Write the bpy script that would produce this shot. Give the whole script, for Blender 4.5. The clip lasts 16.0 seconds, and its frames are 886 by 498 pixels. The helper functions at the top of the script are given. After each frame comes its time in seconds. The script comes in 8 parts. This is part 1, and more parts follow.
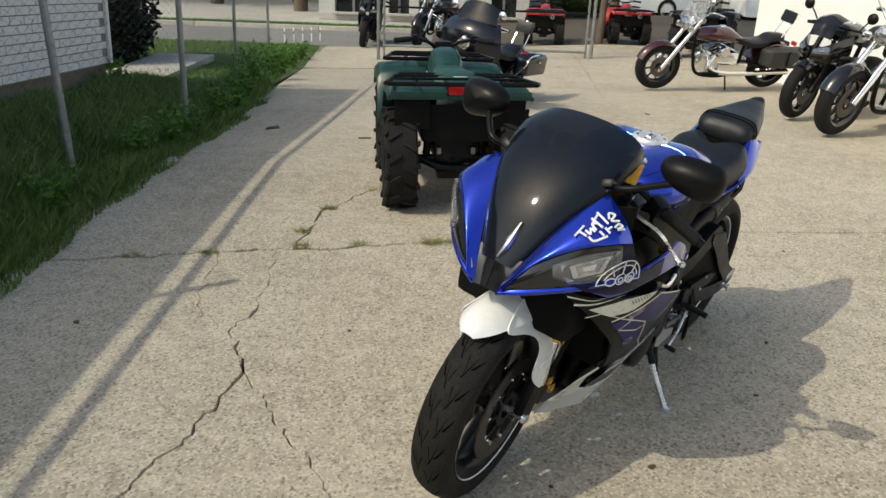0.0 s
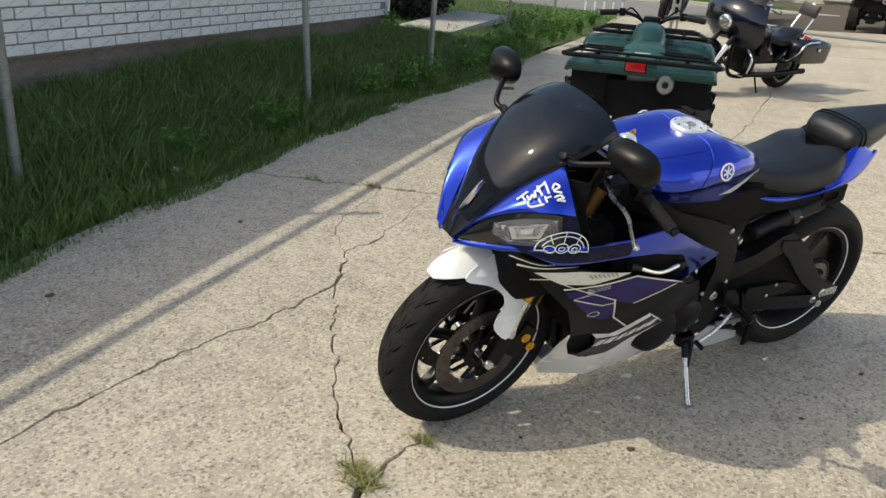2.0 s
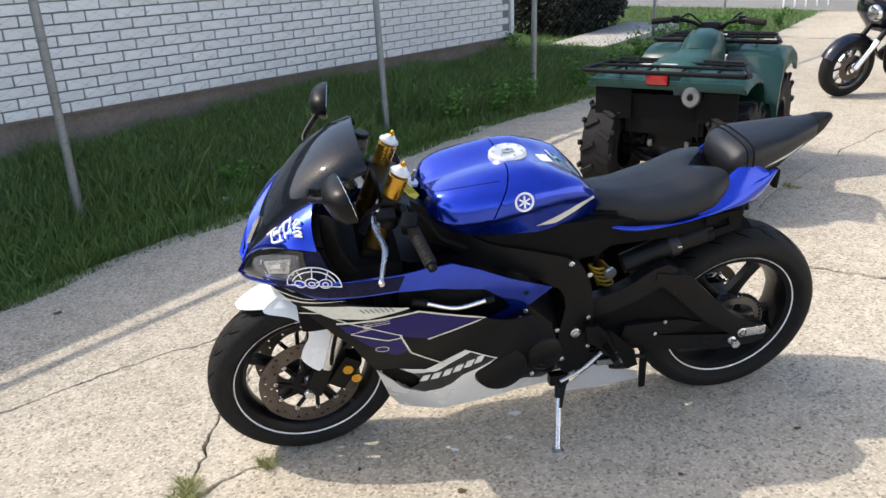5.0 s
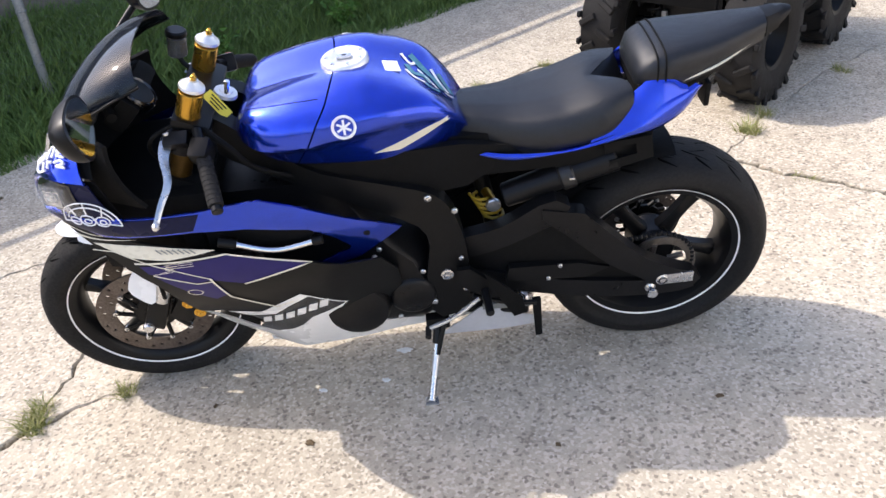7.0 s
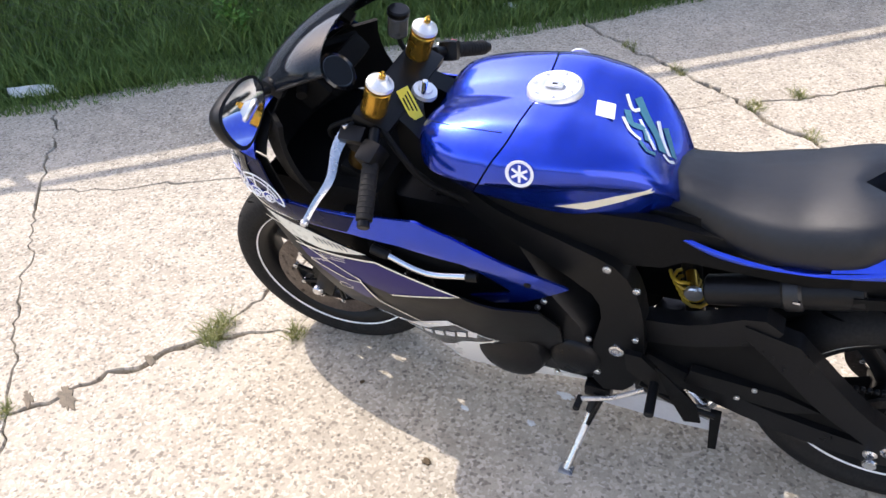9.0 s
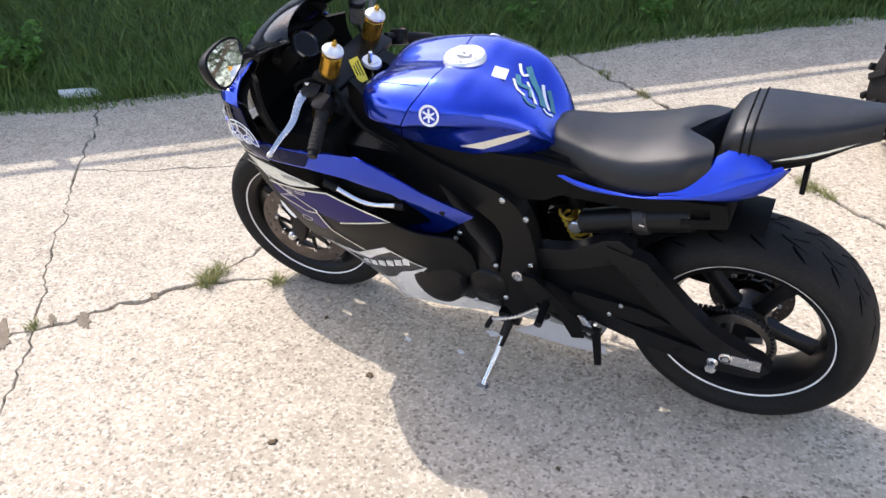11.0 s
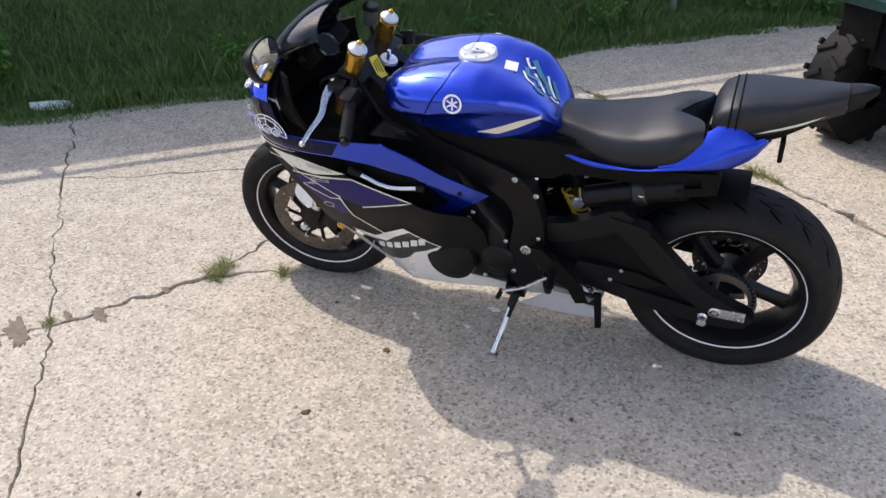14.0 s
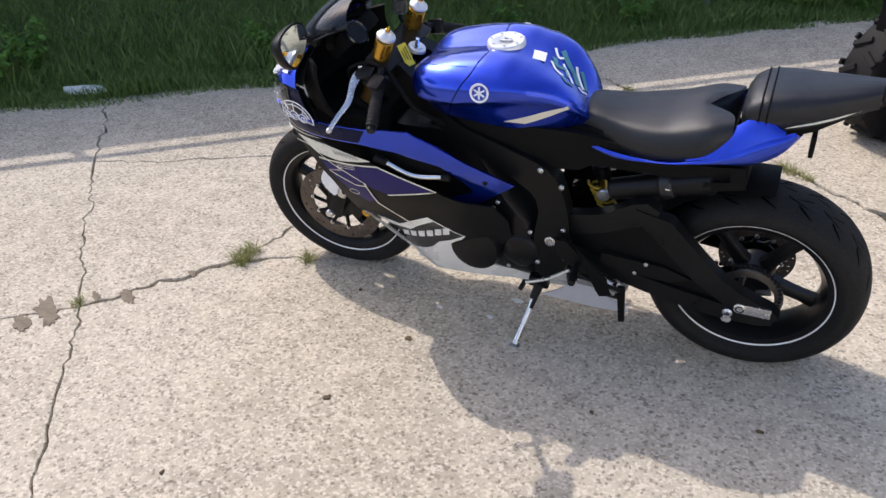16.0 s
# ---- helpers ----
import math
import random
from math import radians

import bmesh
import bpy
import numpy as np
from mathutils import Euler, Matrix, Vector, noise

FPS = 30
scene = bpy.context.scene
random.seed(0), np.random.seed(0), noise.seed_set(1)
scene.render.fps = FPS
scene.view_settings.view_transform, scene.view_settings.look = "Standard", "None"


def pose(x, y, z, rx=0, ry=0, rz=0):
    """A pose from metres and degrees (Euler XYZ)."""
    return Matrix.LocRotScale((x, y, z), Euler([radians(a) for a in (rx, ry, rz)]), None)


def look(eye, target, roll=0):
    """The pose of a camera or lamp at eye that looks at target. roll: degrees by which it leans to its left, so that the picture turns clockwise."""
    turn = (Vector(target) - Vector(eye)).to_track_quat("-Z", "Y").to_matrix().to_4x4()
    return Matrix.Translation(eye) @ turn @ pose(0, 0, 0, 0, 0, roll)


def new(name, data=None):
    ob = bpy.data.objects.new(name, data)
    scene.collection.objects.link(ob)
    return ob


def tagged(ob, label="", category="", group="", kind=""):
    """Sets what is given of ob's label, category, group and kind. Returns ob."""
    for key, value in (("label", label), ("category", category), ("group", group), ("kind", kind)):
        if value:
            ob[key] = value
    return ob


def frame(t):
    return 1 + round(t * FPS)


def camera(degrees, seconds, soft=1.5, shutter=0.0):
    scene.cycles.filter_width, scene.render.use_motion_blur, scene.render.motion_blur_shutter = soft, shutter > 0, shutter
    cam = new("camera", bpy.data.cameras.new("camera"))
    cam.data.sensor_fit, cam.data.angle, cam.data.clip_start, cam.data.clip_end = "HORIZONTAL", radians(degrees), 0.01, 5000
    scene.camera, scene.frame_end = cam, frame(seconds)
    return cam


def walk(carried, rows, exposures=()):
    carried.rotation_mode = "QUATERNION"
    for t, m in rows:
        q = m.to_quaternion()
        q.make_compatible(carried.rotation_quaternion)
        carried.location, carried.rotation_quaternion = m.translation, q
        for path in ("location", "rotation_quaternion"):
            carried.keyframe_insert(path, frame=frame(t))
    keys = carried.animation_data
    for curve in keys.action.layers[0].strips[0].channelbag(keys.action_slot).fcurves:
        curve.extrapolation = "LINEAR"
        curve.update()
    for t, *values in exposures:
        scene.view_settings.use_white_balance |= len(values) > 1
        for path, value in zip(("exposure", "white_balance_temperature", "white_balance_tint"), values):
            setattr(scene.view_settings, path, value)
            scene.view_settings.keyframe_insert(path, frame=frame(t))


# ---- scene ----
cam = camera(59.01, 16.0)
ROWS = [
    (0.0, 0.049, 0.065, 1.448, 0.38, -20.86, -1.92),
    (0.5, 0.299, -0.068, 1.477, 5.66, -21.52, -2.43),
    (1.0, 0.485, -0.110, 1.506, 14.65, -22.51, -2.52),
    (1.5, 0.707, 0.004, 1.495, 21.40, -23.51, -3.18),
    (2.0, 0.921, 0.011, 1.517, 24.42, -24.17, -3.23),
    (2.5, 1.147, -0.012, 1.548, 26.39, -23.57, -1.35),
    (3.0, 1.320, 0.115, 1.530, 27.17, -24.22, 0.50),
    (3.5, 1.470, 0.291, 1.523, 29.02, -24.00, 0.29),
    (4.0, 1.701, 0.390, 1.539, 33.75, -23.07, 0.66),
    (4.2, 1.766, 0.437, 1.558, 36.00, -22.30, 1.33),
    (6.3, 2.122, 1.165, 1.563, 45.27, -29.91, 5.78),
    (6.5, 2.135, 1.243, 1.570, 46.62, -31.34, 5.97),
    (7.0, 2.137, 1.465, 1.523, 48.17, -33.19, 5.55),
    (7.5, 2.071, 1.666, 1.497, 54.58, -34.09, 5.00),
    (8.0, 1.892, 1.790, 1.565, 60.70, -42.19, 6.98),
    (8.2, 1.848, 1.853, 1.575, 67.36, -41.88, 5.23),
    (10.3, 2.376, 1.925, 1.641, 78.75, -32.29, 2.34),
    (10.5, 2.430, 1.950, 1.627, 79.26, -32.35, 2.44),
    (11.0, 2.532, 2.020, 1.594, 79.18, -32.79, 2.82),
    (11.5, 2.596, 1.944, 1.603, 79.46, -33.38, 3.64),
    (12.0, 2.707, 1.743, 1.592, 76.97, -32.68, 5.05),
    (12.5, 2.733, 1.691, 1.622, 75.45, -32.55, 4.24),
    (13.0, 2.700, 1.718, 1.617, 74.24, -31.16, 4.34),
    (13.5, 2.696, 1.726, 1.617, 73.96, -30.90, 3.49),
    (14.0, 2.712, 1.725, 1.622, 73.80, -31.68, 1.74),
    (14.5, 2.726, 1.735, 1.625, 73.90, -31.68, 1.85),
    (15.0, 2.723, 1.730, 1.613, 73.24, -32.64, 1.28),
    (15.5, 2.717, 1.728, 1.612, 74.46, -32.85, 1.69),
    (16.0, 2.719, 1.729, 1.615, 76.08, -32.18, 1.65),
]
EXPOSURES = ((0.0, -0.52, 7250, 4), (1.0, -0.46, 7250, 5), (2.0, -0.22, 7150, 6), (3.5, 0.04, 6900, 10), (4.0, 0.12, 6850, 10), (6.5, 0.48, 6550, 15), (8.0, 0.62, 6550, 17), (10.5, 0.52, 6500, 16), (11.5, 0.46, 6500, 16), (12.0, 0.27, 6500, 16), (12.5, 0.12, 6500, 16), (13.0, 0.08, 6500, 16), (16.0, 0.03, 6500, 16))
walk(cam, [(t, pose(x, y, z, 90 + pitch, roll, yaw)) for t, x, y, z, yaw, pitch, roll in ROWS], EXPOSURES)

# ---- light ----
SUN_DIR = Vector((-0.83, -0.50, 1.0)).normalized()
world = bpy.data.worlds.new("world")
scene.world = world
world.use_nodes = True
sky = world.node_tree.nodes.new("ShaderNodeTexSky")
sky.sky_type, sky.sun_disc = "NISHITA", False
sky.sun_elevation = math.asin(SUN_DIR.z)
sky.sun_rotation = math.atan2(SUN_DIR.x, SUN_DIR.y)
sky.dust_density, sky.ozone_density = 2.2, 1.0
world.node_tree.nodes["Background"].inputs[1].default_value = 0.285
world.node_tree.links.new(sky.outputs[0], world.node_tree.nodes["Background"].inputs[0])
sun = new("sun", bpy.data.lights.new("sun", "SUN"))
sun.data.energy, sun.data.angle, sun.data.color = 3.35, radians(0.55), (1.0, 0.953, 0.852)
sun.matrix_world = look(SUN_DIR * 30, (0, 0, 0))
scene.view_settings.exposure = 0.0


# ---- materials ----
def node(tree, kind, **values):
    n = tree.nodes.new(kind)
    for key, value in values.items():
        if key in n.inputs:
            n.inputs[key].default_value = value
    return n


def material(name, colour, rough=0.5, metal=0.0, var=0.12, size=8.0, bump=0.0, bump_size=150.0, coat=0.0, second=None, piece=0.0, rough_var=0.08, spec=0.5):
    """Plain surface with colour variation at two scales (noise per metre), fine relief and uneven gloss."""
    m = bpy.data.materials.new(name)
    m.use_nodes = True
    t = m.node_tree
    b = t.nodes["Principled BSDF"]
    geo = t.nodes.new("ShaderNodeTexCoord")
    at = geo.outputs["Object"]
    large = node(t, "ShaderNodeTexNoise", Scale=size, Detail=4.0, Roughness=0.6)
    small = node(t, "ShaderNodeTexNoise", Scale=size * 11, Detail=3.0, Roughness=0.6)
    for n in (large, small):
        t.links.new(at, n.inputs["Vector"])
    add = t.nodes.new("ShaderNodeMath")
    add.operation = "ADD"
    t.links.new(large.outputs["Fac"], add.inputs[0])
    t.links.new(small.outputs["Fac"], add.inputs[1])
    ramp = t.nodes.new("ShaderNodeMapRange")
    ramp.inputs["From Min"].default_value, ramp.inputs["From Max"].default_value = 0.7, 1.3
    t.links.new(add.outputs[0], ramp.inputs["Value"])
    mix = t.nodes.new("ShaderNodeMix")
    mix.data_type = "RGBA"
    lo = tuple(c * (1 - var) for c in colour)
    hi = second if second else tuple(min(1, c * (1 + var)) for c in colour)
    mix.inputs["A"].default_value, mix.inputs["B"].default_value = (*lo, 1), (*hi, 1)
    t.links.new(ramp.outputs[0], mix.inputs["Factor"])
    out = mix.outputs["Result"]
    if piece:
        info = t.nodes.new("ShaderNodeObjectInfo")
        hsv = t.nodes.new("ShaderNodeHueSaturation")
        span = t.nodes.new("ShaderNodeMapRange")
        span.inputs["To Min"].default_value, span.inputs["To Max"].default_value = 1 - piece, 1 + piece
        t.links.new(info.outputs["Random"], span.inputs["Value"])
        t.links.new(span.outputs[0], hsv.inputs["Value"])
        t.links.new(out, hsv.inputs["Color"])
        out = hsv.outputs["Color"]
    t.links.new(out, b.inputs["Base Color"])
    gloss = t.nodes.new("ShaderNodeMapRange")
    gloss.inputs["From Min"].default_value, gloss.inputs["From Max"].default_value = 0.3, 0.7
    gloss.inputs["To Min"].default_value, gloss.inputs["To Max"].default_value = max(0.02, rough - rough_var), min(1, rough + rough_var)
    t.links.new(large.outputs["Fac"], gloss.inputs["Value"])
    t.links.new(gloss.outputs[0], b.inputs["Roughness"])
    b.inputs["Metallic"].default_value, b.inputs["Coat Weight"].default_value = metal, coat
    b.inputs["Coat Roughness"].default_value = 0.04
    b.inputs["Specular IOR Level"].default_value = spec
    if bump:
        grain = node(t, "ShaderNodeTexNoise", Scale=bump_size, Detail=3.0, Roughness=0.65)
        t.links.new(at, grain.inputs["Vector"])
        bn = node(t, "ShaderNodeBump", Strength=bump, Distance=0.004)
        t.links.new(grain.outputs["Fac"], bn.inputs["Height"])
        t.links.new(bn.outputs[0], b.inputs["Normal"])
    return m


def glass(name, colour, rough=0.03, alpha=0.35, spec=0.5):
    """Tinted sheet: a dark gloss surface that lets some light straight through."""
    m = bpy.data.materials.new(name)
    m.use_nodes = True
    t = m.node_tree
    b = t.nodes["Principled BSDF"]
    b.inputs["Base Color"].default_value = (*colour, 1)
    b.inputs["Roughness"].default_value = rough
    b.inputs["Alpha"].default_value = alpha
    b.inputs["Specular IOR Level"].default_value = spec
    return m


def concrete(name, light, dark, pebble=0.70):
    """Worn exposed-aggregate concrete: pebbles, pits, soft stains."""
    m = bpy.data.materials.new(name)
    m.use_nodes = True
    t = m.node_tree
    b = t.nodes["Principled BSDF"]
    at = t.nodes.new("ShaderNodeTexCoord").outputs["Object"]
    stain = node(t, "ShaderNodeTexNoise", Scale=0.9, Detail=6.0, Roughness=0.62)
    fine = node(t, "ShaderNodeTexNoise", Scale=105.0, Detail=4.0, Roughness=0.7)
    stones = node(t, "ShaderNodeTexVoronoi", Scale=120.0)
    pits = node(t, "ShaderNodeTexVoronoi", Scale=24.0)
    coarse = node(t, "ShaderNodeTexNoise", Scale=9.0, Detail=5.0, Roughness=0.7)
    for n in (stain, fine, stones, pits, coarse):
        t.links.new(at, n.inputs["Vector"])

    def mixed(a, bcol, fac, kind="MIX"):
        x = t.nodes.new("ShaderNodeMix")
        x.data_type, x.blend_type = "RGBA", kind
        for key, value in (("A", a), ("B", bcol), ("Factor", fac)):
            if isinstance(value, (tuple, float)):
                x.inputs[key].default_value = value
            else:
                t.links.new(value, x.inputs[key])
        return x.outputs["Result"]

    def span(value, a, bb, lo=0.0, hi=1.0):
        x = t.nodes.new("ShaderNodeMapRange")
        for key, v in (("From Min", a), ("From Max", bb), ("To Min", lo), ("To Max", hi)):
            x.inputs[key].default_value = v
        t.links.new(value, x.inputs["Value"])
        return x.outputs[0]

    base = mixed((*dark, 1), (*light, 1), span(stain.outputs["Fac"], 0.28, 0.62))
    base = mixed(base, tuple(c * 1.22 for c in light) + (1,), span(coarse.outputs["Fac"], 0.48, 0.68, 0.0, 0.6))
    base = mixed(base, tuple(c * 0.72 for c in dark) + (1,), span(coarse.outputs["Fac"], 0.44, 0.28, 0.0, 0.5))
    grain = mixed(base, tuple(c * 0.45 for c in dark) + (1,), span(fine.outputs["Fac"], 0.52, 0.74, 0.0, 0.45))
    bw = t.nodes.new("ShaderNodeRGBToBW")
    t.links.new(stones.outputs["Color"], bw.inputs[0])
    pebbles = mixed(grain, (0.64, 0.58, 0.48, 1), span(bw.outputs[0], 0.60, 0.78, 0.0, pebble))
    pebbles = mixed(pebbles, (0.10, 0.085, 0.07, 1), span(bw.outputs[0], 0.30, 0.16, 0.0, pebble))
    rare = t.nodes.new("ShaderNodeRGBToBW")
    t.links.new(pits.outputs["Color"], rare.inputs[0])
    spot = t.nodes.new("ShaderNodeMath")
    spot.operation = "MULTIPLY"
    t.links.new(span(pits.outputs["Distance"], 0.20, 0.10, 0.0, 0.6), spot.inputs[0])
    t.links.new(span(rare.outputs[0], 0.58, 0.62), spot.inputs[1])
    holes = mixed(pebbles, (0.07, 0.06, 0.05, 1), spot.outputs[0])
    t.links.new(holes, b.inputs["Base Color"])
    b.inputs["Roughness"].default_value = 0.85
    b.inputs["Specular IOR Level"].default_value = 0.25
    bn = node(t, "ShaderNodeBump", Strength=0.36, Distance=0.006)
    t.links.new(fine.outputs["Fac"], bn.inputs["Height"])
    t.links.new(bn.outputs[0], b.inputs["Normal"])
    return m


BLUE = material("blue_paint", (0.006, 0.040, 0.46), 0.20, 0.85, 0.06, 3, coat=0.8, second=(0.008, 0.050, 0.55), rough_var=0.03)
SILVER_PAINT = material("silver_paint", (0.60, 0.61, 0.64), 0.35, 0.4, 0.06, 6, coat=0.4)
NAVY = material("navy_paint", (0.016, 0.012, 0.090), 0.32, 0.0, 0.1, 3, spec=0.22)
BLACK_GLOSS = material("black_gloss", (0.008, 0.008, 0.009), 0.18, 0.0, 0.2, 5, coat=0.5)
RIM_BLACK = material("rim_black", (0.0050, 0.0050, 0.0055), 0.34, 0.0, 0.2, 6, spec=0.20)
BLACK_SATIN = material("black_satin", (0.0055, 0.0055, 0.0055), 0.36, 0.0, 0.25, 9, spec=0.16)
BLACK_MATT = material("black_plastic", (0.0060, 0.0060, 0.0060), 0.60, 0.0, 0.3, 12, bump=0.15, bump_size=600, spec=0.08)
BLACK_METAL = material("black_metal", (0.0065, 0.0065, 0.007), 0.34, 0.1, 0.3, 9, bump=0.1, bump_size=300, spec=0.20)
RUBBER = material("tyre_rubber", (0.009, 0.0088, 0.0088), 0.72, 0.0, 0.3, 14, bump=0.2, bump_size=500, second=(0.017, 0.0158, 0.015), spec=0.2)
WHITE = material("white_paint", (0.80, 0.80, 0.79), 0.25, 0.0, 0.04, 4, coat=0.8)
CREAM = material("cream_decal", (0.66, 0.63, 0.52), 0.3, 0.0, 0.05, 6)
SILVER = material("bare_alloy", (0.62, 0.62, 0.62), 0.28, 0.9, 0.12, 14, bump=0.05)
CHROME = material("chrome", (0.78, 0.78, 0.78), 0.09, 1.0, 0.05, 8, rough_var=0.04)
GOLD = material("gold_anodised", (0.55, 0.30, 0.04), 0.25, 0.85, 0.08, 10)
YELLOW_SPRING = material("yellow_spring", (0.45, 0.29, 0.02), 0.4, 0.0, 0.1, 10)
SEAT_VINYL = material("seat_vinyl", (0.0075, 0.0088, 0.0110), 0.38, 0.0, 0.2, 8, bump=0.25, bump_size=420, second=(0.0115, 0.0130, 0.0160), spec=0.34)
DISC = material("brake_steel", (0.095, 0.076, 0.066), 0.4, 0.8, 0.3, 14, second=(0.17, 0.145, 0.130))
SMOKE = glass("smoked_screen", (0.008, 0.011, 0.016), 0.06, 0.88, 0.30)
LAMP_GLASS = glass("lamp_glass", (0.5, 0.52, 0.55), 0.03, 0.10)
DUSTY_RUBBER = material("dusty_rubber", (0.012, 0.0115, 0.011), 0.8, 0.0, 0.3, 14, bump=0.2, bump_size=500, second=(0.024, 0.0225, 0.021), spec=0.15)
CLEAR = glass("clear_lens", (0.5, 0.52, 0.55), 0.04, 0.22)
LENS = material("lamp_lens", (0.04, 0.04, 0.045), 0.10, 0.8, 0.5, 60, coat=1.0, second=(0.70, 0.71, 0.73))
MIRROR = material("mirror_glass", (0.85, 0.87, 0.88), 0.03, 1.0, 0.01, 4, rough_var=0.01)
TAG = material("yellow_tag", (0.70, 0.58, 0.05), 0.5, 0.0, 0.08, 20)
SMOKY = glass("smoky_plastic", (0.10, 0.10, 0.10), 0.15, 0.8)
WHITE_METAL = material("pale_alloy", (0.75, 0.74, 0.72), 0.35, 0.6, 0.08, 20)
FORK_DARK = material("fork_dark", (0.10, 0.055, 0.012), 0.35, 0.7, 0.2, 10)
STICKER = material("teal_sticker", (0.05, 0.19, 0.25), 0.35, 0.0, 0.15, 20)
RED = material("red_plastic", (0.42, 0.02, 0.015), 0.3, 0.0, 0.1, 6, coat=0.4)
RED_LENS = material("red_lens", (0.50, 0.012, 0.016), 0.15, 0.0, 0.1, 20, coat=0.6)
MAROON = material("maroon_paint", (0.055, 0.006, 0.009), 0.2, 0.2, 0.1, 4, coat=1.0)
NIGHT = material("midnight_paint", (0.003, 0.004, 0.010), 0.22, 0.0, 0.1, 4, coat=0.3)
GREEN = material("green_plastic", (0.007, 0.040, 0.032), 0.36, 0.0, 0.15, 5, bump=0.06, bump_size=300)
GALV = material("galvanised_steel", (0.27, 0.28, 0.275), 0.5, 0.6, 0.2, 7, bump=0.06)
WIRE = material("dull_wire", (0.12, 0.125, 0.12), 0.6, 0.4, 0.2, 7)
SLAB = concrete("old_concrete", (0.450, 0.398, 0.311), (0.319, 0.276, 0.208), 0.55)
PAD = concrete("grey_concrete", (0.46, 0.44, 0.40), (0.36, 0.34, 0.31), 0.2)
SOIL = material("soil", (0.085, 0.068, 0.048), 0.95, 0.0, 0.4, 9, bump=0.6, bump_size=60)
ASPHALT = material("asphalt", (0.19, 0.185, 0.175), 0.9, 0.0, 0.18, 1.2, bump=0.4, bump_size=200)
LAWN = material("turf_soil", (0.065, 0.088, 0.030), 0.95, 0.0, 0.4, 3, bump=0.5, bump_size=80)
SIDING = material("white_siding", (0.74, 0.745, 0.74), 0.55, 0.0, 0.06, 4, bump=0.15, bump_size=90, piece=0.05)
MORTAR = material("siding_joint", (0.20, 0.20, 0.20), 0.8, 0.0, 0.2, 8)
FOUNDATION = material("foundation", (0.20, 0.165, 0.14), 0.9, 0.0, 0.25, 4, bump=0.5, bump_size=70)
ROOFING = material("roof_felt", (0.08, 0.075, 0.07), 0.9, 0.0, 0.2, 6, bump=0.4)
PLASTER = material("far_plaster", (0.50, 0.49, 0.46), 0.8, 0.0, 0.1, 1)
DARK_PANE = material("dark_pane", (0.02, 0.022, 0.024), 0.12, 0.0, 0.2, 1, coat=0.5)
BARK = material("bark", (0.11, 0.08, 0.055), 0.9, 0.0, 0.4, 10, bump=0.7, bump_size=60)


def leaf_material(name, a, b):
    m = bpy.data.materials.new(name)
    m.use_nodes = True
    t = m.node_tree
    p = t.nodes["Principled BSDF"]
    island = t.nodes.new("ShaderNodeNewGeometry")
    mix = t.nodes.new("ShaderNodeMix")
    mix.data_type = "RGBA"
    mix.inputs["A"].default_value, mix.inputs["B"].default_value = (*a, 1), (*b, 1)
    t.links.new(island.outputs["Random Per Island"], mix.inputs["Factor"])
    t.links.new(mix.outputs["Result"], p.inputs["Base Color"])
    p.inputs["Roughness"].default_value = 0.6
    p.inputs["Specular IOR Level"].default_value = 0.3
    return m


GRASS = leaf_material("grass_blade", (0.068, 0.128, 0.026), (0.17, 0.25, 0.065))
DRY_GRASS = leaf_material("crack_grass", (0.15, 0.19, 0.045), (0.34, 0.31, 0.13))
WEED = leaf_material("weed_leaf", (0.045, 0.12, 0.015), (0.10, 0.22, 0.035))
CROWN = leaf_material("tree_leaf", (0.018, 0.035, 0.010), (0.045, 0.075, 0.022))
# near-black leaves: the deep shadow on the house hedge is in the colour
HEDGE = leaf_material("shaded_hedge_leaf", (0.006, 0.009, 0.005), (0.013, 0.019, 0.008))
# dark navy; on the upper cowl it paints a dark reflection over the blue
COWL_DARK = material("navy_and_dark_reflection", (0.004, 0.006, 0.030), 0.30, 0.0, 0.15, 5, spec=0.16)


# ---- shape helpers ----
def part(name, bm, mat, parent=None, label="", smooth=True, m=None):
    """Link a bmesh as one mesh object, under a thing or a part."""
    me = bpy.data.meshes.new(name)
    bm.normal_update()
    bm.to_mesh(me)
    bm.free()
    if smooth:
        me.polygons.foreach_set("use_smooth", [True] * len(me.polygons))
        me.set_sharp_from_angle(angle=radians(42))
    me.materials.append(mat)
    ob = new(name, me)
    if parent:
        ob.parent = parent
    if m is not None:
        ob.matrix_basis = m
    if label:
        ob["label"] = label
    return ob


def thing(name, m, label, category, group="", kind=""):
    ob = new(name)
    ob.matrix_basis = m
    return tagged(ob, label, category, group, kind)


def curve(points, n):
    """n + 1 points along a Catmull-Rom curve through the given ones."""
    p = np.array(points, float)
    if len(p) == 2:
        s = np.linspace(0, 1, n + 1)[:, None]
        return p[0] * (1 - s) + p[1] * s
    q = np.vstack([2 * p[0] - p[1], p, 2 * p[-1] - p[-2]])
    gap = np.r_[0, np.cumsum(np.linalg.norm(np.diff(p, axis=0), axis=1))]
    out = []
    for s in np.linspace(0, gap[-1], n + 1):
        i = min(int(np.searchsorted(gap, s, "right")) - 1, len(p) - 2)
        u = (s - gap[i]) / max(gap[i + 1] - gap[i], 1e-9)
        a, b, c, d = q[i:i + 4]
        out.append(0.5 * (2 * b + (c - a) * u + (2 * a - 5 * b + 4 * c - d) * u * u + (3 * b - a - 3 * c + d) * u ** 3))
    return np.array(out)


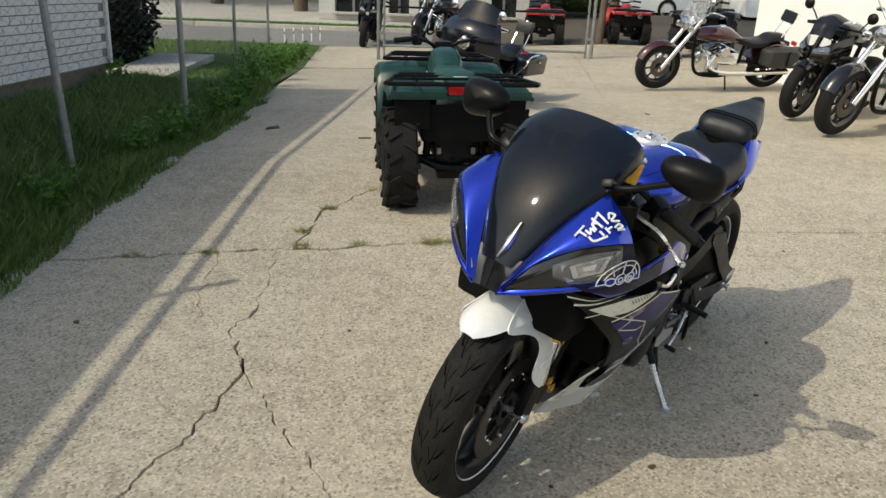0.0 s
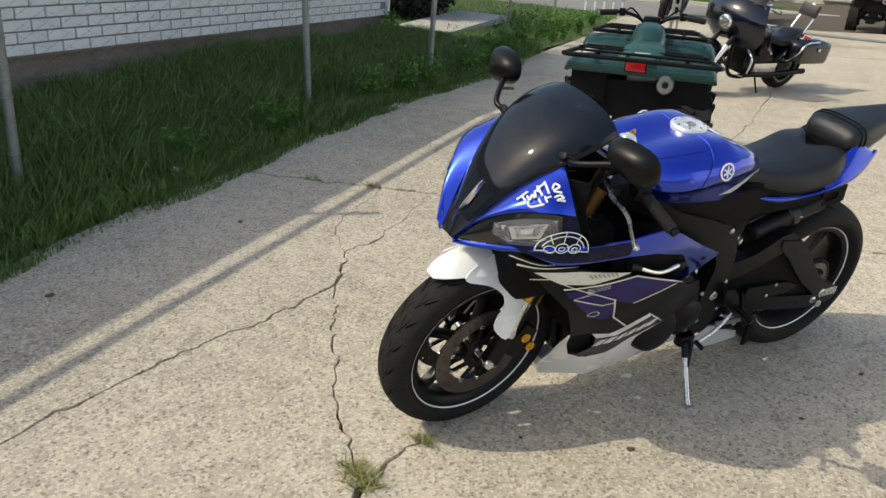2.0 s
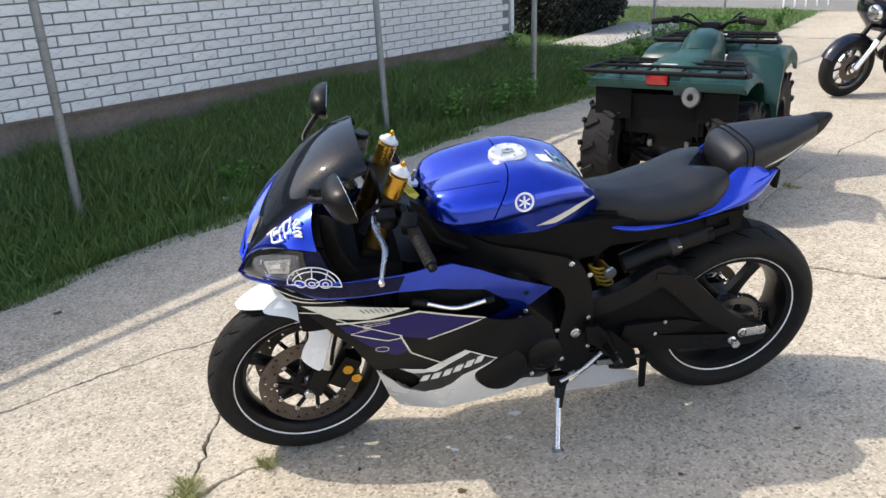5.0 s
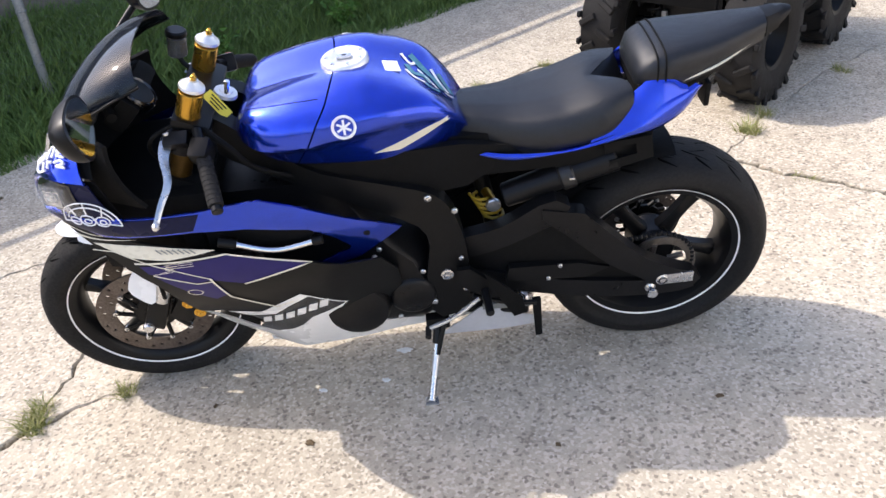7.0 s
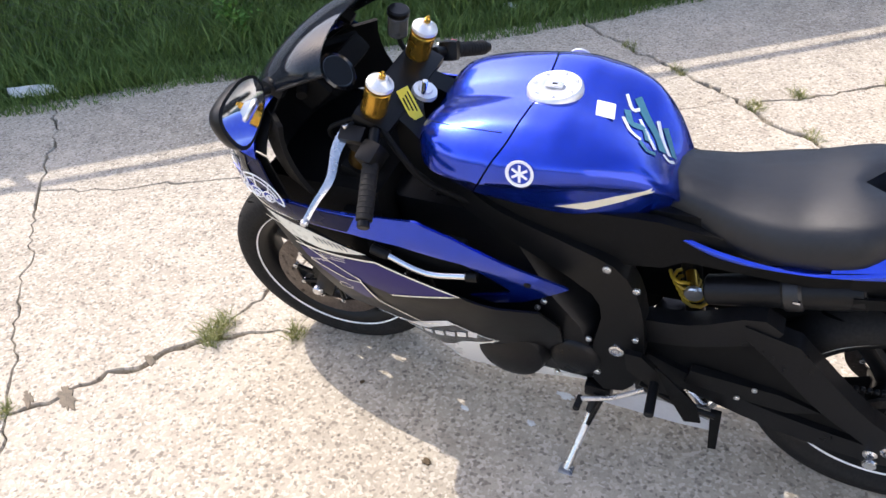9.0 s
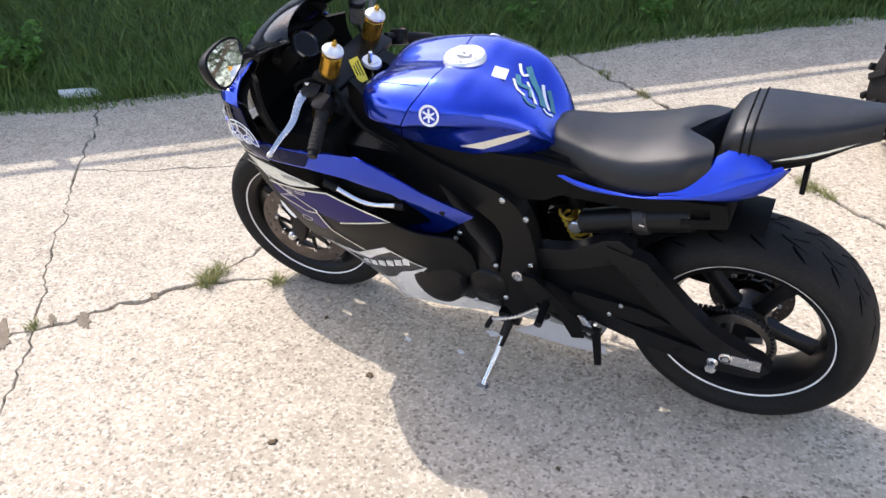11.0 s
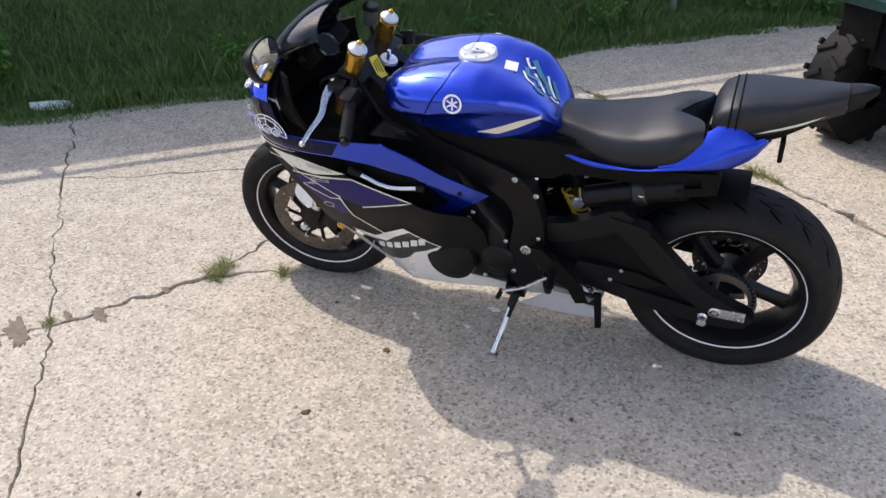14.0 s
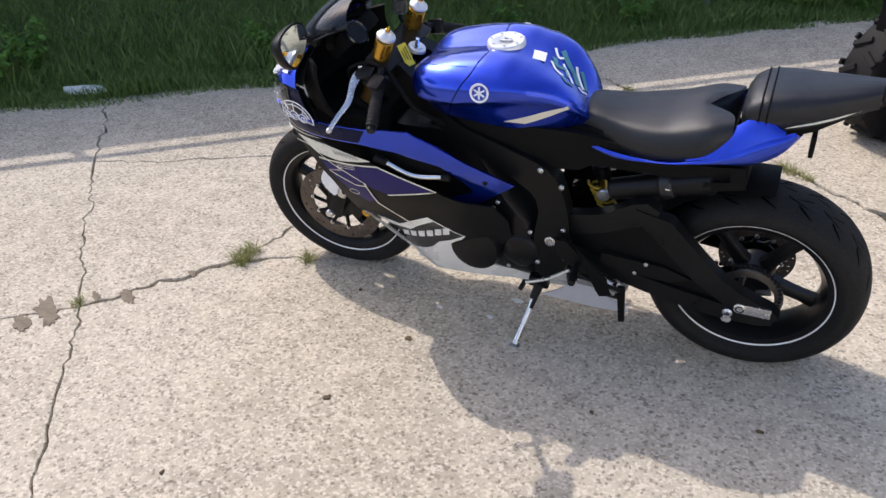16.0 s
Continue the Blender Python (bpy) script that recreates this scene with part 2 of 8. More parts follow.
def spline(xs, ys, x):
    """Smooth value through knots (monotone cubic)."""
    xs, ys = np.array(xs, float), np.array(ys, float)
    x = min(max(x, xs[0]), xs[-1])
    i = min(max(int(np.searchsorted(xs, x, "right")) - 1, 0), len(xs) - 2)
    h = np.diff(xs)
    d = np.diff(ys) / h
    g = np.zeros(len(xs))
    for k in range(1, len(xs) - 1):
        g[k] = 0 if d[k - 1] * d[k] <= 0 else 2 * d[k - 1] * d[k] / (d[k - 1] + d[k])
    g[0], g[-1] = d[0], d[-1]
    u = (x - xs[i]) / h[i]
    return float((1 + 2 * u) * (1 - u) ** 2 * ys[i] + u * (1 - u) ** 2 * h[i] * g[i] + u * u * (3 - 2 * u) * ys[i + 1] + u * u * (u - 1) * h[i] * g[i + 1])


def grid_faces(bm, rows, close_u=False, close_v=False):
    vs = [[bm.verts.new(p) for p in r] for r in rows]
    nu, nv = len(vs), len(vs[0])
    for i in range(nu if close_u else nu - 1):
        for j in range(nv if close_v else nv - 1):
            q = (vs[i][j], vs[(i + 1) % nu][j], vs[(i + 1) % nu][(j + 1) % nv], vs[i][(j + 1) % nv])
            if len(set(q)) == 4:
                bm.faces.new(q)
    return vs


def loft(sections, cap=True, bm=None):
    """Closed rings of points joined into one skin."""
    bm = bm or bmesh.new()
    vs = grid_faces(bm, sections, close_v=True)
    if cap:
        bm.faces.new(vs[0])
        bm.faces.new(vs[-1][::-1])
    bmesh.ops.recalc_face_normals(bm, faces=bm.faces)
    return bm


def tube(points, r, n=8, steps=0, bm=None, taper=1.0):
    """Round bar along a curve. r: radius."""
    p = curve(points, steps) if steps else np.array(points, float)
    bm = bm or bmesh.new()
    rows = []
    up = None
    for i in range(len(p)):
        d = Vector(p[min(i + 1, len(p) - 1)] - p[max(i - 1, 0)]).normalized()
        if up is None:
            up = d.orthogonal().normalized()
        up = (up - d * up.dot(d)).normalized()
        side = d.cross(up)
        rr = r * (1 + (taper - 1) * i / (len(p) - 1))
        rows.append([Vector(p[i]) + rr * (math.cos(a) * up + math.sin(a) * side) for a in np.linspace(0, math.tau, n, endpoint=False)])
    vs = grid_faces(bm, rows, close_v=True)
    bm.faces.new(vs[0])
    bm.faces.new(vs[-1][::-1])
    bmesh.ops.recalc_face_normals(bm, faces=bm.faces)
    return bm


def lathe(profile, n=48, centre=(0, 0, 0), axis="y", bm=None, closed=False, arc=math.tau, start=0.0):
    """Turned shape: profile points are (radius, along the axis)."""
    bm = bm or bmesh.new()
    c = Vector(centre)
    rows = []
    full = abs(arc - math.tau) < 1e-6
    for a in np.linspace(start, start + arc, n, endpoint=not full):
        ca, sa = math.cos(a), math.sin(a)
        if axis == "y":
            rows.append([c + Vector((r * ca, h, r * sa)) for r, h in profile])
        elif axis == "z":
            rows.append([c + Vector((r * ca, r * sa, h)) for r, h in profile])
        else:
            rows.append([c + Vector((h, r * ca, r * sa)) for r, h in profile])
    grid_faces(bm, rows, close_u=full, close_v=closed)
    bmesh.ops.remove_doubles(bm, verts=bm.verts, dist=1e-6)
    bmesh.ops.recalc_face_normals(bm, faces=bm.faces)
    return bm


def cylinder(a, b, r, n=16, edge=0.15, bm=None, r2=None):
    """Solid round piece from a to b with rounded rims."""
    a, b = Vector(a), Vector(b)
    d = (b - a).normalized()
    length = (b - a).length
    e = min(edge * r, length * 0.3)
    r2 = r if r2 is None else r2
    bm = bm or bmesh.new()
    up = d.orthogonal().normalized()
    side = d.cross(up)
    rows = []
    for h, k in ((0, r - e), (e, r), (length - e, r2), (length, r2 - e)):
        rows.append([a + d * h + k * (math.cos(t) * up + math.sin(t) * side) for t in np.linspace(0, math.tau, n, endpoint=False)])
    vs = grid_faces(bm, rows, close_v=True)
    bm.faces.new(vs[0])
    bm.faces.new(vs[-1][::-1])
    bmesh.ops.recalc_face_normals(bm, faces=bm.faces)
    return bm


def block(size, centre=(0, 0, 0), bevel=0.0, m=None, bm=None, segments=2):
    """Box with rounded edges."""
    bm = bm or bmesh.new()
    b = bmesh.new()
    bmesh.ops.create_cube(b, size=1)
    bmesh.ops.scale(b, vec=size, verts=b.verts)
    if bevel:
        bmesh.ops.bevel(b, geom=b.edges[:], offset=bevel, segments=segments, affect="EDGES", profile=0.7)
    bmesh.ops.translate(b, vec=centre, verts=b.verts)
    if m is not None:
        bmesh.ops.transform(b, matrix=m, verts=b.verts)
    return joined(bm, b)


def joined(bm, b):
    me = bpy.data.meshes.new("joint")
    b.to_mesh(me)
    b.free()
    bm.from_mesh(me)
    bpy.data.meshes.remove(me)
    return bm


def panel(outline, surface, thick=0.004, off=0.0, side=1, step=0.03, bm=None, rounded=0):
    """Sheet cut to an outline in (x, z) that follows y = surface(x, z) on one side of a bike; side -1 mirrors it."""
    b = bmesh.new()
    pts = outline
    if rounded:
        closed = [*outline[-1:], *outline, *outline[:2]]
        c = curve([(x, 0, z) for x, z in closed], rounded * len(closed))
        lo, hi = rounded, len(c) - 2 * rounded
        pts = [(q[0], q[2]) for q in c[lo:hi]]
    b.faces.new([b.verts.new((x, 0, z)) for x, z in pts])
    xs, zs = [p[0] for p in pts], [p[1] for p in pts]
    for axis, lo, hi in ((0, min(xs), max(xs)), (2, min(zs), max(zs))):
        n = int((hi - lo) / step)
        for k in range(1, n + 1):
            at, no = [0, 0, 0], [0, 0, 0]
            at[axis], no[axis] = lo + k * (hi - lo) / (n + 1), 1
            bmesh.ops.bisect_plane(b, geom=b.verts[:] + b.edges[:] + b.faces[:], plane_co=at, plane_no=no, dist=1e-5)
    for v in b.verts:
        v.co.y = surface(v.co.x, v.co.z) + off
    flat = b.faces[:]
    if thick:
        made = bmesh.ops.extrude_face_region(b, geom=flat)
        for v in made["geom"]:
            if isinstance(v, bmesh.types.BMVert):
                v.co.y -= thick
    if side < 0:
        for v in b.verts:
            v.co.y *= -1
    bmesh.ops.recalc_face_normals(b, faces=b.faces)
    return joined(bm or bmesh.new(), b)


def strip(points, width, surface, off=0.002, side=1, steps=24, bm=None, sharp=False, taper=1.0):
    """Painted line on a panel: a thin raised ribbon along (x, z) points."""
    p = np.array([(x, 0, z) for x, z in points], float)
    if sharp:
        c = np.vstack([curve(p[i:i + 2], 6)[(1 if i else 0):] for i in range(len(p) - 1)])
    else:
        c = curve(p, steps)
    b = bm or bmesh.new()
    rows = []
    for i in range(len(c)):
        d = c[min(i + 1, len(c) - 1)] - c[max(i - 1, 0)]
        d /= max(np.linalg.norm(d), 1e-9)
        nrm = np.array((-d[2], 0, d[0])) * width / 2 * (1 + (taper - 1) * i / (len(c) - 1))
        row = []
        for q in (c[i] + nrm, c[i] - nrm):
            row.append((q[0], side * (surface(q[0], q[2]) + off), q[2]))
        rows.append(row)
    grid_faces(b, rows)
    return b


def ruled(curve_a, curve_b, nu=20, nv=8, bulge=(0, 0, 0), thick=0.004, side=1, bm=None, power=1.0):
    """Sheet between two edge curves, swollen by bulge in its middle."""
    a, c = curve(curve_a, nu), curve(curve_b, nu)
    rows = []
    for i in range(nu + 1):
        row = []
        for j in range(nv + 1):
            s = j / nv
            p = a[i] * (1 - s) + c[i] * s + np.array(bulge) * (4 * s * (1 - s)) ** power
            row.append((p[0], p[1] * side, p[2]))
        rows.append(row)
    b = bmesh.new()
    grid_faces(b, rows)
    bmesh.ops.recalc_face_normals(b, faces=b.faces)
    if thick:
        bmesh.ops.solidify(b, geom=b.faces[:], thickness=thick)
    return joined(bm or bmesh.new(), b)


def blades(spots, heights, widths, leans, rng, bend=0.35):
    """Grass blades as one mesh: two-piece tapering strips."""
    n = len(spots)
    ang = rng.uniform(0, math.tau, n)
    la = rng.uniform(0, math.tau, n)
    side = np.stack([np.cos(ang), np.sin(ang), np.zeros(n)], 1) * (widths / 2)[:, None]
    lean = np.stack([np.cos(la), np.sin(la), np.zeros(n)], 1) * (leans * heights)[:, None]
    up = np.zeros((n, 3))
    up[:, 2] = heights
    base = spots
    mid = spots + up * 0.55 + lean * bend
    top = spots + up + lean
    v = np.concatenate([base - side, base + side, mid + side * 0.8, mid - side * 0.8, top], 0)
    i = np.arange(n)
    quads = np.stack([i, i + n, i + 2 * n, i + 3 * n], 1)
    tris = np.stack([i + 3 * n, i + 2 * n, i + 4 * n], 1)
    me = bpy.data.meshes.new("blades")
    me.from_pydata(v.tolist(), [], quads.tolist() + tris.tolist())
    return me


def leaf_cloud(spots, size, rng, flat=0.5):
    """Small folded leaves at the spots, as one mesh."""
    n = len(spots)
    d = rng.normal(size=(n, 3))
    d[:, 2] *= flat
    d /= np.linalg.norm(d, axis=1)[:, None]
    e = np.cross(d, rng.normal(size=(n, 3)))
    e /= np.linalg.norm(e, axis=1)[:, None]
    s = (size * rng.uniform(0.6, 1.3, n))[:, None]
    f = np.cross(d, e) * s * 0.12
    v = np.concatenate([spots, spots + d * s * 0.5 + e * s * 0.28 + f, spots + d * s, spots + d * s * 0.5 - e * s * 0.28 + f], 0)
    i = np.arange(n)
    faces = np.concatenate([np.stack([i, i + n, i + 2 * n], 1), np.stack([i, i + 2 * n, i + 3 * n], 1)], 0)
    me = bpy.data.meshes.new("leaves")
    me.from_pydata(v.tolist(), [], faces.tolist())
    return me


def stuff(name, me, mat, label, category, parent=None):
    me.materials.append(mat)
    ob = new(name, me)
    if parent:
        ob.parent = parent
        ob["label"] = label
        ob["kind"] = "stuff"
        return ob
    return tagged(ob, label, category, kind="stuff")

# ---- ground, drive, lawn and road ----
from mathutils.geometry import tessellate_polygon


def sheet(name, x0, x1, y0, y1, z, mat, label, nx=1, ny=1):
    bm = bmesh.new()
    rows = [[(x0 + (x1 - x0) * i / nx, y0 + (y1 - y0) * j / ny, z) for j in range(ny + 1)] for i in range(nx + 1)]
    grid_faces(bm, rows)
    bmesh.ops.recalc_face_normals(bm, faces=bm.faces)
    return tagged(part(name, bm, mat, smooth=False), label, "ground", kind="structure")


def fall(x, y):
    """The lot is level near the bikes and falls gently to the street."""
    return -0.055 * min(max(y - 5.5, 0.0), 7.5) * (1 - 0.13 * min(max(x + 1, 0.0), 4.2))


bm = bmesh.new()
cuts = [-900, -40, -12, -1, 0, 1, 2, 3.2, 16, 40, 900]
grid_faces(bm, [[(x, y, fall(x, y) - 0.06) for y in (-900, -30, 0, 5.5, 8, 10.5, 13, 40, 900)] for x in cuts])
bmesh.ops.recalc_face_normals(bm, faces=bm.faces)
tagged(part("ground", bm, SOIL, smooth=False), "bare brown soil under and around the lot", "ground", kind="structure")
pavement = thing("pavement", pose(0, 0, 0), "old cracked cream concrete drive with weeds in its joints", "pavement", kind="structure")

NODES = {
    "a0": (-1.95, -9), "a1": (-1.95, 0.84), "a2": (-1.95, 3.50), "a4": (-1.92, 5.5), "a5": (-2.25, 13.0), "a6": (-2.45, 16.1), "k": (-1.04, 0.87), "j1": (0.22, 0.97),
    "j0": (0.07, 1.54), "c3": (-0.15, 1.77), "c2": (-0.64, 2.55), "n4": (-0.78, 2.86), "n5": (-0.97, 3.09), "n6": (-1.05, 3.72),
    "c4": (-0.87, 1.60), "n8": (0.25, -9), "w1": (0.145, 1.79), "w2": (0.27, 2.27), "w3": (1.24, 4.19), "c0": (0.67, 4.09),
    "d1": (0.69, 0.965), "d2": (3.0, 1.02), "e0": (16, 0.9), "e1": (16, 5.5), "cc": (1.85, 4.31), "n9": (16, -9), "f1": (0.57, 5.0), "f4": (0.60, 5.5), "f2": (0.78, 8.6),
    "f3": (0.62, 13.0), "f6": (0.6, 16.1), "e3": (16, 13.0), "e6": (16, 16.1), "q1": (1.95, 5.5), "q2": (1.95, 9.3), "q3": (2.3, 13.0), "q6": (2.4, 16.1), "r1": (0.1, 3.98),
    "u0": (-0.69, 3.80), "u1": (-0.65, 4.32), "u2": (-0.57, 4.53), "u3": (-0.37, 4.91), "u4": (-0.15, 5.5), "v1": (-0.715, 3.08), "v2": (-0.722, 3.36), "v3": (-0.78, 3.782),
}
SLABS = ["a0 n8 j1 k a1", "a1 k c4 c2 n4 n5 n6 a2", "n6 n5 n4 v1 v2 v3", "k j1 j0 c3 c2 c4", "j0 w1 w2 w3 c0 r1 u0 v3 v2 v1 n4 c2 c3", "j1 d1 d2 e0 e1 cc w3 w2 w1 j0",
         "n8 n9 e0 d2 d1 j1", "a2 n6 v3 u0 u1 u2 u3 u4 a4", "u0 r1 c0 f1 f4 u4 u3 u2 u1", "a4 u4 f4 f2 f3 a5", "a5 f3 f6 a6", "c0 w3 cc q1 f4 f1", "f4 q1 q2 q3 f3 f2", "f3 q3 q6 f6", "cc e1 q1", "q1 e1 e3 q3 q2", "q3 e3 e6 q6"]
HAIRLINE = {("j0", "j1"): 1.7, ("d1", "j1"): 0.95, ("j1", "k"): 0.8, ("w1", "w2"): 0.25, ("w2", "w3"): 0.12, ("d1", "d2"): 0.95, ("d2", "e0"): 0.5, ("c2", "c4"): 1.1, ("c4", "k"): 0.9, ("n5", "n6"): 0.4, ("cc", "q1"): 0.4, ("q1", "q2"): 0.8, ("a4", "u4"): 0.03, ("f4", "u4"): 0.03, ("c2", "c3"): 0.9, ("c3", "j0"): 1.05, ("u0", "u1"): 1.3, ("u1", "u2"): 1.9, ("u2", "u3"): 1.0, ("u3", "u4"): 0.5, ("n4", "v1"): 0.9, ("v1", "v2"): 0.45, ("v2", "v3"): 0.45, ("c2", "n4"): 1.2, ("f4", "q1"): 0.03, ("e1", "q1"): 0.03, ("n4", "n5"): 0.6}
JOINTS = {("a2", "n6"), ("n6", "v3"), ("u0", "v3"), ("r1", "u0"), ("c0", "r1"), ("c0", "w3"), ("cc", "w3"), ("cc", "e1"), ("a5", "f3"), ("f3", "q3"), ("e3", "q3")}
edge_lines = {}


def crack_line(a, b):
    """Jagged line of a crack between two nodes, with a half width at each point; shared by both slabs."""
    key = tuple(sorted((a, b)))
    if key not in edge_lines:
        p, q = np.array(NODES[key[0]]), np.array(NODES[key[1]])
        r = random.Random(str(key))
        n = max(2, min(90, int(np.linalg.norm(q - p) / 0.028)))
        d = q - p
        nrm = np.array((-d[1], d[0])) / np.linalg.norm(d)
        amp = 0.0 if key[0][0] == "a" and key[1][0] == "a" else 0.017
        pts, walk_off = [], 0.0
        for i in range(n + 1):
            s = i / n
            walk_off = walk_off * 0.72 + r.uniform(-1, 1) * amp
            pts.append(p + d * s + nrm * walk_off * min(1, 4 * s, 4 * (1 - s)))
        k = 2.6 if key in JOINTS else 1.0 * HAIRLINE.get(key, HAIRLINE.get(key[::-1], 1.0))
        half = [k * (0.0035 + 0.0075 * max(0, noise.noise((x * 5, y * 5, 3))) + r.uniform(0, 0.003)) for x, y in pts]
        edge_lines[key] = (pts, half)
    pts, half = edge_lines[key]
    return (pts, half) if (a, b) == key else (pts[::-1], half[::-1])


def slab(names):
    names = names.split()
    ring, gap = [], []
    for a, b in zip(names, names[1:] + names[:1]):
        pts, half = crack_line(a, b)
        ring += pts[:-1]
        gap += half[:-1]
    ring = np.array(ring)
    area = 0.5 * np.sum(ring[:, 0] * np.roll(ring[:, 1], -1) - np.roll(ring[:, 0], -1) * ring[:, 1])
    inward = 1 if area > 0 else -1
    d = np.roll(ring, -1, 0) - np.roll(ring, 1, 0)
    d /= np.linalg.norm(d, axis=1)[:, None]
    inner = ring + inward * np.stack([-d[:, 1], d[:, 0]], 1) * np.array(gap)[:, None]
    bm = bmesh.new()
    top = [bm.verts.new((x, y, fall(x, y))) for x, y in inner]
    worn = inner - inward * np.stack([-d[:, 1], d[:, 0]], 1) * np.minimum(np.array(gap), 0.004)[:, None] * 0.8
    low = [bm.verts.new((x, y, fall(x, y) - 0.006)) for x, y in worn]
    foot = [bm.verts.new((x, y, fall(x, y) - 0.05)) for x, y in worn]
    for tri in tessellate_polygon([[Vector((x, y, 0)) for x, y in inner]]):
        if len(set(tri)) == 3:
            bm.faces.new([top[i] for i in tri])
    for i in range(len(top)):
        j = (i + 1) % len(top)
        bm.faces.new((top[i], low[i], low[j], top[j]))
        bm.faces.new((low[i], foot[i], foot[j], low[j]))
    bmesh.ops.recalc_face_normals(bm, faces=bm.faces)
    return bm


for names in SLABS:
    part("slab", slab(names), SLAB, pavement, smooth=False)


def lawn_height(x, y):
    """The lawn banks up from the drive to the house."""
    rise = max(0.0, min(1.0, (-1.93 - x) / 1.2))
    level = spline((-12, 2, 5, 7.5, 9.0, 10.5), (0.32, 0.33, 0.31, 0.27, 0.16, 0.03), y)
    return fall(x, y) - 0.012 + level * rise * rise * (3 - 2 * rise)


bm = bmesh.new()
xs = [-40, -20, -10, -6] + list(np.linspace(-3.6, -1.93, 12))
ys = list(np.linspace(-12, 16.2, 56))
grid_faces(bm, [[(x - (0.060 * max(0, y - 5.5) if x > -2.2 else 0), y, lawn_height(x, y)) for y in ys] for x in xs])
bmesh.ops.recalc_face_normals(bm, faces=bm.faces)
tagged(part("lawn", bm, LAWN), "shaggy green lawn along the fence", "ground", kind="structure")
STREET = fall(-1, 40)
sheet("road", -300, 300, 16.15, 19.5, STREET - 0.02, ASPHALT, "worn grey side street")
sheet("verge", -300, 300, 19.66, 21.1, STREET - 0.005, LAWN, "mown grass verge across the street")
sheet("far_pavement", -300, 300, 21.1, 60.0, STREET - 0.008, PAD, "pale concrete forecourt across the street")
bm = bmesh.new()
for x in range(-60, 60, 3):
    block((2.98, 0.16, 0.16), (x + 1.5, 19.58, STREET + 0.0), 0.02, bm=bm)
tagged(part("kerb", bm, PAD), "pale concrete kerb along the street", "kerb", kind="structure")
bm = block((0.9, 2.4, 0.10), (-4.15, 11.85, -0.30), 0.01)
tagged(part("garden_slab", bm, PAD, smooth=False), "grey concrete slab set in the lawn beside the hedge", "slab", kind="structure")

# ---- the white house ----
# the drive falls away from the house, so its courses climb beside it
ROOF_TOP = 2.13
CORNER = (-3.15, 7.70, 0.336)
COURSE, LONG, TALL = 0.0685, 0.2075, 0.0590
SLOPE = pose(*CORNER, -2.6, 0, 0)
house = thing("house", pose(0, 0, 0), "white painted brick house on a brown foundation", "house")
part("wall", block((0.22, 16.0, 1.32), (-0.131, -8.0, 0.65), m=SLOPE), MORTAR, house, "grey joints behind the bricks", smooth=False)
part("end_wall", block((6.0, 0.2, 1.60), (-6.24, 7.55, 1.0)), SIDING, house, smooth=False)
part("foundation", block((0.20, 16.0, 0.9), (-0.16, -8.0, -0.452), m=SLOPE), FOUNDATION, house, "rough brown foundation", smooth=False)
# roof is out of view; its run past the corner is added for shade
part("roof", block((6.6, 18.1, 0.46), (-2.96 - 3.3, 8.85 - 9.05, ROOF_TOP - 0.23), 0.015), ROOFING, house, "unseen roof, lengthened past the corner for its shade", smooth=False)
part("corner_trim", block((0.030, 0.055, 1.28), (-0.004, 0.0, 0.64), 0.006, m=SLOPE), SIDING, house, "white corner board")

# ---- far side of the street ----
def far_building(x0, x1, y, h, openings, mat, label):
    ob = thing("building", pose(x0, y, STREET), label, "building")
    bm = block((x1 - x0, 0.4, 0.16), ((x1 - x0) / 2, 0, 0.08))
    part("plinth", bm, PAD, ob, smooth=False)
    edges = [0.0]
    for a, b in openings:
        edges += [a, b]
    edges.append(x1 - x0)
    for a, b in zip(edges[::2], edges[1::2]):
        if b - a > 0.02:
            part("pier", block((b - a, 0.4, h - 0.165), ((a + b) / 2, 0, 0.163 + (h - 0.165) / 2), 0.01), mat, ob, smooth=False)
    for a, b in openings:
        win = part("window", block((b - a - 0.02, 0.05, h - 0.7), ((a + b) / 2, 0.1, 0.17 + (h - 0.7) / 2)), DARK_PANE, ob, smooth=False)
        part("sill", block((b - a + 0.1, 0.16, 0.06), ((a + b) / 2, -0.26, 0.19), 0.008), PAD, win, smooth=False)
        part("frame", block((0.06, 0.08, h - 0.74), ((a + b) / 2, 0.03, 0.2 + (h - 0.74) / 2)), GALV, win, smooth=False)
        part("lintel", block((b - a - 0.002, 0.38, 0.5), ((a + b) / 2, 0, h - 0.26)), mat, ob, smooth=False)
    part("roof", block((x1 - x0 + 0.4, 8, 0.3), ((x1 - x0) / 2, 3.9, h + 0.152)), ROOFING, ob, smooth=False)
    part("back_wall", block((x1 - x0, 0.3, h), ((x1 - x0) / 2, 7.7, h / 2)), mat, ob, smooth=False)
    return ob


far_building(-3.43, 2.29, 22.5, 3.6, [(0.44, 1.41), (1.90, 2.46), (2.72, 3.83), (4.69, 5.40)], PLASTER, "pale grey shopfront with wide dark windows")

# ---- chain-link fence along the lawn ----
fence = thing("fence", pose(0, 0, 0), "grey chain-link fence on galvanised posts in the grass", "fence")
FENCE_Y = (-4.8, -2.4, 0.02, 2.43, 4.82, 6.56, 9.6, 12.1)


def fence_x(y):
    return float(np.interp(y, (2.43, 4.82, 6.56, 9.6, 12.1), (-2.33, -2.26, -2.10, -2.45, -2.60)))


def fence_top(y):
    return float(np.interp(y, (-5, 2.43, 4.82, 6.56, 9.6, 12.1), (1.50, 1.49, 1.53, 1.205, 1.62, 1.70)))


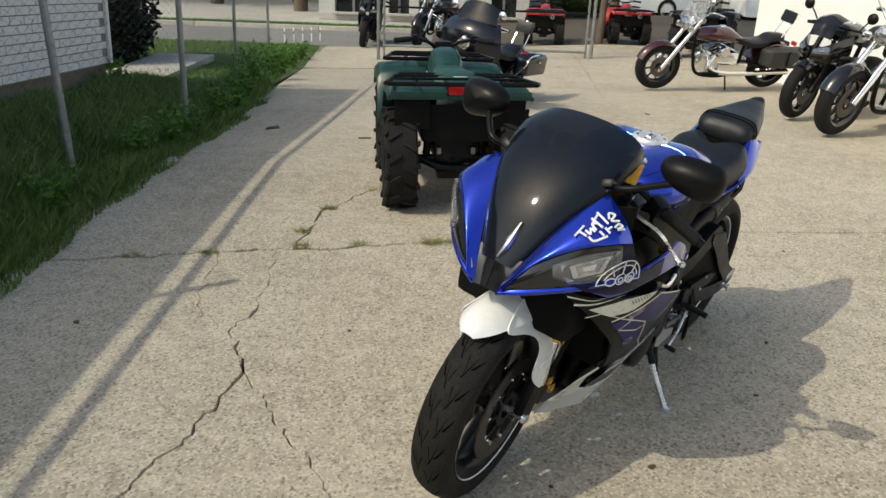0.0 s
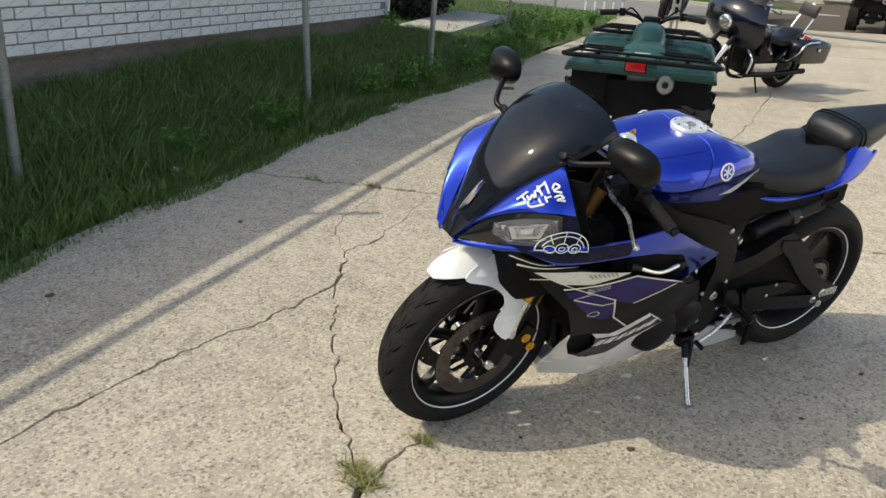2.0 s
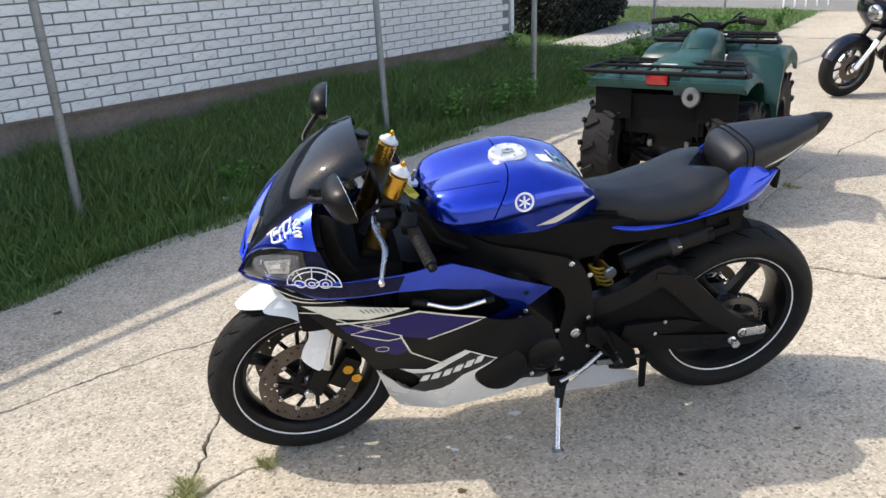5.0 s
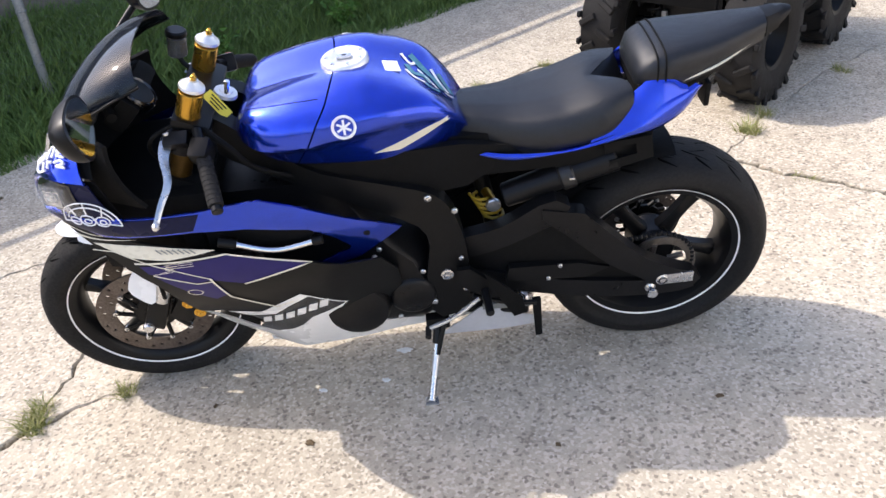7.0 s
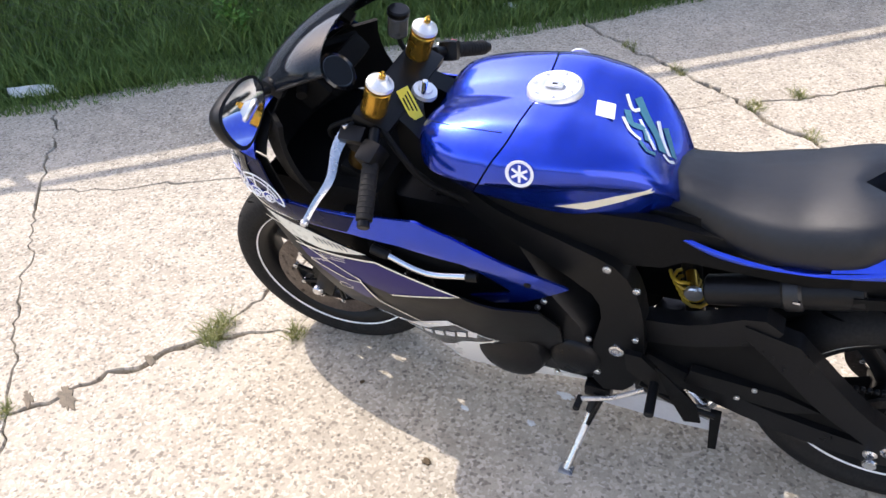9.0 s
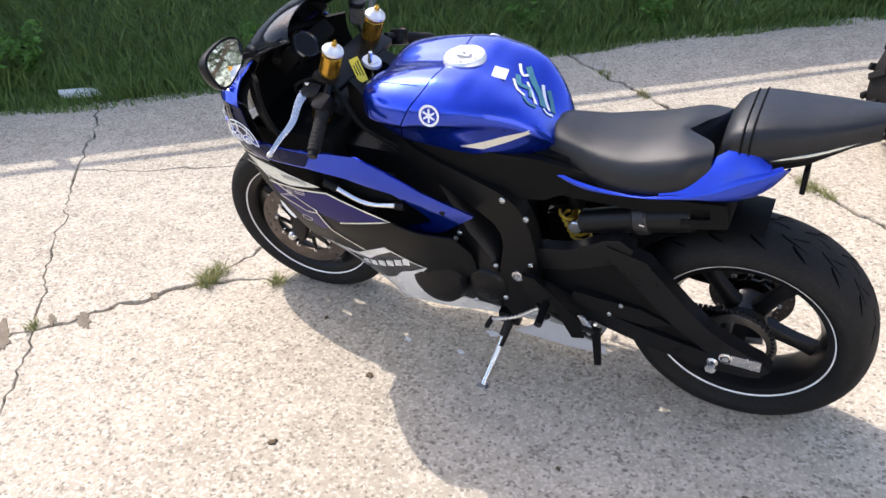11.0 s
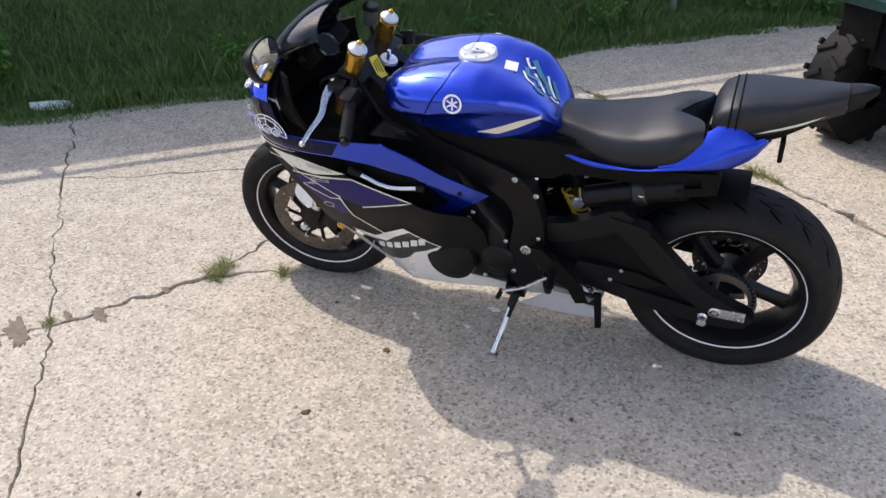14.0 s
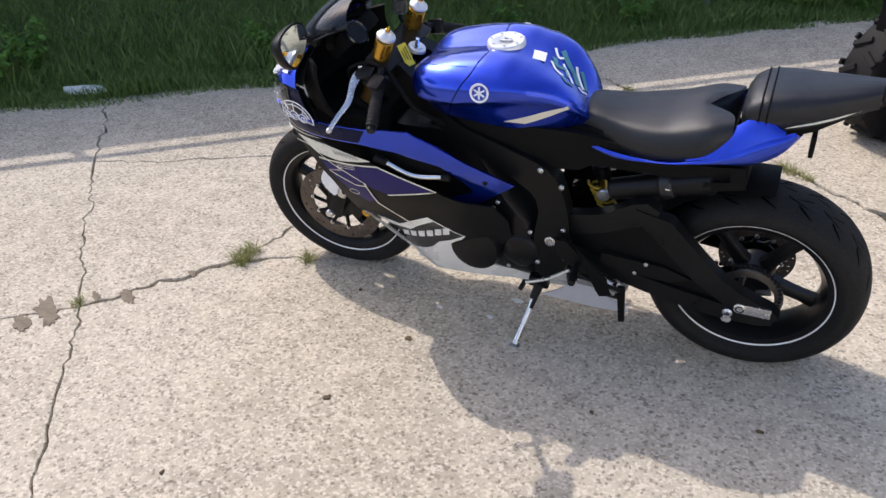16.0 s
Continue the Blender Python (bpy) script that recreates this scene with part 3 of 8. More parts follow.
for y in FENCE_Y:
    x = fence_x(y)
    z0 = lawn_height(x, y) - 0.05
    POST_TOP = 1.74 if y == 2.43 else fence_top(y) + 0.02
    lean = 1.0 if y == 4.82 else 0.0
    hx, hy = x - 0.13 * lean, y + 0.06 + 0.08 * lean
    post = part("post", cylinder((x, y, z0), (hx, hy, POST_TOP), 0.024 if y < 7 else 0.020, 14), GALV, fence, "galvanised steel post")
    part("post_cap", lathe([(0.0, 0.03), (0.018, 0.02), (0.027, 0.0), (0.027, -0.02), (0.0, -0.02)], 14, axis="z", centre=(hx, hy, POST_TOP)), GALV, post)
    for k in range(4):
        z = 0.3 + 0.27 * k
        part("tie", lathe([(0.026, -0.004), (0.029, 0.0), (0.026, 0.004)], 12, axis="z", centre=(x + (hx - x) * z / POST_TOP, y + (hy - y) * z / POST_TOP, z)), GALV, post)
part("top_rail", tube([(fence_x(y) - (0.12 if y == 4.82 else 0.0), y + 0.06, fence_top(y)) for y in FENCE_Y], 0.021, 10), GALV, fence, "galvanised top rail")


def chain_link(y0, y1, pitch=0.060):
    """Zigzag wires that interlock into diamonds."""
    verts, faces = [], []
    n = int((y1 - y0) / pitch)
    r = 0.0009
    for k in range(n):
        yc = y0 + pitch * k
        base = lawn_height(fence_x(yc), yc) + 0.03
        steps = int((fence_top(yc) - base) / (pitch * 0.5))
        for i in range(steps + 1):
            y = yc + (pitch / 2) * (1 if (i + k) % 2 else -1)
            x = fence_x(y) + 0.03 + 0.002 * (1 if (i + k) % 2 else -1)
            z = base + pitch * 0.5 * i
            yy = y + 0.04 * z
            for a in (0, 2.09, 4.19):
                verts.append((x + r * math.cos(a), yy + r * math.sin(a), z))
            if i:
                b = len(verts) - 6
                for q in range(3):
                    w = (q + 1) % 3
                    faces.append((b + q, b + w, b + 3 + w, b + 3 + q))
    me = bpy.data.meshes.new("chain_link")
    me.from_pydata(verts, [], faces)
    return me


stuff("wire_mesh", chain_link(-2.6, 12.1), WIRE, "thin grey diamond wire mesh", "", fence)

# ---- grass, weeds and leaves ----
rng = np.random.default_rng(7)


def grass_patch(name, n, x0, x1, y0, y1, h0, h1, mat, label, edge=0.05, clump=3.0, keep=0.0):
    xs, ys = rng.uniform(x0, x1, n), rng.uniform(y0, y1, n)
    xs = xs + edge * np.array([noise.noise((0.3, y * 2.1, 1.7)) for y in ys]) * (xs > x1 - 0.4)
    dens = np.array([noise.noise((x * clump, y * clump, 0.5)) for x, y in zip(xs, ys)])
    ok = dens > keep - 1 + rng.uniform(-0.2, 0.6, n)
    xs, ys, dens = xs[ok], ys[ok], dens[ok]
    zs = np.array([lawn_height(x, y) if x < -1.93 else fall(x, y) for x, y in zip(xs, ys)])
    h = rng.uniform(h0, h1, len(xs)) * (1 + 0.55 * dens)
    me = blades(np.stack([xs, ys, zs], 1), h, rng.uniform(0.0035, 0.007, len(xs)) * (1 + h * 3), rng.uniform(0.2, 1.0, len(xs)), rng)
    return stuff(name, me, mat, label, "grass")


grass_patch("grass", 90000, -3.15, -1.90, -1.2, 8.6, 0.05, 0.13, GRASS, "uneven green grass along the fence")
grass_patch("grass", 16000, -2.55, -2.05, -1.2, 10.0, 0.09, 0.20, GRASS, "longer grass at the foot of the fence", keep=0.5, clump=1.6)
grass_patch("grass", 36000, -9.0, -2.3, 8.6, 16.1, 0.03, 0.07, WEED, "bright sunlit lawn beyond the house")
grass_patch("grass", 16000, -2.0, -1.80, -1.0, 7.5, 0.015, 0.05, GRASS, "ragged grass creeping over the concrete edge", edge=0.10, keep=0.6, clump=2.4)
n = 26000
vx, vy = rng.uniform(-18, 8, n), rng.uniform(19.7, 21.0, n)
stuff("grass", blades(np.stack([vx, vy, np.full(n, STREET)], 1), rng.uniform(0.03, 0.06, n), np.full(n, 0.012), rng.uniform(0.2, 0.8, n), rng), WEED, "sunlit grass on the verge across the street", "grass")


def weed_plant(x, y, h, leaves, size, mat=WEED, spread=0.5, label="leafy green weed by the fence", name="weed"):
    """Several bent stems with broad small leaves."""
    z = lawn_height(x, y) if x < -1.93 else 0.0
    w = thing(name, pose(x, y, z), label, "plant", "weeds along the fence")
    spots = []
    for k in range(max(4, leaves // 22)):
        a, s = rng.uniform(0, math.tau), rng.uniform(0.3, 1.0)
        tip = np.array((math.cos(a) * spread * h * s, math.sin(a) * spread * h * s, h * rng.uniform(0.6, 1.0)))
        line = curve([(0, 0, 0), tip * (0.35, 0.35, 0.6), tip], 8)
        part("stem", tube(line, 0.0022, 5), mat, w)
        for i in range(leaves // max(4, leaves // 22)):
            u = rng.uniform(0.2, 1.0)
            p = line[min(8, int(u * 8))]
            spots.append(p + rng.normal(size=3) * 0.02)
    me = leaf_cloud(np.array(spots), size, rng)
    me.materials.append(mat)
    ob = new("foliage", me)
    ob.parent = w
    ob["kind"] = "stuff"
    return w


for x, y, h, n_leaf, size in ((-2.12, 0.18, 0.42, 300, 0.055), (-2.25, 0.42, 0.36, 240, 0.05), (-2.2, 1.75, 0.30, 160, 0.04), (-2.15, 3.35, 0.26, 160, 0.04), (-2.08, 4.2, 0.30, 180, 0.04), (-2.05, 5.35, 0.34, 200, 0.045), (-2.0, 5.9, 0.36, 220, 0.045), (-1.98, 6.25, 0.34, 220, 0.045),
                              (-2.02, 7.2, 0.40, 260, 0.05), (-1.98, 7.9, 0.45, 300, 0.05), (-2.10, 8.7, 0.52, 340, 0.05), (-2.18, 9.4, 0.60, 380, 0.05), (-2.22, 10.2, 0.66, 380, 0.05), (-2.28, 11.0, 0.60, 380, 0.05), (-2.34, 11.9, 0.52, 340, 0.05), (-2.40, 12.9, 0.44, 300, 0.05), (-2.45, 14.0, 0.34, 240, 0.05), (-3.05, 7.55, 0.30, 160, 0.05)):
    weed_plant(x, y, h, n_leaf, size)

# ---- weeds in the cracks ----
def tuft(x, y, count, h, r, label="dry green tuft of grass growing from a crack"):
    n = count
    a, d = rng.uniform(0, math.tau, n), r * np.sqrt(rng.uniform(0, 1, n))
    sp = np.stack([x + d * np.cos(a), y + d * np.sin(a) * 0.6, np.full(n, -0.012)], 1)
    me = blades(sp, rng.uniform(0.4, 1.0, n) * h, rng.uniform(0.002, 0.0045, n), rng.uniform(0.4, 1.4, n), rng)
    me.materials.append(DRY_GRASS)
    return tagged(new("grass_tuft", me), label, "grass tuft", "tufts in the cracks")


for x, y, c, h, r in ((0.07, 1.54, 240, 0.060, 0.060), (0.02, 1.585, 120, 0.05, 0.05), (0.145, 1.79, 130, 0.05, 0.035), (0.20, 0.965, 120, 0.04, 0.035), (0.02, 3.94, 170, 0.055, 0.055), (0.10, 3.97, 110, 0.045, 0.05), (0.63, 4.36, 160, 0.085, 0.05), (0.60, 4.55, 90, 0.06, 0.04),
                      (-0.69, 4.05, 130, 0.05, 0.045), (-0.60, 4.47, 140, 0.05, 0.05), (-0.66, 3.83, 130, 0.05, 0.05), (-0.36, 3.90, 100, 0.04, 0.06), (-1.10, 3.70, 110, 0.05, 0.05), (-1.45, 3.62, 90, 0.04, 0.06), (0.62, 5.2, 90, 0.06, 0.05), (1.0, 4.13, 60, 0.03, 0.06), (-0.36, 4.88, 110, 0.035, 0.07), (-0.75, 1.95, 40, 0.02, 0.03)):
    tuft(x, y, c, h, r)


def flake(name, x, y, sx, sy, mat, label, category, rot=0, thick=0.004):
    """Thin irregular scrap lying on the ground."""
    r = random.Random(int(x * 977 + y * 3571))
    bm = bmesh.new()
    seed = r.uniform(0, 50)
    ring = []
    for a in np.linspace(0, math.tau, 44, endpoint=False):
        k = 0.95 + 0.5 * noise.noise((1.3 * math.cos(a), 1.3 * math.sin(a), seed)) + 0.42 * noise.noise((3.1 * math.cos(a), 3.1 * math.sin(a), seed)) + 0.30 * noise.noise((8.3 * math.cos(a), 8.3 * math.sin(a), seed))
        ring.append((sx * math.cos(a) * k, sy * math.sin(a) * k))
    loft([[(p * 1.05, q * 1.05, 0) for p, q in ring], [(p, q, thick * r.uniform(0.6, 1.2)) for p, q in ring], [(p * 0.5, q * 0.5, thick * 1.3) for p, q in ring]], bm=bm)
    z = lawn_height(x, y) + 0.04 if x < -1.93 else fall(x, y) + 0.0005
    return tagged(part(name, bm, mat, m=pose(x, y, z, 0, 0, rot)), label, category)


DIRT = material("crack_dirt", (0.175, 0.142, 0.10), 0.95, 0.0, 0.35, 30, bump=0.5)
DEAD_LEAF = material("dead_leaf", (0.10, 0.065, 0.03), 0.8, 0.0, 0.3, 40)
PAPER = material("litter_paper", (0.62, 0.64, 0.62), 0.7, 0.0, 0.1, 20)
for x, y, sx, sy in ((0.225, 0.865, 0.085, 0.034), (0.20, 1.13, 0.055, 0.018), (0.27, 0.79, 0.055, 0.028), (0.17, 1.02, 0.035, 0.012), (0.12, 1.36, 0.030, 0.010)):
    flake("dirt_patch", x, y, sx, sy, DIRT, "brown patch of silt in the crack", "dirt", 20, 0.003)
for x, y, s in ((0.928, 1.768, 0.012), (1.396, 2.916, 0.010), (0.40, 1.95, 0.007), (1.1, 1.3, 0.008), (-0.3, 2.9, 0.008), (1.65, 2.2, 0.009), (1.9, 4.0, 0.010), (1.2, 2.5, 0.008), (-1.55, 1.9, 0.016), (-1.4, 2.9, 0.015), (2.2, 8.3, 0.03), (2.6, 7.4, 0.03), (0.72, 2.06, 0.012), (1.62, 1.9, 0.011), (-0.2, 6.9, 0.03)):
    flake("dead_leaf", x, y, s, s * 0.7, DEAD_LEAF, "small dark dead leaf on the concrete", "leaf", x * 300)
for x, y, sx, sy in ((0.62, 2.47, 0.022, 0.010), (0.68, 2.35, 0.012, 0.008), (0.58, 2.20, 0.012, 0.006)):
    flake("paint_chip", x, y, sx, sy, PAPER, "pale chip lying on the concrete", "litter", 40, 0.002)
flake("litter", -2.10, 3.22, 0.045, 0.022, PAPER, "torn white paper lying in the grass", "litter", 30, 0.015)
flake("litter", -1.98, 0.72, 0.12, 0.03, PAPER, "grey plastic strip in the grass", "litter", 80, 0.03)
flake("twig", -0.60, 6.55, 0.05, 0.012, DEAD_LEAF, "dry clump of twigs on the walk", "twig", 20, 0.012)
flake("twig", -1.45, 6.9, 0.06, 0.018, DEAD_LEAF, "dry clump of twigs on the walk", "twig", 50, 0.02)

# ---- shared vehicle pieces ----
def wheel_parts(parent, m, R, w, rim, spokes, tyre_mat=RUBBER, rim_mat=BLACK_GLOSS, stripe=None, n=72, name="wheel", hub=0.032, spoke_w=0.03, rim_w=None, turn=0.5):
    """Wheel about the y axis: tyre, rim with spokes and hub, and an optional rim stripe."""
    rw = (rim_w or w * 0.86) / 2
    h = R - rim
    prof = [(rim - 0.012, -rw * 0.90), (rim + 0.002, -rw * 0.97), (rim + 0.10 * h + 0.003, -rw - (w / 2 - rw) * 0.45), (rim + 0.28 * h, -w / 2 * 0.985)]
    r0 = rim + 0.36 * h
    for a in np.linspace(0, math.pi, 17):
        prof.append((r0 + (R - r0) * math.sin(a) ** 0.72, -w / 2 * math.cos(a)))
    prof += [(r, -y) for r, y in prof[3::-1]]
    ob = new(name)
    ob.parent, ob.matrix_basis = parent, m
    tyre = part("tyre", lathe(prof, n, closed=True), tyre_mat, ob, "worn black rubber tyre")
    p = [(rim - 0.002, -rw), (rim + 0.004, -rw - 0.002), (rim + 0.003, -rw + 0.008), (rim - 0.012, -rw + 0.014), (rim - 0.028, -rw * 0.4), (rim - 0.028, rw * 0.4),
         (rim - 0.012, rw - 0.014), (rim + 0.003, rw - 0.008), (rim + 0.004, rw + 0.002), (rim - 0.002, rw), (rim - 0.018, rw - 0.004), (rim - 0.038, rw * 0.4), (rim - 0.038, -rw * 0.4), (rim - 0.018, -rw + 0.004)]
    bm = lathe(p, n, closed=True)
    rim_ob = part("rim", bm, rim_mat, ob)
    part("hub", lathe([(0.0, -rw * 0.8), (hub, -rw * 0.8), (hub * 1.25, -rw * 0.5), (hub * 1.1, 0), (hub * 1.25, rw * 0.5), (hub, rw * 0.8), (0.0, rw * 0.8)], 28), rim_mat, ob)
    for k in range(spokes):
        a = math.tau * k / spokes + turn
        rows = []
        for s in np.linspace(0, 1, 6):
            r = hub + (rim - 0.03 - hub) * s
            ww = spoke_w * (1.15 - 0.9 * s * (1 - s) * 1.6)
            th = 0.016 + 0.006 * (1 - s)
            c = [(-ww / 2, -th * 0.7), (-ww * 0.3, -th), (ww * 0.3, -th), (ww / 2, -th * 0.7), (ww / 2, th * 0.7), (ww * 0.3, th), (-ww * 0.3, th), (-ww / 2, th * 0.7)]
            rows.append([(r * math.cos(a) - u * math.sin(a), v, r * math.sin(a) + u * math.cos(a)) for u, v in c])
        part("spoke", loft(rows), rim_mat, ob)
    if stripe:
        for s in (-1, 1):
            part("rim_stripe", lathe([(rim - 0.0015, s * (rw + 0.0022)), (rim + 0.0020, s * (rw + 0.0042)), (rim + 0.0020, s * (rw + 0.003)), (rim - 0.0015, s * (rw + 0.001))], n, closed=True), stripe, ob, "thin white rim tape")
    return ob, tyre, rim_ob


def tread_grooves(tyre, R, w, rim, count, rows=((0.18, 0.48, 0.10), (0.42, 0.75, 0.06), (0.08, 0.24, -0.07))):
    """Sweeping road-tyre grooves as thin dark insets over the crown."""
    bm = bmesh.new()
    for k in range(count):
        for s in (-1, 1):
            for r_i, (y0, y1, sweep) in enumerate(rows):
                a0 = math.tau * (k + 0.5 * (s > 0) + 0.33 * r_i) / count
                line = []
                for u in np.linspace(0, 1, 7):
                    f = y0 + (y1 - y0) * u
                    yy = s * f * w / 2
                    ang = math.acos(max(-1, min(1, -f)))
                    r0 = rim + 0.36 * (R - rim)
                    rr = r0 + (R - r0) * math.sin(ang) ** 0.72 + 0.0006
                    a = a0 + sweep * (u ** 1.5) * 2.2
                    half = 0.0058 * (1 - 0.7 * abs(2 * u - 1) ** 2) / rr
                    line.append([(rr * math.cos(a + q), yy, rr * math.sin(a + q)) for q in (-half, half)])
                grid_faces(bm, line)
    part("tread_pattern", bm, GROOVE, tyre, "dark curved tread grooves", smooth=False)


GROOVE = material("groove_shadow", (0.002, 0.002, 0.002), 0.95, 0.0, 0.2, 20, spec=0.05)


def brake_disc(parent, r0, r1, y, mat, drilled=True, name="brake_disc"):
    """Floating disc: a drilled ring on a slotted carrier."""
    bm = bmesh.new()
    n, rings = 108, 7
    th = 0.0025
    vs = [[[bm.verts.new((r * math.cos(a), y + s * th, r * math.sin(a))) for a in np.linspace(0, math.tau, n, endpoint=False)] for r in np.linspace(r0, r1, rings)] for s in (-1, 1)]
    for i in range(rings - 1):
        for j in range(n):
            k = (j + 1) % n
            if drilled and ((i == 1 and j % 9 == 0) or (i == 3 and j % 9 == 3) or (i == 4 and j % 9 == 6)):
                continue
            bm.faces.new((vs[0][i][j], vs[0][i][k], vs[0][i + 1][k], vs[0][i + 1][j]))
            bm.faces.new((vs[1][i][j], vs[1][i + 1][j], vs[1][i + 1][k], vs[1][i][k]))
    for j in range(n):
        k = (j + 1) % n
        bm.faces.new((vs[0][-1][j], vs[0][-1][k], vs[1][-1][k], vs[1][-1][j]))
        bm.faces.new((vs[0][0][j], vs[1][0][j], vs[1][0][k], vs[0][0][k]))
    disc = part(name, bm, mat, parent, "drilled steel brake disc", smooth=False)
    bm = bmesh.new()
    lathe([(0.03, y - 0.004), (0.055, y - 0.004), (0.055, y + 0.004), (0.03, y + 0.004)], 36, bm=bm, closed=True)
    for k in range(10):
        a = math.tau * k / 10
        arm = bmesh.new()
        tube([(0.05 * math.cos(a), y, 0.05 * math.sin(a)), (r0 * 1.02 * math.cos(a + 0.2), y, r0 * 1.02 * math.sin(a + 0.2))], 0.007, 6, bm=arm)
        part("carrier_arm", arm, BLACK_SATIN, disc)
    part("carrier", bm, BLACK_SATIN, disc)
    for k in range(10):
        a = math.tau * k / 10 + 0.2
        part("rivet", lathe([(0.0, -0.006), (0.007, -0.006), (0.008, 0), (0.007, 0.006), (0.0, 0.006)], 10, centre=(r0 * math.cos(a), y, r0 * math.sin(a))), SILVER, disc)
    return disc


def bolt(parent, p, r=0.009, h=0.006, mat=SILVER, side=1):
    part("bolt", lathe([(0.0, h * side), (r * 0.45, h * side), (r * 0.45, h * 0.3 * side), (r * 0.6, h * 0.3 * side), (r * 0.7, h * side), (r, h * 0.75 * side), (r, 0.0), (0.0, 0.0)], 10, centre=p), mat, parent)


# ---- the blue sport bike ----
BIKE = pose(1.0234, 3.0610, -0.004, -8.74, 0, 231.29)
bike = thing("sport_motorcycle", BIKE, "blue and black sport motorcycle leaning on its side stand", "motorcycle")
RAX, FAX = Vector((-0.012, 0, 0.305)), Vector((1.376, 0, 0.297))
RIM = 0.2262


def fair(x, z):
    """Outer skin of the lower fairing."""
    gx = spline((0.30, 0.50, 0.66, 0.86, 1.05, 1.20, 1.35, 1.46), (0.105, 0.135, 0.172, 0.236, 0.246, 0.232, 0.190, 0.130), x)
    gz = spline((0.10, 0.16, 0.25, 0.35, 0.45, 0.60, 0.72, 0.82), (0.28, 0.38, 0.54, 0.70, 0.86, 1.0, 0.97, 0.90), z)
    return gx * gz - 1.6 * max(0.0, x - 0.98) * max(0.0, 0.45 - z)


def frame_skin(x, z):
    return spline((0.48, 0.60, 0.80, 1.06), (0.150, 0.158, 0.150, 0.085), x)


def cover_skin(x, z):
    return spline((0.36, 0.50, 0.70, 0.95), (0.105, 0.122, 0.140, 0.120), x)


def wing_skin(x, z):
    ridge = spline((0.64, 0.90, 1.25, 1.46), (0.605, 0.700, 0.745, 0.765), x)
    base = spline((0.64, 0.80, 0.95, 1.10, 1.25, 1.36, 1.46), (0.162, 0.202, 0.230, 0.240, 0.232, 0.198, 0.130), x)
    return base - (0.20 * (z - ridge) if z > ridge else 0.32 * (ridge - z))


# wheels
front, front_tyre, front_rim = wheel_parts(bike, Matrix.Translation(FAX) @ pose(0, 0, 0, -2.2, 0, 5.5), 0.300, 0.120, RIM, 5, tyre_mat=DUSTY_RUBBER, rim_mat=RIM_BLACK, stripe=WHITE, n=96, name="front_wheel", rim_w=0.096)
tread_grooves(front_tyre, 0.300, 0.120, RIM, 22)
for s in (-1, 1):
    brake_disc(front, 0.105, 0.155, s * 0.062, DISC)
rear, rear_tyre, rear_rim = wheel_parts(bike, Matrix.Translation(RAX), 0.311, 0.188, RIM - 0.002, 5, rim_mat=RIM_BLACK, stripe=WHITE, n=96, name="rear_wheel", rim_w=0.136, hub=0.05, spoke_w=0.04, turn=0.925)
tread_grooves(rear_tyre, 0.311, 0.188, RIM - 0.002, 20)
brake_disc(rear, 0.075, 0.110, -0.085, DISC)

# fuel tank: a rear shell and a front cover
TX = (0.465, 0.49, 0.52, 0.57, 0.64, 0.72, 0.80, 0.86, 0.92, 0.965, 0.99)
TOP = (0.808, 0.850, 0.884, 0.928, 0.966, 0.982, 0.984, 0.976, 0.958, 0.935, 0.905)
WIDE = (0.050, 0.072, 0.095, 0.126, 0.152, 0.166, 0.170, 0.166, 0.150, 0.118, 0.080)
SHOULDER = (0.796, 0.824, 0.850, 0.878, 0.890, 0.882, 0.866, 0.856, 0.852, 0.853, 0.858)
LOW = (0.772, 0.770, 0.768, 0.767, 0.768, 0.775, 0.786, 0.796, 0.808, 0.822, 0.838)


def tank_ring(x, dent=0.0):
    top, wide, sh, low = (spline(TX, k, x) for k in (TOP, WIDE, SHOULDER, LOW))
    half = [(wide * 0.70, low), (wide * 0.80, low + (sh - low) * 0.38), (wide * 0.89, low + (sh - low) * 0.72), (wide * 0.985, low + (sh - low) * 0.93), (wide, sh), (wide * 0.955, sh + (top - sh) * 0.34), (wide * 0.82, sh + (top - sh) * 0.64),
            (wide * 0.62, sh + (top - sh) * 0.84), (wide * 0.40, sh + (top - sh) * 0.955), (wide * 0.18, top - dent * 0.3)]
    half = [(p[0], p[1]) for p in curve([(a, b, 0) for a, b in half], 20)]
    k = 0.55 * max(0.0, 1 - abs(x - 0.82) / 0.16)
    return [(x - k * (b - 0.87), a, b) for a, b in half] + [(x - k * (top - 0.87), 0, top - dent)] + [(x - k * (b - 0.87), -a, b) for a, b in half[::-1]]


tank = part("fuel_tank", loft([tank_ring(x) for x in np.linspace(0.466, 0.818, 26)]), BLUE, bike, "glossy blue fuel tank")
cover = part("tank_cover", loft([tank_ring(x, 0.010 * math.sin(math.pi * (x - 0.822) / 0.17) ** 0.5 if x > 0.823 else 0) for x in np.linspace(0.822, 0.988, 14)]), BLUE, bike, "blue front cover of the tank")
for s in (0, 1):
    line = [tank_ring(x)[14 if s == 0 else -15] for x in np.linspace(0.835, 0.975, 9)]
    part("panel_seam", tube(line, 0.0011, 6), BLACK_MATT, tank)
bm = lathe([(0.0, 0.004), (0.026, 0.005), (0.030, 0.008), (0.050, 0.008), (0.054, 0.004), (0.055, -0.012), (0.0, -0.012)], 40, axis="z")
cap = part("fuel_cap", bm, WHITE_METAL, bike, "round bare-metal fuel cap", m=pose(0.735, 0, 0.985, 0, 1.5, 0))
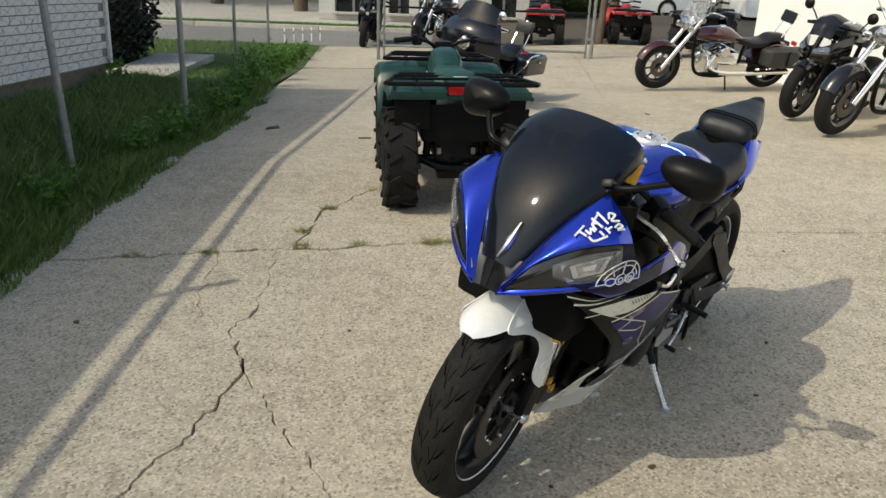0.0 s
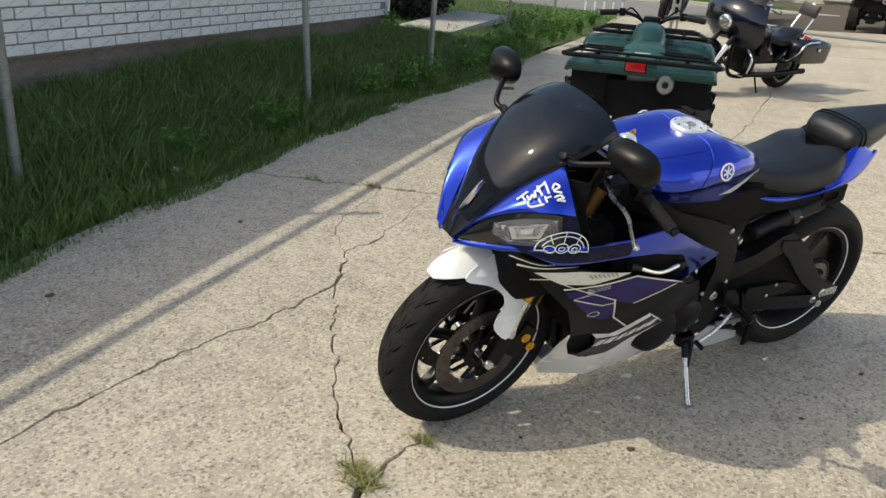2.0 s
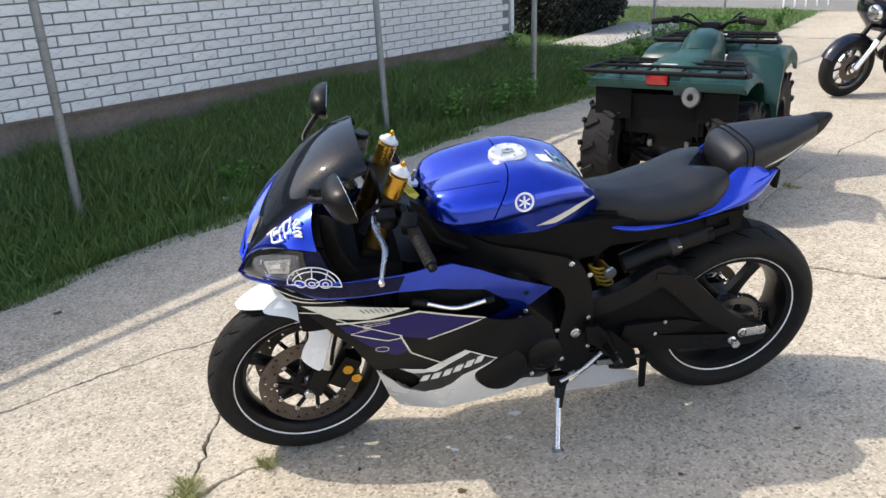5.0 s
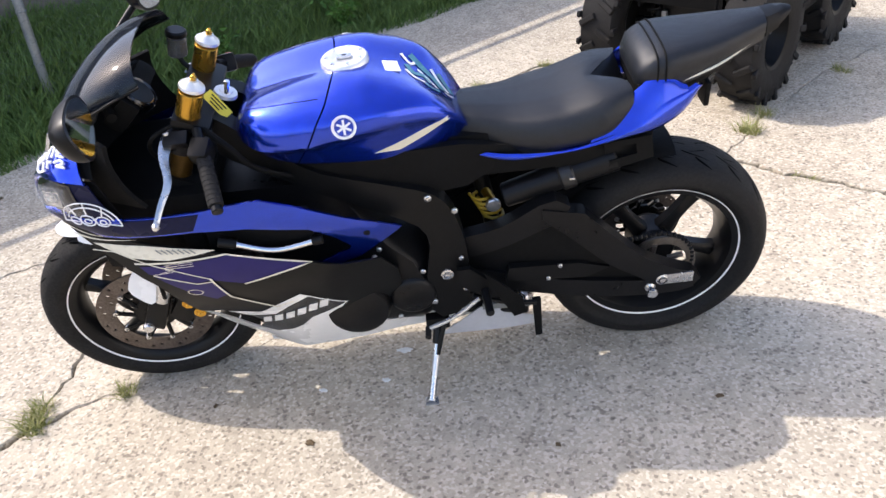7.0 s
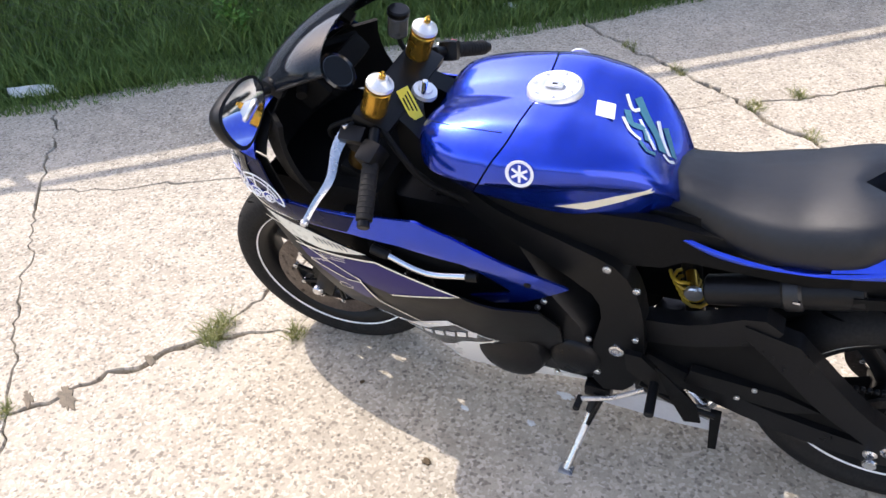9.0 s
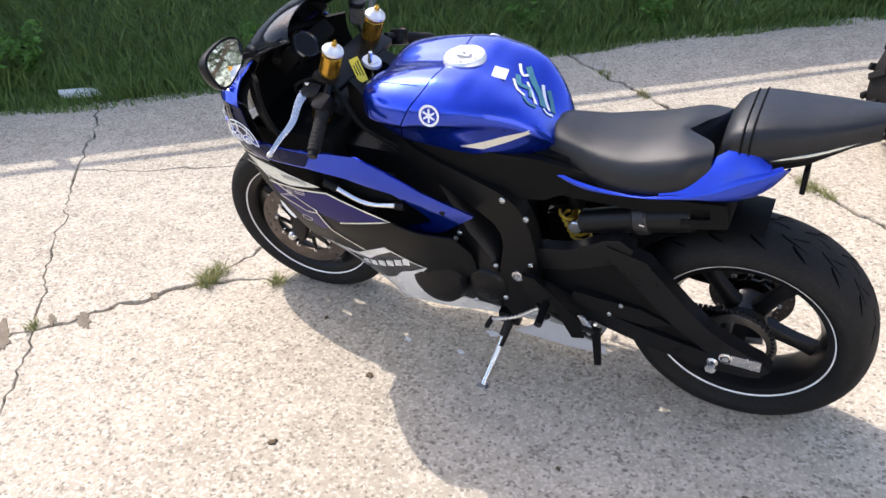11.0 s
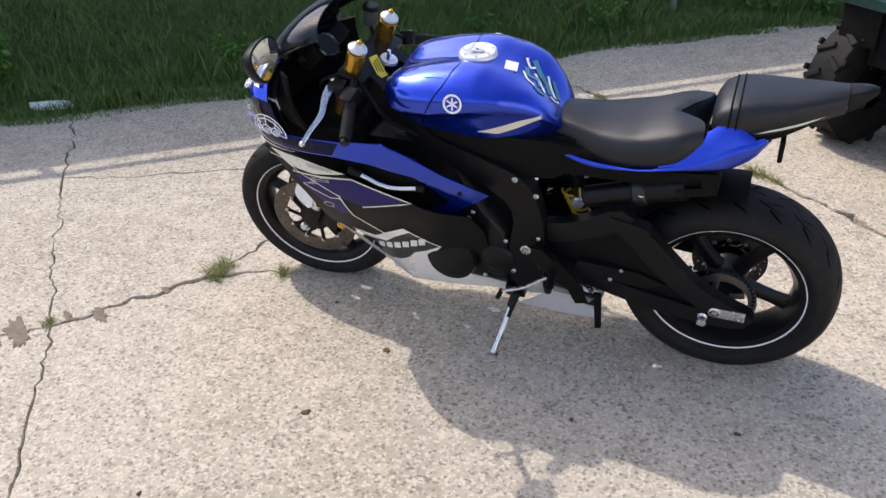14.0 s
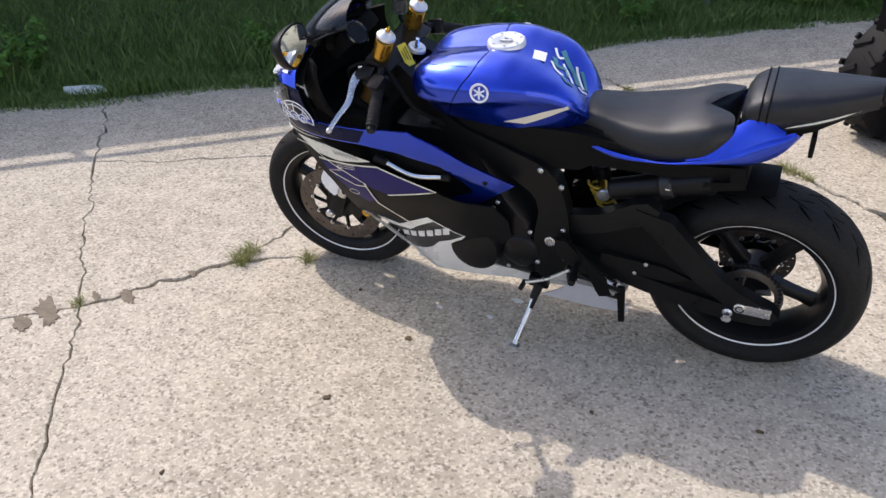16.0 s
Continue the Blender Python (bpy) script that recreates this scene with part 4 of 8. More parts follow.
for k in range(7):
    a = math.tau * k / 7
    part("cap_screw", lathe([(0.0, 0.012), (0.004, 0.012), (0.005, 0.006), (0.0, 0.006)], 8, axis="z", centre=(0.041 * math.cos(a), 0.041 * math.sin(a), 0)), CHROME, cap)
part("lock_cover", block((0.034, 0.018, 0.006), (0, 0, 0.008), 0.002), SILVER, cap)
part("key_slot", block((0.010, 0.003, 0.002), (0, 0, 0.0112), 0.0005), BLACK_SATIN, cap)


def tank_point(x, z):
    """Half width of the tank's side at x, z."""
    ring = [(b, a) for _, a, b in tank_ring(x) if a > 0]
    ring.sort()
    return float(np.interp(z, [r[0] for r in ring], [r[1] for r in ring]))


for s in (-1, 1):
    part("tank_stripe", panel([(0.692, 0.797), (0.634, 0.793), (0.560, 0.824), (0.514, 0.846), (0.505, 0.858), (0.580, 0.838)], tank_point, 0.001, 0.0016, s, 0.015), CREAM, tank, "cream slash decal")
    emblem = part("emblem", lathe([(0.0, 0.0), (0.026, 0.0), (0.027, 0.003), (0.0225, 0.0035), (0.0215, 0.002), (0.0, 0.002)], 32), WHITE, tank, "round white badge", m=Matrix.Translation((0.741, s * (tank_point(0.741, 0.900) + 0.001), 0.900)) @ pose(0, 0, 0, s * 14, 0, 3 * s) @ (pose(0, 0, 0, 0, 0, 180) if s < 0 else pose(0, 0, 0)))
    part("badge_face", lathe([(0.0, 0.0026), (0.0205, 0.0026), (0.0205, 0.0016), (0.0, 0.0016)], 28), BLUE, emblem)
    bm = bmesh.new()
    for k in range(3):
        a = math.radians(90 + 120 * k)
        block((0.034, 0.002, 0.005), (0, 0.0034, 0), 0.0008, m=Matrix.Rotation(a, 4, "Y"), bm=bm)
    part("badge_mark", bm, WHITE, emblem, smooth=False)
part("label", block((0.036, 0.044, 0.0012), (0, 0, 0), 0.0004), WHITE, tank, "small white paper label", m=pose(0.632, 0.016, 0.966, -4, -15, 12))


def tank_top(x, y):
    ring = sorted((yy, zz) for _, yy, zz in tank_ring(x) if zz > spline(TX, SHOULDER, x))
    return float(np.interp(y, [r[0] for r in ring], [r[1] for r in ring]))


def ribbon(line, width):
    """Flat stroke lying on the rear of the tank, drawn in (x, y)."""
    pts = curve([(x, y, 0) for x, y in line], 18)
    rows = []
    for k, q in enumerate(pts):
        d = pts[min(k + 1, 18)] - pts[max(k - 1, 0)]
        n = np.array((-d[1], d[0])) / (math.hypot(d[0], d[1]) + 1e-9) * width / 2
        rows.append([(q[0] + e * n[0] - 0.0012, q[1] + e * n[1], tank_top(q[0] + e * n[0], q[1] + e * n[1]) + 0.0022) for e in (-1, 0, 1)])
    b = bmesh.new()
    grid_faces(b, rows)
    bmesh.ops.recalc_face_normals(b, faces=b.faces)
    bmesh.ops.solidify(b, geom=b.faces[:], thickness=0.0006)
    return b


for mat, line, w in ((STICKER, [(0.600, -0.012), (0.585, 0.012), (0.562, 0.006), (0.548, 0.026)], 0.012), (STICKER, [(0.590, -0.045), (0.565, -0.022), (0.540, -0.004), (0.522, 0.020)], 0.014), (WHITE, [(0.602, 0.010), (0.582, 0.030), (0.560, 0.036)], 0.006), (WHITE, [(0.575, -0.010), (0.556, 0.010), (0.534, 0.032)], 0.006),
                     (WHITE, [(0.545, -0.030), (0.528, -0.006), (0.510, 0.014)], 0.007), (STICKER, [(0.530, -0.030), (0.514, -0.012), (0.502, 0.006)], 0.010), (STICKER, [(0.560, 0.040), (0.545, 0.048), (0.530, 0.040)], 0.006), (WHITE, [(0.520, 0.024), (0.508, 0.026), (0.500, 0.016)], 0.005), (WHITE, [(0.610, -0.040), (0.592, -0.020), (0.580, -0.028)], 0.006)):
    part("sticker", ribbon(line, w), mat, tank, "worn teal and white sticker", smooth=False)

# seats and tail
def seat_ring(x):
    t = (0.535 - x) / 0.435
    wide = spline((0, 0.25, 0.6, 0.85, 1), (0.062, 0.095, 0.140, 0.146, 0.120), t)
    top = spline((0, 0.12, 0.35, 0.6, 0.85, 1), (0.838, 0.838, 0.832, 0.842, 0.874, 0.884), t)
    low = spline((0, 0.3, 0.7, 1), (0.760, 0.738, 0.746, 0.798), t)
    half = [(wide * 0.92, low), (wide, low + (top - low) * 0.28), (wide * 0.965, low + (top - low) * 0.58), (wide * 0.84, low + (top - low) * 0.84), (wide * 0.62, top - 0.006), (wide * 0.30, top)]
    half = [(p[0], p[1]) for p in curve([(a, b, 0) for a, b in half], 14)]
    return [(x, a, b) for a, b in half] + [(x, 0, top - 0.002)] + [(x, -a, b) for a, b in half[::-1]]


def notched(ring):
    """The rear edge of the seat runs forward in the middle."""
    out = []
    for x, y, z in ring:
        k = max(0.0, (0.20 - x) / 0.10)
        out.append((x + 0.075 * k * math.exp(-(y / 0.045) ** 2) * (1 if z > 0.80 else 0.4), y, z - 0.02 * k * math.exp(-(y / 0.05) ** 2)))
    return out


seat = part("rider_seat", loft([notched(seat_ring(x)) for x in np.linspace(0.535, 0.10, 26)]), SEAT_VINYL, bike, "black grained vinyl rider seat")


def pillion_ring(x):
    t = (0.092 - x) / 0.300
    wide = spline((0, 0.06, 0.2, 0.6, 1), (0.070, 0.096, 0.106, 0.084, 0.040), t)
    top = spline((0, 0.06, 0.2, 0.6, 1), (0.905, 0.932, 0.950, 0.962, 0.978), t)
    low = spline((0, 0.2, 1), (0.868, 0.862, 0.925), t)
    half = [(wide * 0.93, low), (wide, low + (top - low) * 0.35), (wide * 0.96, low + (top - low) * 0.68), (wide * 0.80, top - 0.009), (wide * 0.45, top - 0.001)]
    half = [(p[0], p[1]) for p in curve([(a, b, 0) for a, b in half], 12)]
    return [(x, a, b) for a, b in half] + [(x, 0, top)] + [(x, -a, b) for a, b in half[::-1]]


pillion = part("pillion_seat", loft([pillion_ring(x) for x in np.linspace(0.090, -0.206, 24)]), SEAT_VINYL, bike, "black vinyl pillion pad with a stitched seam")
for x in (0.048, 0.030):
    seam = [(x, p[1] * 1.012, p[2] + 0.0012) for p in pillion_ring(x)]
    part("stitching", tube(seam, 0.0022, 6), BLACK_MATT, pillion)
rows = []
for x, wide, top, low in ((-0.208, 0.040, 0.975, 0.930), (-0.232, 0.032, 0.981, 0.944), (-0.252, 0.022, 0.984, 0.958), (-0.268, 0.012, 0.982, 0.970)):
    rows.append([(x, wide, low), (x, wide, low + (top - low) * 0.55), (x, wide * 0.7, top - 0.003), (x, 0, top), (x, -wide * 0.7, top - 0.003), (x, -wide, low + (top - low) * 0.55), (x, -wide, low)])
part("tail_tip", loft(rows), BLACK_SATIN, bike, "black pointed tail end")
rows = []
for x, wide, top, low in ((0.085, 0.092, 0.870, 0.835), (0.0, 0.098, 0.876, 0.830), (-0.08, 0.082, 0.898, 0.858), (-0.16, 0.048, 0.926, 0.900), (-0.245, 0.022, 0.955, 0.938)):
    rows.append([(x, wide * 0.8, low), (x, wide, top), (x, -wide, top), (x, -wide * 0.8, low)])
part("tail_underside", loft(rows), BLACK_MATT, bike)
part("tail_edge", tube([(0.04, 0.099, 0.862), (-0.08, 0.085, 0.894), (-0.165, 0.052, 0.922), (-0.258, 0.014, 0.964)], 0.003, 6, 14), CREAM, bike, "thin pale trim along the tail")
part("tail_edge", tube([(0.04, -0.099, 0.862), (-0.08, -0.085, 0.894), (-0.165, -0.052, 0.922), (-0.258, -0.014, 0.964)], 0.003, 6, 14), CREAM, bike, "thin pale trim along the tail")
for s in (-1, 1):
    a = [(0.50, s * 0.098, 0.762), (0.38, s * 0.128, 0.752), (0.24, s * 0.148, 0.762), (0.11, s * 0.146, 0.802), (0.03, s * 0.124, 0.846), (-0.04, s * 0.104, 0.872)]
    b = [(0.50, s * 0.090, 0.757), (0.38, s * 0.120, 0.728), (0.25, s * 0.138, 0.755), (0.12, s * 0.139, 0.772), (0.045, s * 0.132, 0.780), (-0.018, s * 0.118, 0.814), (-0.058, s * 0.100, 0.866)]
    part("tail_cowl", ruled(a, b, 24, 6, (0, s * 0.010, 0), 0.005), BLUE, bike, "blue tail side panel")
    a = [(0.20, s * 0.10, 0.800), (0.10, s * 0.098, 0.862), (0.04, s * 0.094, 0.905), (-0.02, s * 0.100, 0.868)]
    b = [(0.20, s * 0.148, 0.772), (0.11, s * 0.146, 0.802), (0.03, s * 0.128, 0.846), (-0.02, s * 0.118, 0.862)]
    part("tail_cowl", ruled(a, b, 16, 5, (0, 0, 0.006), 0.004), BLUE, bike, "blue panel between the two seats")
part("seat_support", block((0.30, 0.19, 0.10), (0.42, 0, 0.745), 0.02), BLACK_MATT, bike)
part("seat_base", block((0.44, 0.225, 0.085), (0.265, 0, 0.728), 0.015), BLACK_MATT, bike)

CLAMP_GREY = material("worn_grey", (0.014, 0.014, 0.0145), 0.4, 0.2, 0.3, 12)
# under-tail box, hugger, muffler-like canister
part("rear_mudguard", block((0.13, 0.13, 0.085), (0.115, 0, 0.722), 0.012), BLACK_MATT, bike)
part("plate_holder", block((0.012, 0.05, 0.06), (-0.085, 0.045, 0.815), 0.004, m=None), BLACK_MATT, bike)
canister = part("canister", cylinder((0.40, 0.088, 0.602), (0.125, 0.092, 0.690), 0.031, 28, r2=0.037), BLACK_METAL, bike, "black tapered canister beside the shock")
part("clamp", cylinder((0.262, 0.090, 0.646), (0.226, 0.091, 0.658), 0.040, 28), CLAMP_GREY, canister, "worn dark grey clamp")
part("clamp_bolt", block((0.014, 0.010, 0.006), (0.238, 0.129, 0.664), 0.002), SILVER, canister)
part("bracket", panel([(0.165, 0.752), (0.055, 0.762), (0.045, 0.700), (0.150, 0.672), (0.150, 0.700), (0.085, 0.715), (0.090, 0.742), (0.125, 0.738), (0.125, 0.728), (0.160, 0.722)], lambda x, z: 0.128, 0.006, 0, 1, 0.05), BLACK_MATT, canister)
bm = lathe([(0.326, -0.075), (0.338, -0.05), (0.343, 0.0), (0.338, 0.05), (0.326, 0.075), (0.322, 0.07), (0.338, 0.0), (0.322, -0.07)], 24, centre=(0, 0, 0.315), closed=True, arc=math.radians(70), start=math.radians(25))
part("hugger", bm, BLACK_MATT, bike, "black plastic tyre hugger")

# frame, swingarm, shock
FRAME_LINE = [(1.06, 0.905), (0.93, 0.822), (0.83, 0.758), (0.66, 0.703), (0.560, 0.655), (0.512, 0.54), (0.503, 0.34), (0.545, 0.255), (0.605, 0.268), (0.612, 0.40), (0.596, 0.53), (0.655, 0.603), (0.91, 0.735), (1.05, 0.80)]
for s in (-1, 1):
    rail = part("frame_rail", panel(FRAME_LINE, frame_skin, 0.05, 0, s, 0.04, rounded=3), BLACK_SATIN, bike, "satin black alloy frame rail")
    part("side_cover", panel([(0.96, 0.838), (0.80, 0.800), (0.60, 0.780), (0.50, 0.775), (0.38, 0.748), (0.37, 0.722), (0.486, 0.655), (0.575, 0.650), (0.66, 0.698), (0.83, 0.752)], cover_skin, 0.02, 0, s, 0.05), BLACK_MATT, bike, "matt black side cover under the tank")
    for p, r in (((0.559, 0, 0.407), 0.017), ((0.525, 0, 0.610), 0.008), ((0.585, 0, 0.660), 0.009), ((0.520, 0, 0.455), 0.007), ((0.515, 0, 0.345), 0.007), ((0.60, 0, 0.315), 0.008)):
        bolt(rail, (p[0], s * frame_skin(p[0], p[2]), p[2]), r, 0.007, SILVER, s)
ARM = [(0.56, 0.47), (0.545, 0.37), (0.30, 0.305), (0.03, 0.270), (-0.06, 0.285), (-0.05, 0.325), (0.06, 0.385), (0.17, 0.500), (0.265, 0.580), (0.32, 0.575), (0.40, 0.510), (0.48, 0.49)]
ARM_SKIN = lambda x, z: spline((-0.1, 0.1, 0.4, 0.56), (0.134, 0.140, 0.120, 0.095), x)
for s in (-1, 1):
    arm = part("swingarm", panel(ARM, ARM_SKIN, 0.030, -0.014, s, 0.05), BLACK_MATT, bike, "braced black alloy swingarm")
    part("upper_beam", panel([(0.56, 0.475), (0.54, 0.425), (0.42, 0.462), (0.31, 0.520), (0.262, 0.550), (0.245, 0.585), (0.275, 0.608), (0.32, 0.596), (0.41, 0.535)], ARM_SKIN, 0.04, 0.0, s, 0.04, rounded=2), BLACK_METAL, arm)
    part("brace", panel([(0.292, 0.602), (0.318, 0.560), (0.255, 0.500), (0.150, 0.395), (0.075, 0.340), (0.02, 0.300), (-0.085, 0.272), (-0.105, 0.300), (-0.085, 0.322), (-0.02, 0.352), (0.06, 0.405), (0.17, 0.520), (0.245, 0.596)], ARM_SKIN, 0.04, 0.004, s, 0.04, rounded=2), BLACK_METAL, arm)
    part("lower_beam", panel([(0.55, 0.405), (0.545, 0.358), (0.30, 0.295), (0.02, 0.258), (-0.09, 0.266), (-0.02, 0.300), (0.10, 0.322), (0.30, 0.350), (0.42, 0.385)], ARM_SKIN, 0.04, 0.001, s, 0.04, rounded=2), BLACK_METAL, arm)
    part("chain_guard", panel([(0.40, 0.405), (0.41, 0.360), (0.20, 0.345), (0.14, 0.372), (0.22, 0.398)], lambda x, z: 0.112, 0.02, 0.022, s, 0.05), BLACK_SATIN, arm, "black chain guard")
    bolt(arm, (0.0, s * 0.137, 0.315), 0.018, 0.012, SILVER, s)
    part("chain_adjuster", block((0.075, 0.006, 0.034), (-0.045, s * 0.140, 0.312), 0.003, m=None), SILVER, arm, "bare alloy axle block")
    part("stand_spool", lathe([(0.0, s * 0.030), (0.013, s * 0.030), (0.014, s * 0.024), (0.008, s * 0.021), (0.008, s * 0.008), (0.014, s * 0.004), (0.014, 0.0), (0.0, 0.0)], 18, centre=(0.030, s * 0.139, 0.288)), SILVER, arm, "alloy paddock stand bobbin")
    for p in ((0.165, 0.47), (0.30, 0.36), (0.27, 0.40)):
        bolt(arm, (p[0], s * 0.137, p[1]), 0.006, 0.005, SILVER, s)
shock = part("shock", cylinder((0.45, 0.0, 0.60), (0.42, 0.0, 0.40), 0.022, 16), BLACK_SATIN, bike)
coil = [(0.455 - 0.0008 * k + 0.026 * math.cos(k * 0.7), 0.034 + 0.026 * math.sin(k * 0.7), 0.562 - 0.0018 * k) for k in range(46)]
part("spring", tube(coil, 0.0042, 8), YELLOW_SPRING, shock, "yellow shock spring")
part("adjuster_knob", cylinder((0.425, 0.066, 0.548), (0.425, 0.080, 0.548), 0.019, 20), SILVER, shock, "round bare adjuster knob")
part("reservoir", cylinder((0.44, 0.02, 0.556), (0.425, 0.068, 0.548), 0.012, 12), GOLD, shock)

# chain and sprocket
SPROCKET = material("worn_steel", (0.16, 0.145, 0.13), 0.42, 0.85, 0.3, 18)
spr = part("sprocket", lathe([(0.072, 0.098), (0.096, 0.098), (0.096, 0.105), (0.072, 0.105)], 44, centre=RAX, closed=True), SPROCKET, bike, "worn steel rear sprocket")
for k in range(5):
    a = math.tau * k / 5
    part("sprocket_arm", tube([(0.04 * math.cos(a), 0.1015, 0.300 + 0.04 * math.sin(a)), (0.078 * math.cos(a + 0.2), 0.1015, 0.300 + 0.078 * math.sin(a + 0.2))], 0.009, 6), SPROCKET, spr)
bm = bmesh.new()
links = [(0.0 + 0.53 * u, 0.1015, 0.219 + 0.075 * u) for u in np.linspace(0, 1, 44)] + [(-0.098 * math.sin(a), 0.1015, 0.315 - 0.098 * math.cos(a)) for a in np.linspace(0.15, math.pi - 0.15, 20)] + [(0.0 + 0.53 * u, 0.1015, 0.413 - 0.062 * u) for u in np.linspace(0, 1, 44)]
for p in links:
    block((0.0105, 0.012, 0.011), p, 0.002, bm=bm, segments=1)
part("drive_chain", bm, BLACK_METAL, bike, "dirty drive chain")

# engine and its covers
rows = []
for z, x0, x1, w in ((0.20, 0.60, 0.98, 0.10), (0.26, 0.58, 1.02, 0.145), (0.36, 0.57, 1.03, 0.160), (0.46, 0.60, 1.03, 0.160), (0.52, 0.66, 1.05, 0.150), (0.62, 0.72, 1.08, 0.14), (0.72, 0.78, 1.10, 0.13)):
    rows.append([(x0, w * 0.7, z), (x0 + 0.04, w, z), (x1 - 0.05, w, z), (x1, w * 0.7, z), (x1, -w * 0.7, z), (x1 - 0.05, -w, z), (x0 + 0.04, -w, z), (x0, -w * 0.7, z)])
engine = part("engine", loft(rows), BLACK_METAL, bike, "black engine block")
for s in (-1, 1):
    part("crank_cover", lathe([(0.0, s * 0.040), (0.055, s * 0.038), (0.078, s * 0.030), (0.086, s * 0.012), (0.088, 0.0)], 32, centre=(0.80, s * 0.158, 0.335)), BLACK_METAL, engine)
    part("sprocket_cover", lathe([(0.0, s * 0.022), (0.05, s * 0.020), (0.062, s * 0.010), (0.064, 0.0)], 28, centre=(0.655, s * 0.150, 0.345)), BLACK_METAL, engine)
    for x, z in ((0.695, 0.275), (0.72, 0.52), (0.735, 0.495), (0.745, 0.54), (0.64, 0.300), (0.62, 0.43)):
        bolt(engine, (x, s * 0.160, z), 0.007, 0.007, SILVER, s)
part("radiator", block((0.05, 0.34, 0.30), (1.135, 0, 0.56), 0.01, m=None), BLACK_MATT, bike)
for k in range(4):
    y = -0.09 + 0.06 * k
    part("header_pipe", tube([(1.04, y, 0.46), (1.09, y, 0.40), (1.07, y * 0.8, 0.27), (0.96, y * 0.5, 0.19), (0.70, y * 0.4, 0.17)], 0.019, 10, 14), BLACK_METAL, bike)

# fairing
SIDE_PANEL = [(1.445, 0.752), (1.38, 0.722), (1.31, 0.703), (1.20, 0.686), (1.085, 0.662), (0.965, 0.622), (0.866, 0.592), (0.80, 0.560), (0.715, 0.535), (0.68, 0.47), (0.678, 0.40), (0.70, 0.330), (0.760, 0.280), (0.812, 0.268), (0.831, 0.303), (0.840, 0.363), (0.814, 0.398), (0.918, 0.476), (0.968, 0.448), (1.014, 0.411), (1.081, 0.404), (1.112, 0.437), (1.176, 0.432), (1.235, 0.552), (1.34, 0.655)]
WING = [(1.44, 0.768), (1.34, 0.772), (1.29, 0.770), (1.19, 0.768), (1.089, 0.770), (1.023, 0.774), (0.95, 0.773), (0.88, 0.741), (0.781, 0.682), (0.653, 0.615), (0.761, 0.526), (0.826, 0.502), (0.878, 0.521), (0.785, 0.563), (0.778, 0.577), (0.808, 0.620), (0.861, 0.672), (0.99, 0.712), (1.10, 0.722), (1.20, 0.716), (1.31, 0.712)]
BELLY = [(1.175, 0.428), (1.151, 0.297), (1.131, 0.205), (1.098, 0.138), (0.98, 0.148), (0.70, 0.168), (0.54, 0.170), (0.355, 0.162), (0.335, 0.208), (0.42, 0.245), (0.52, 0.232), (0.62, 0.222), (0.72, 0.222), (0.814, 0.264), (0.833, 0.303), (0.842, 0.363), (0.816, 0.398), (0.871, 0.361), (0.919, 0.338), (0.952, 0.298), (0.989, 0.277), (1.041, 0.253), (1.095, 0.279), (1.143, 0.359)]
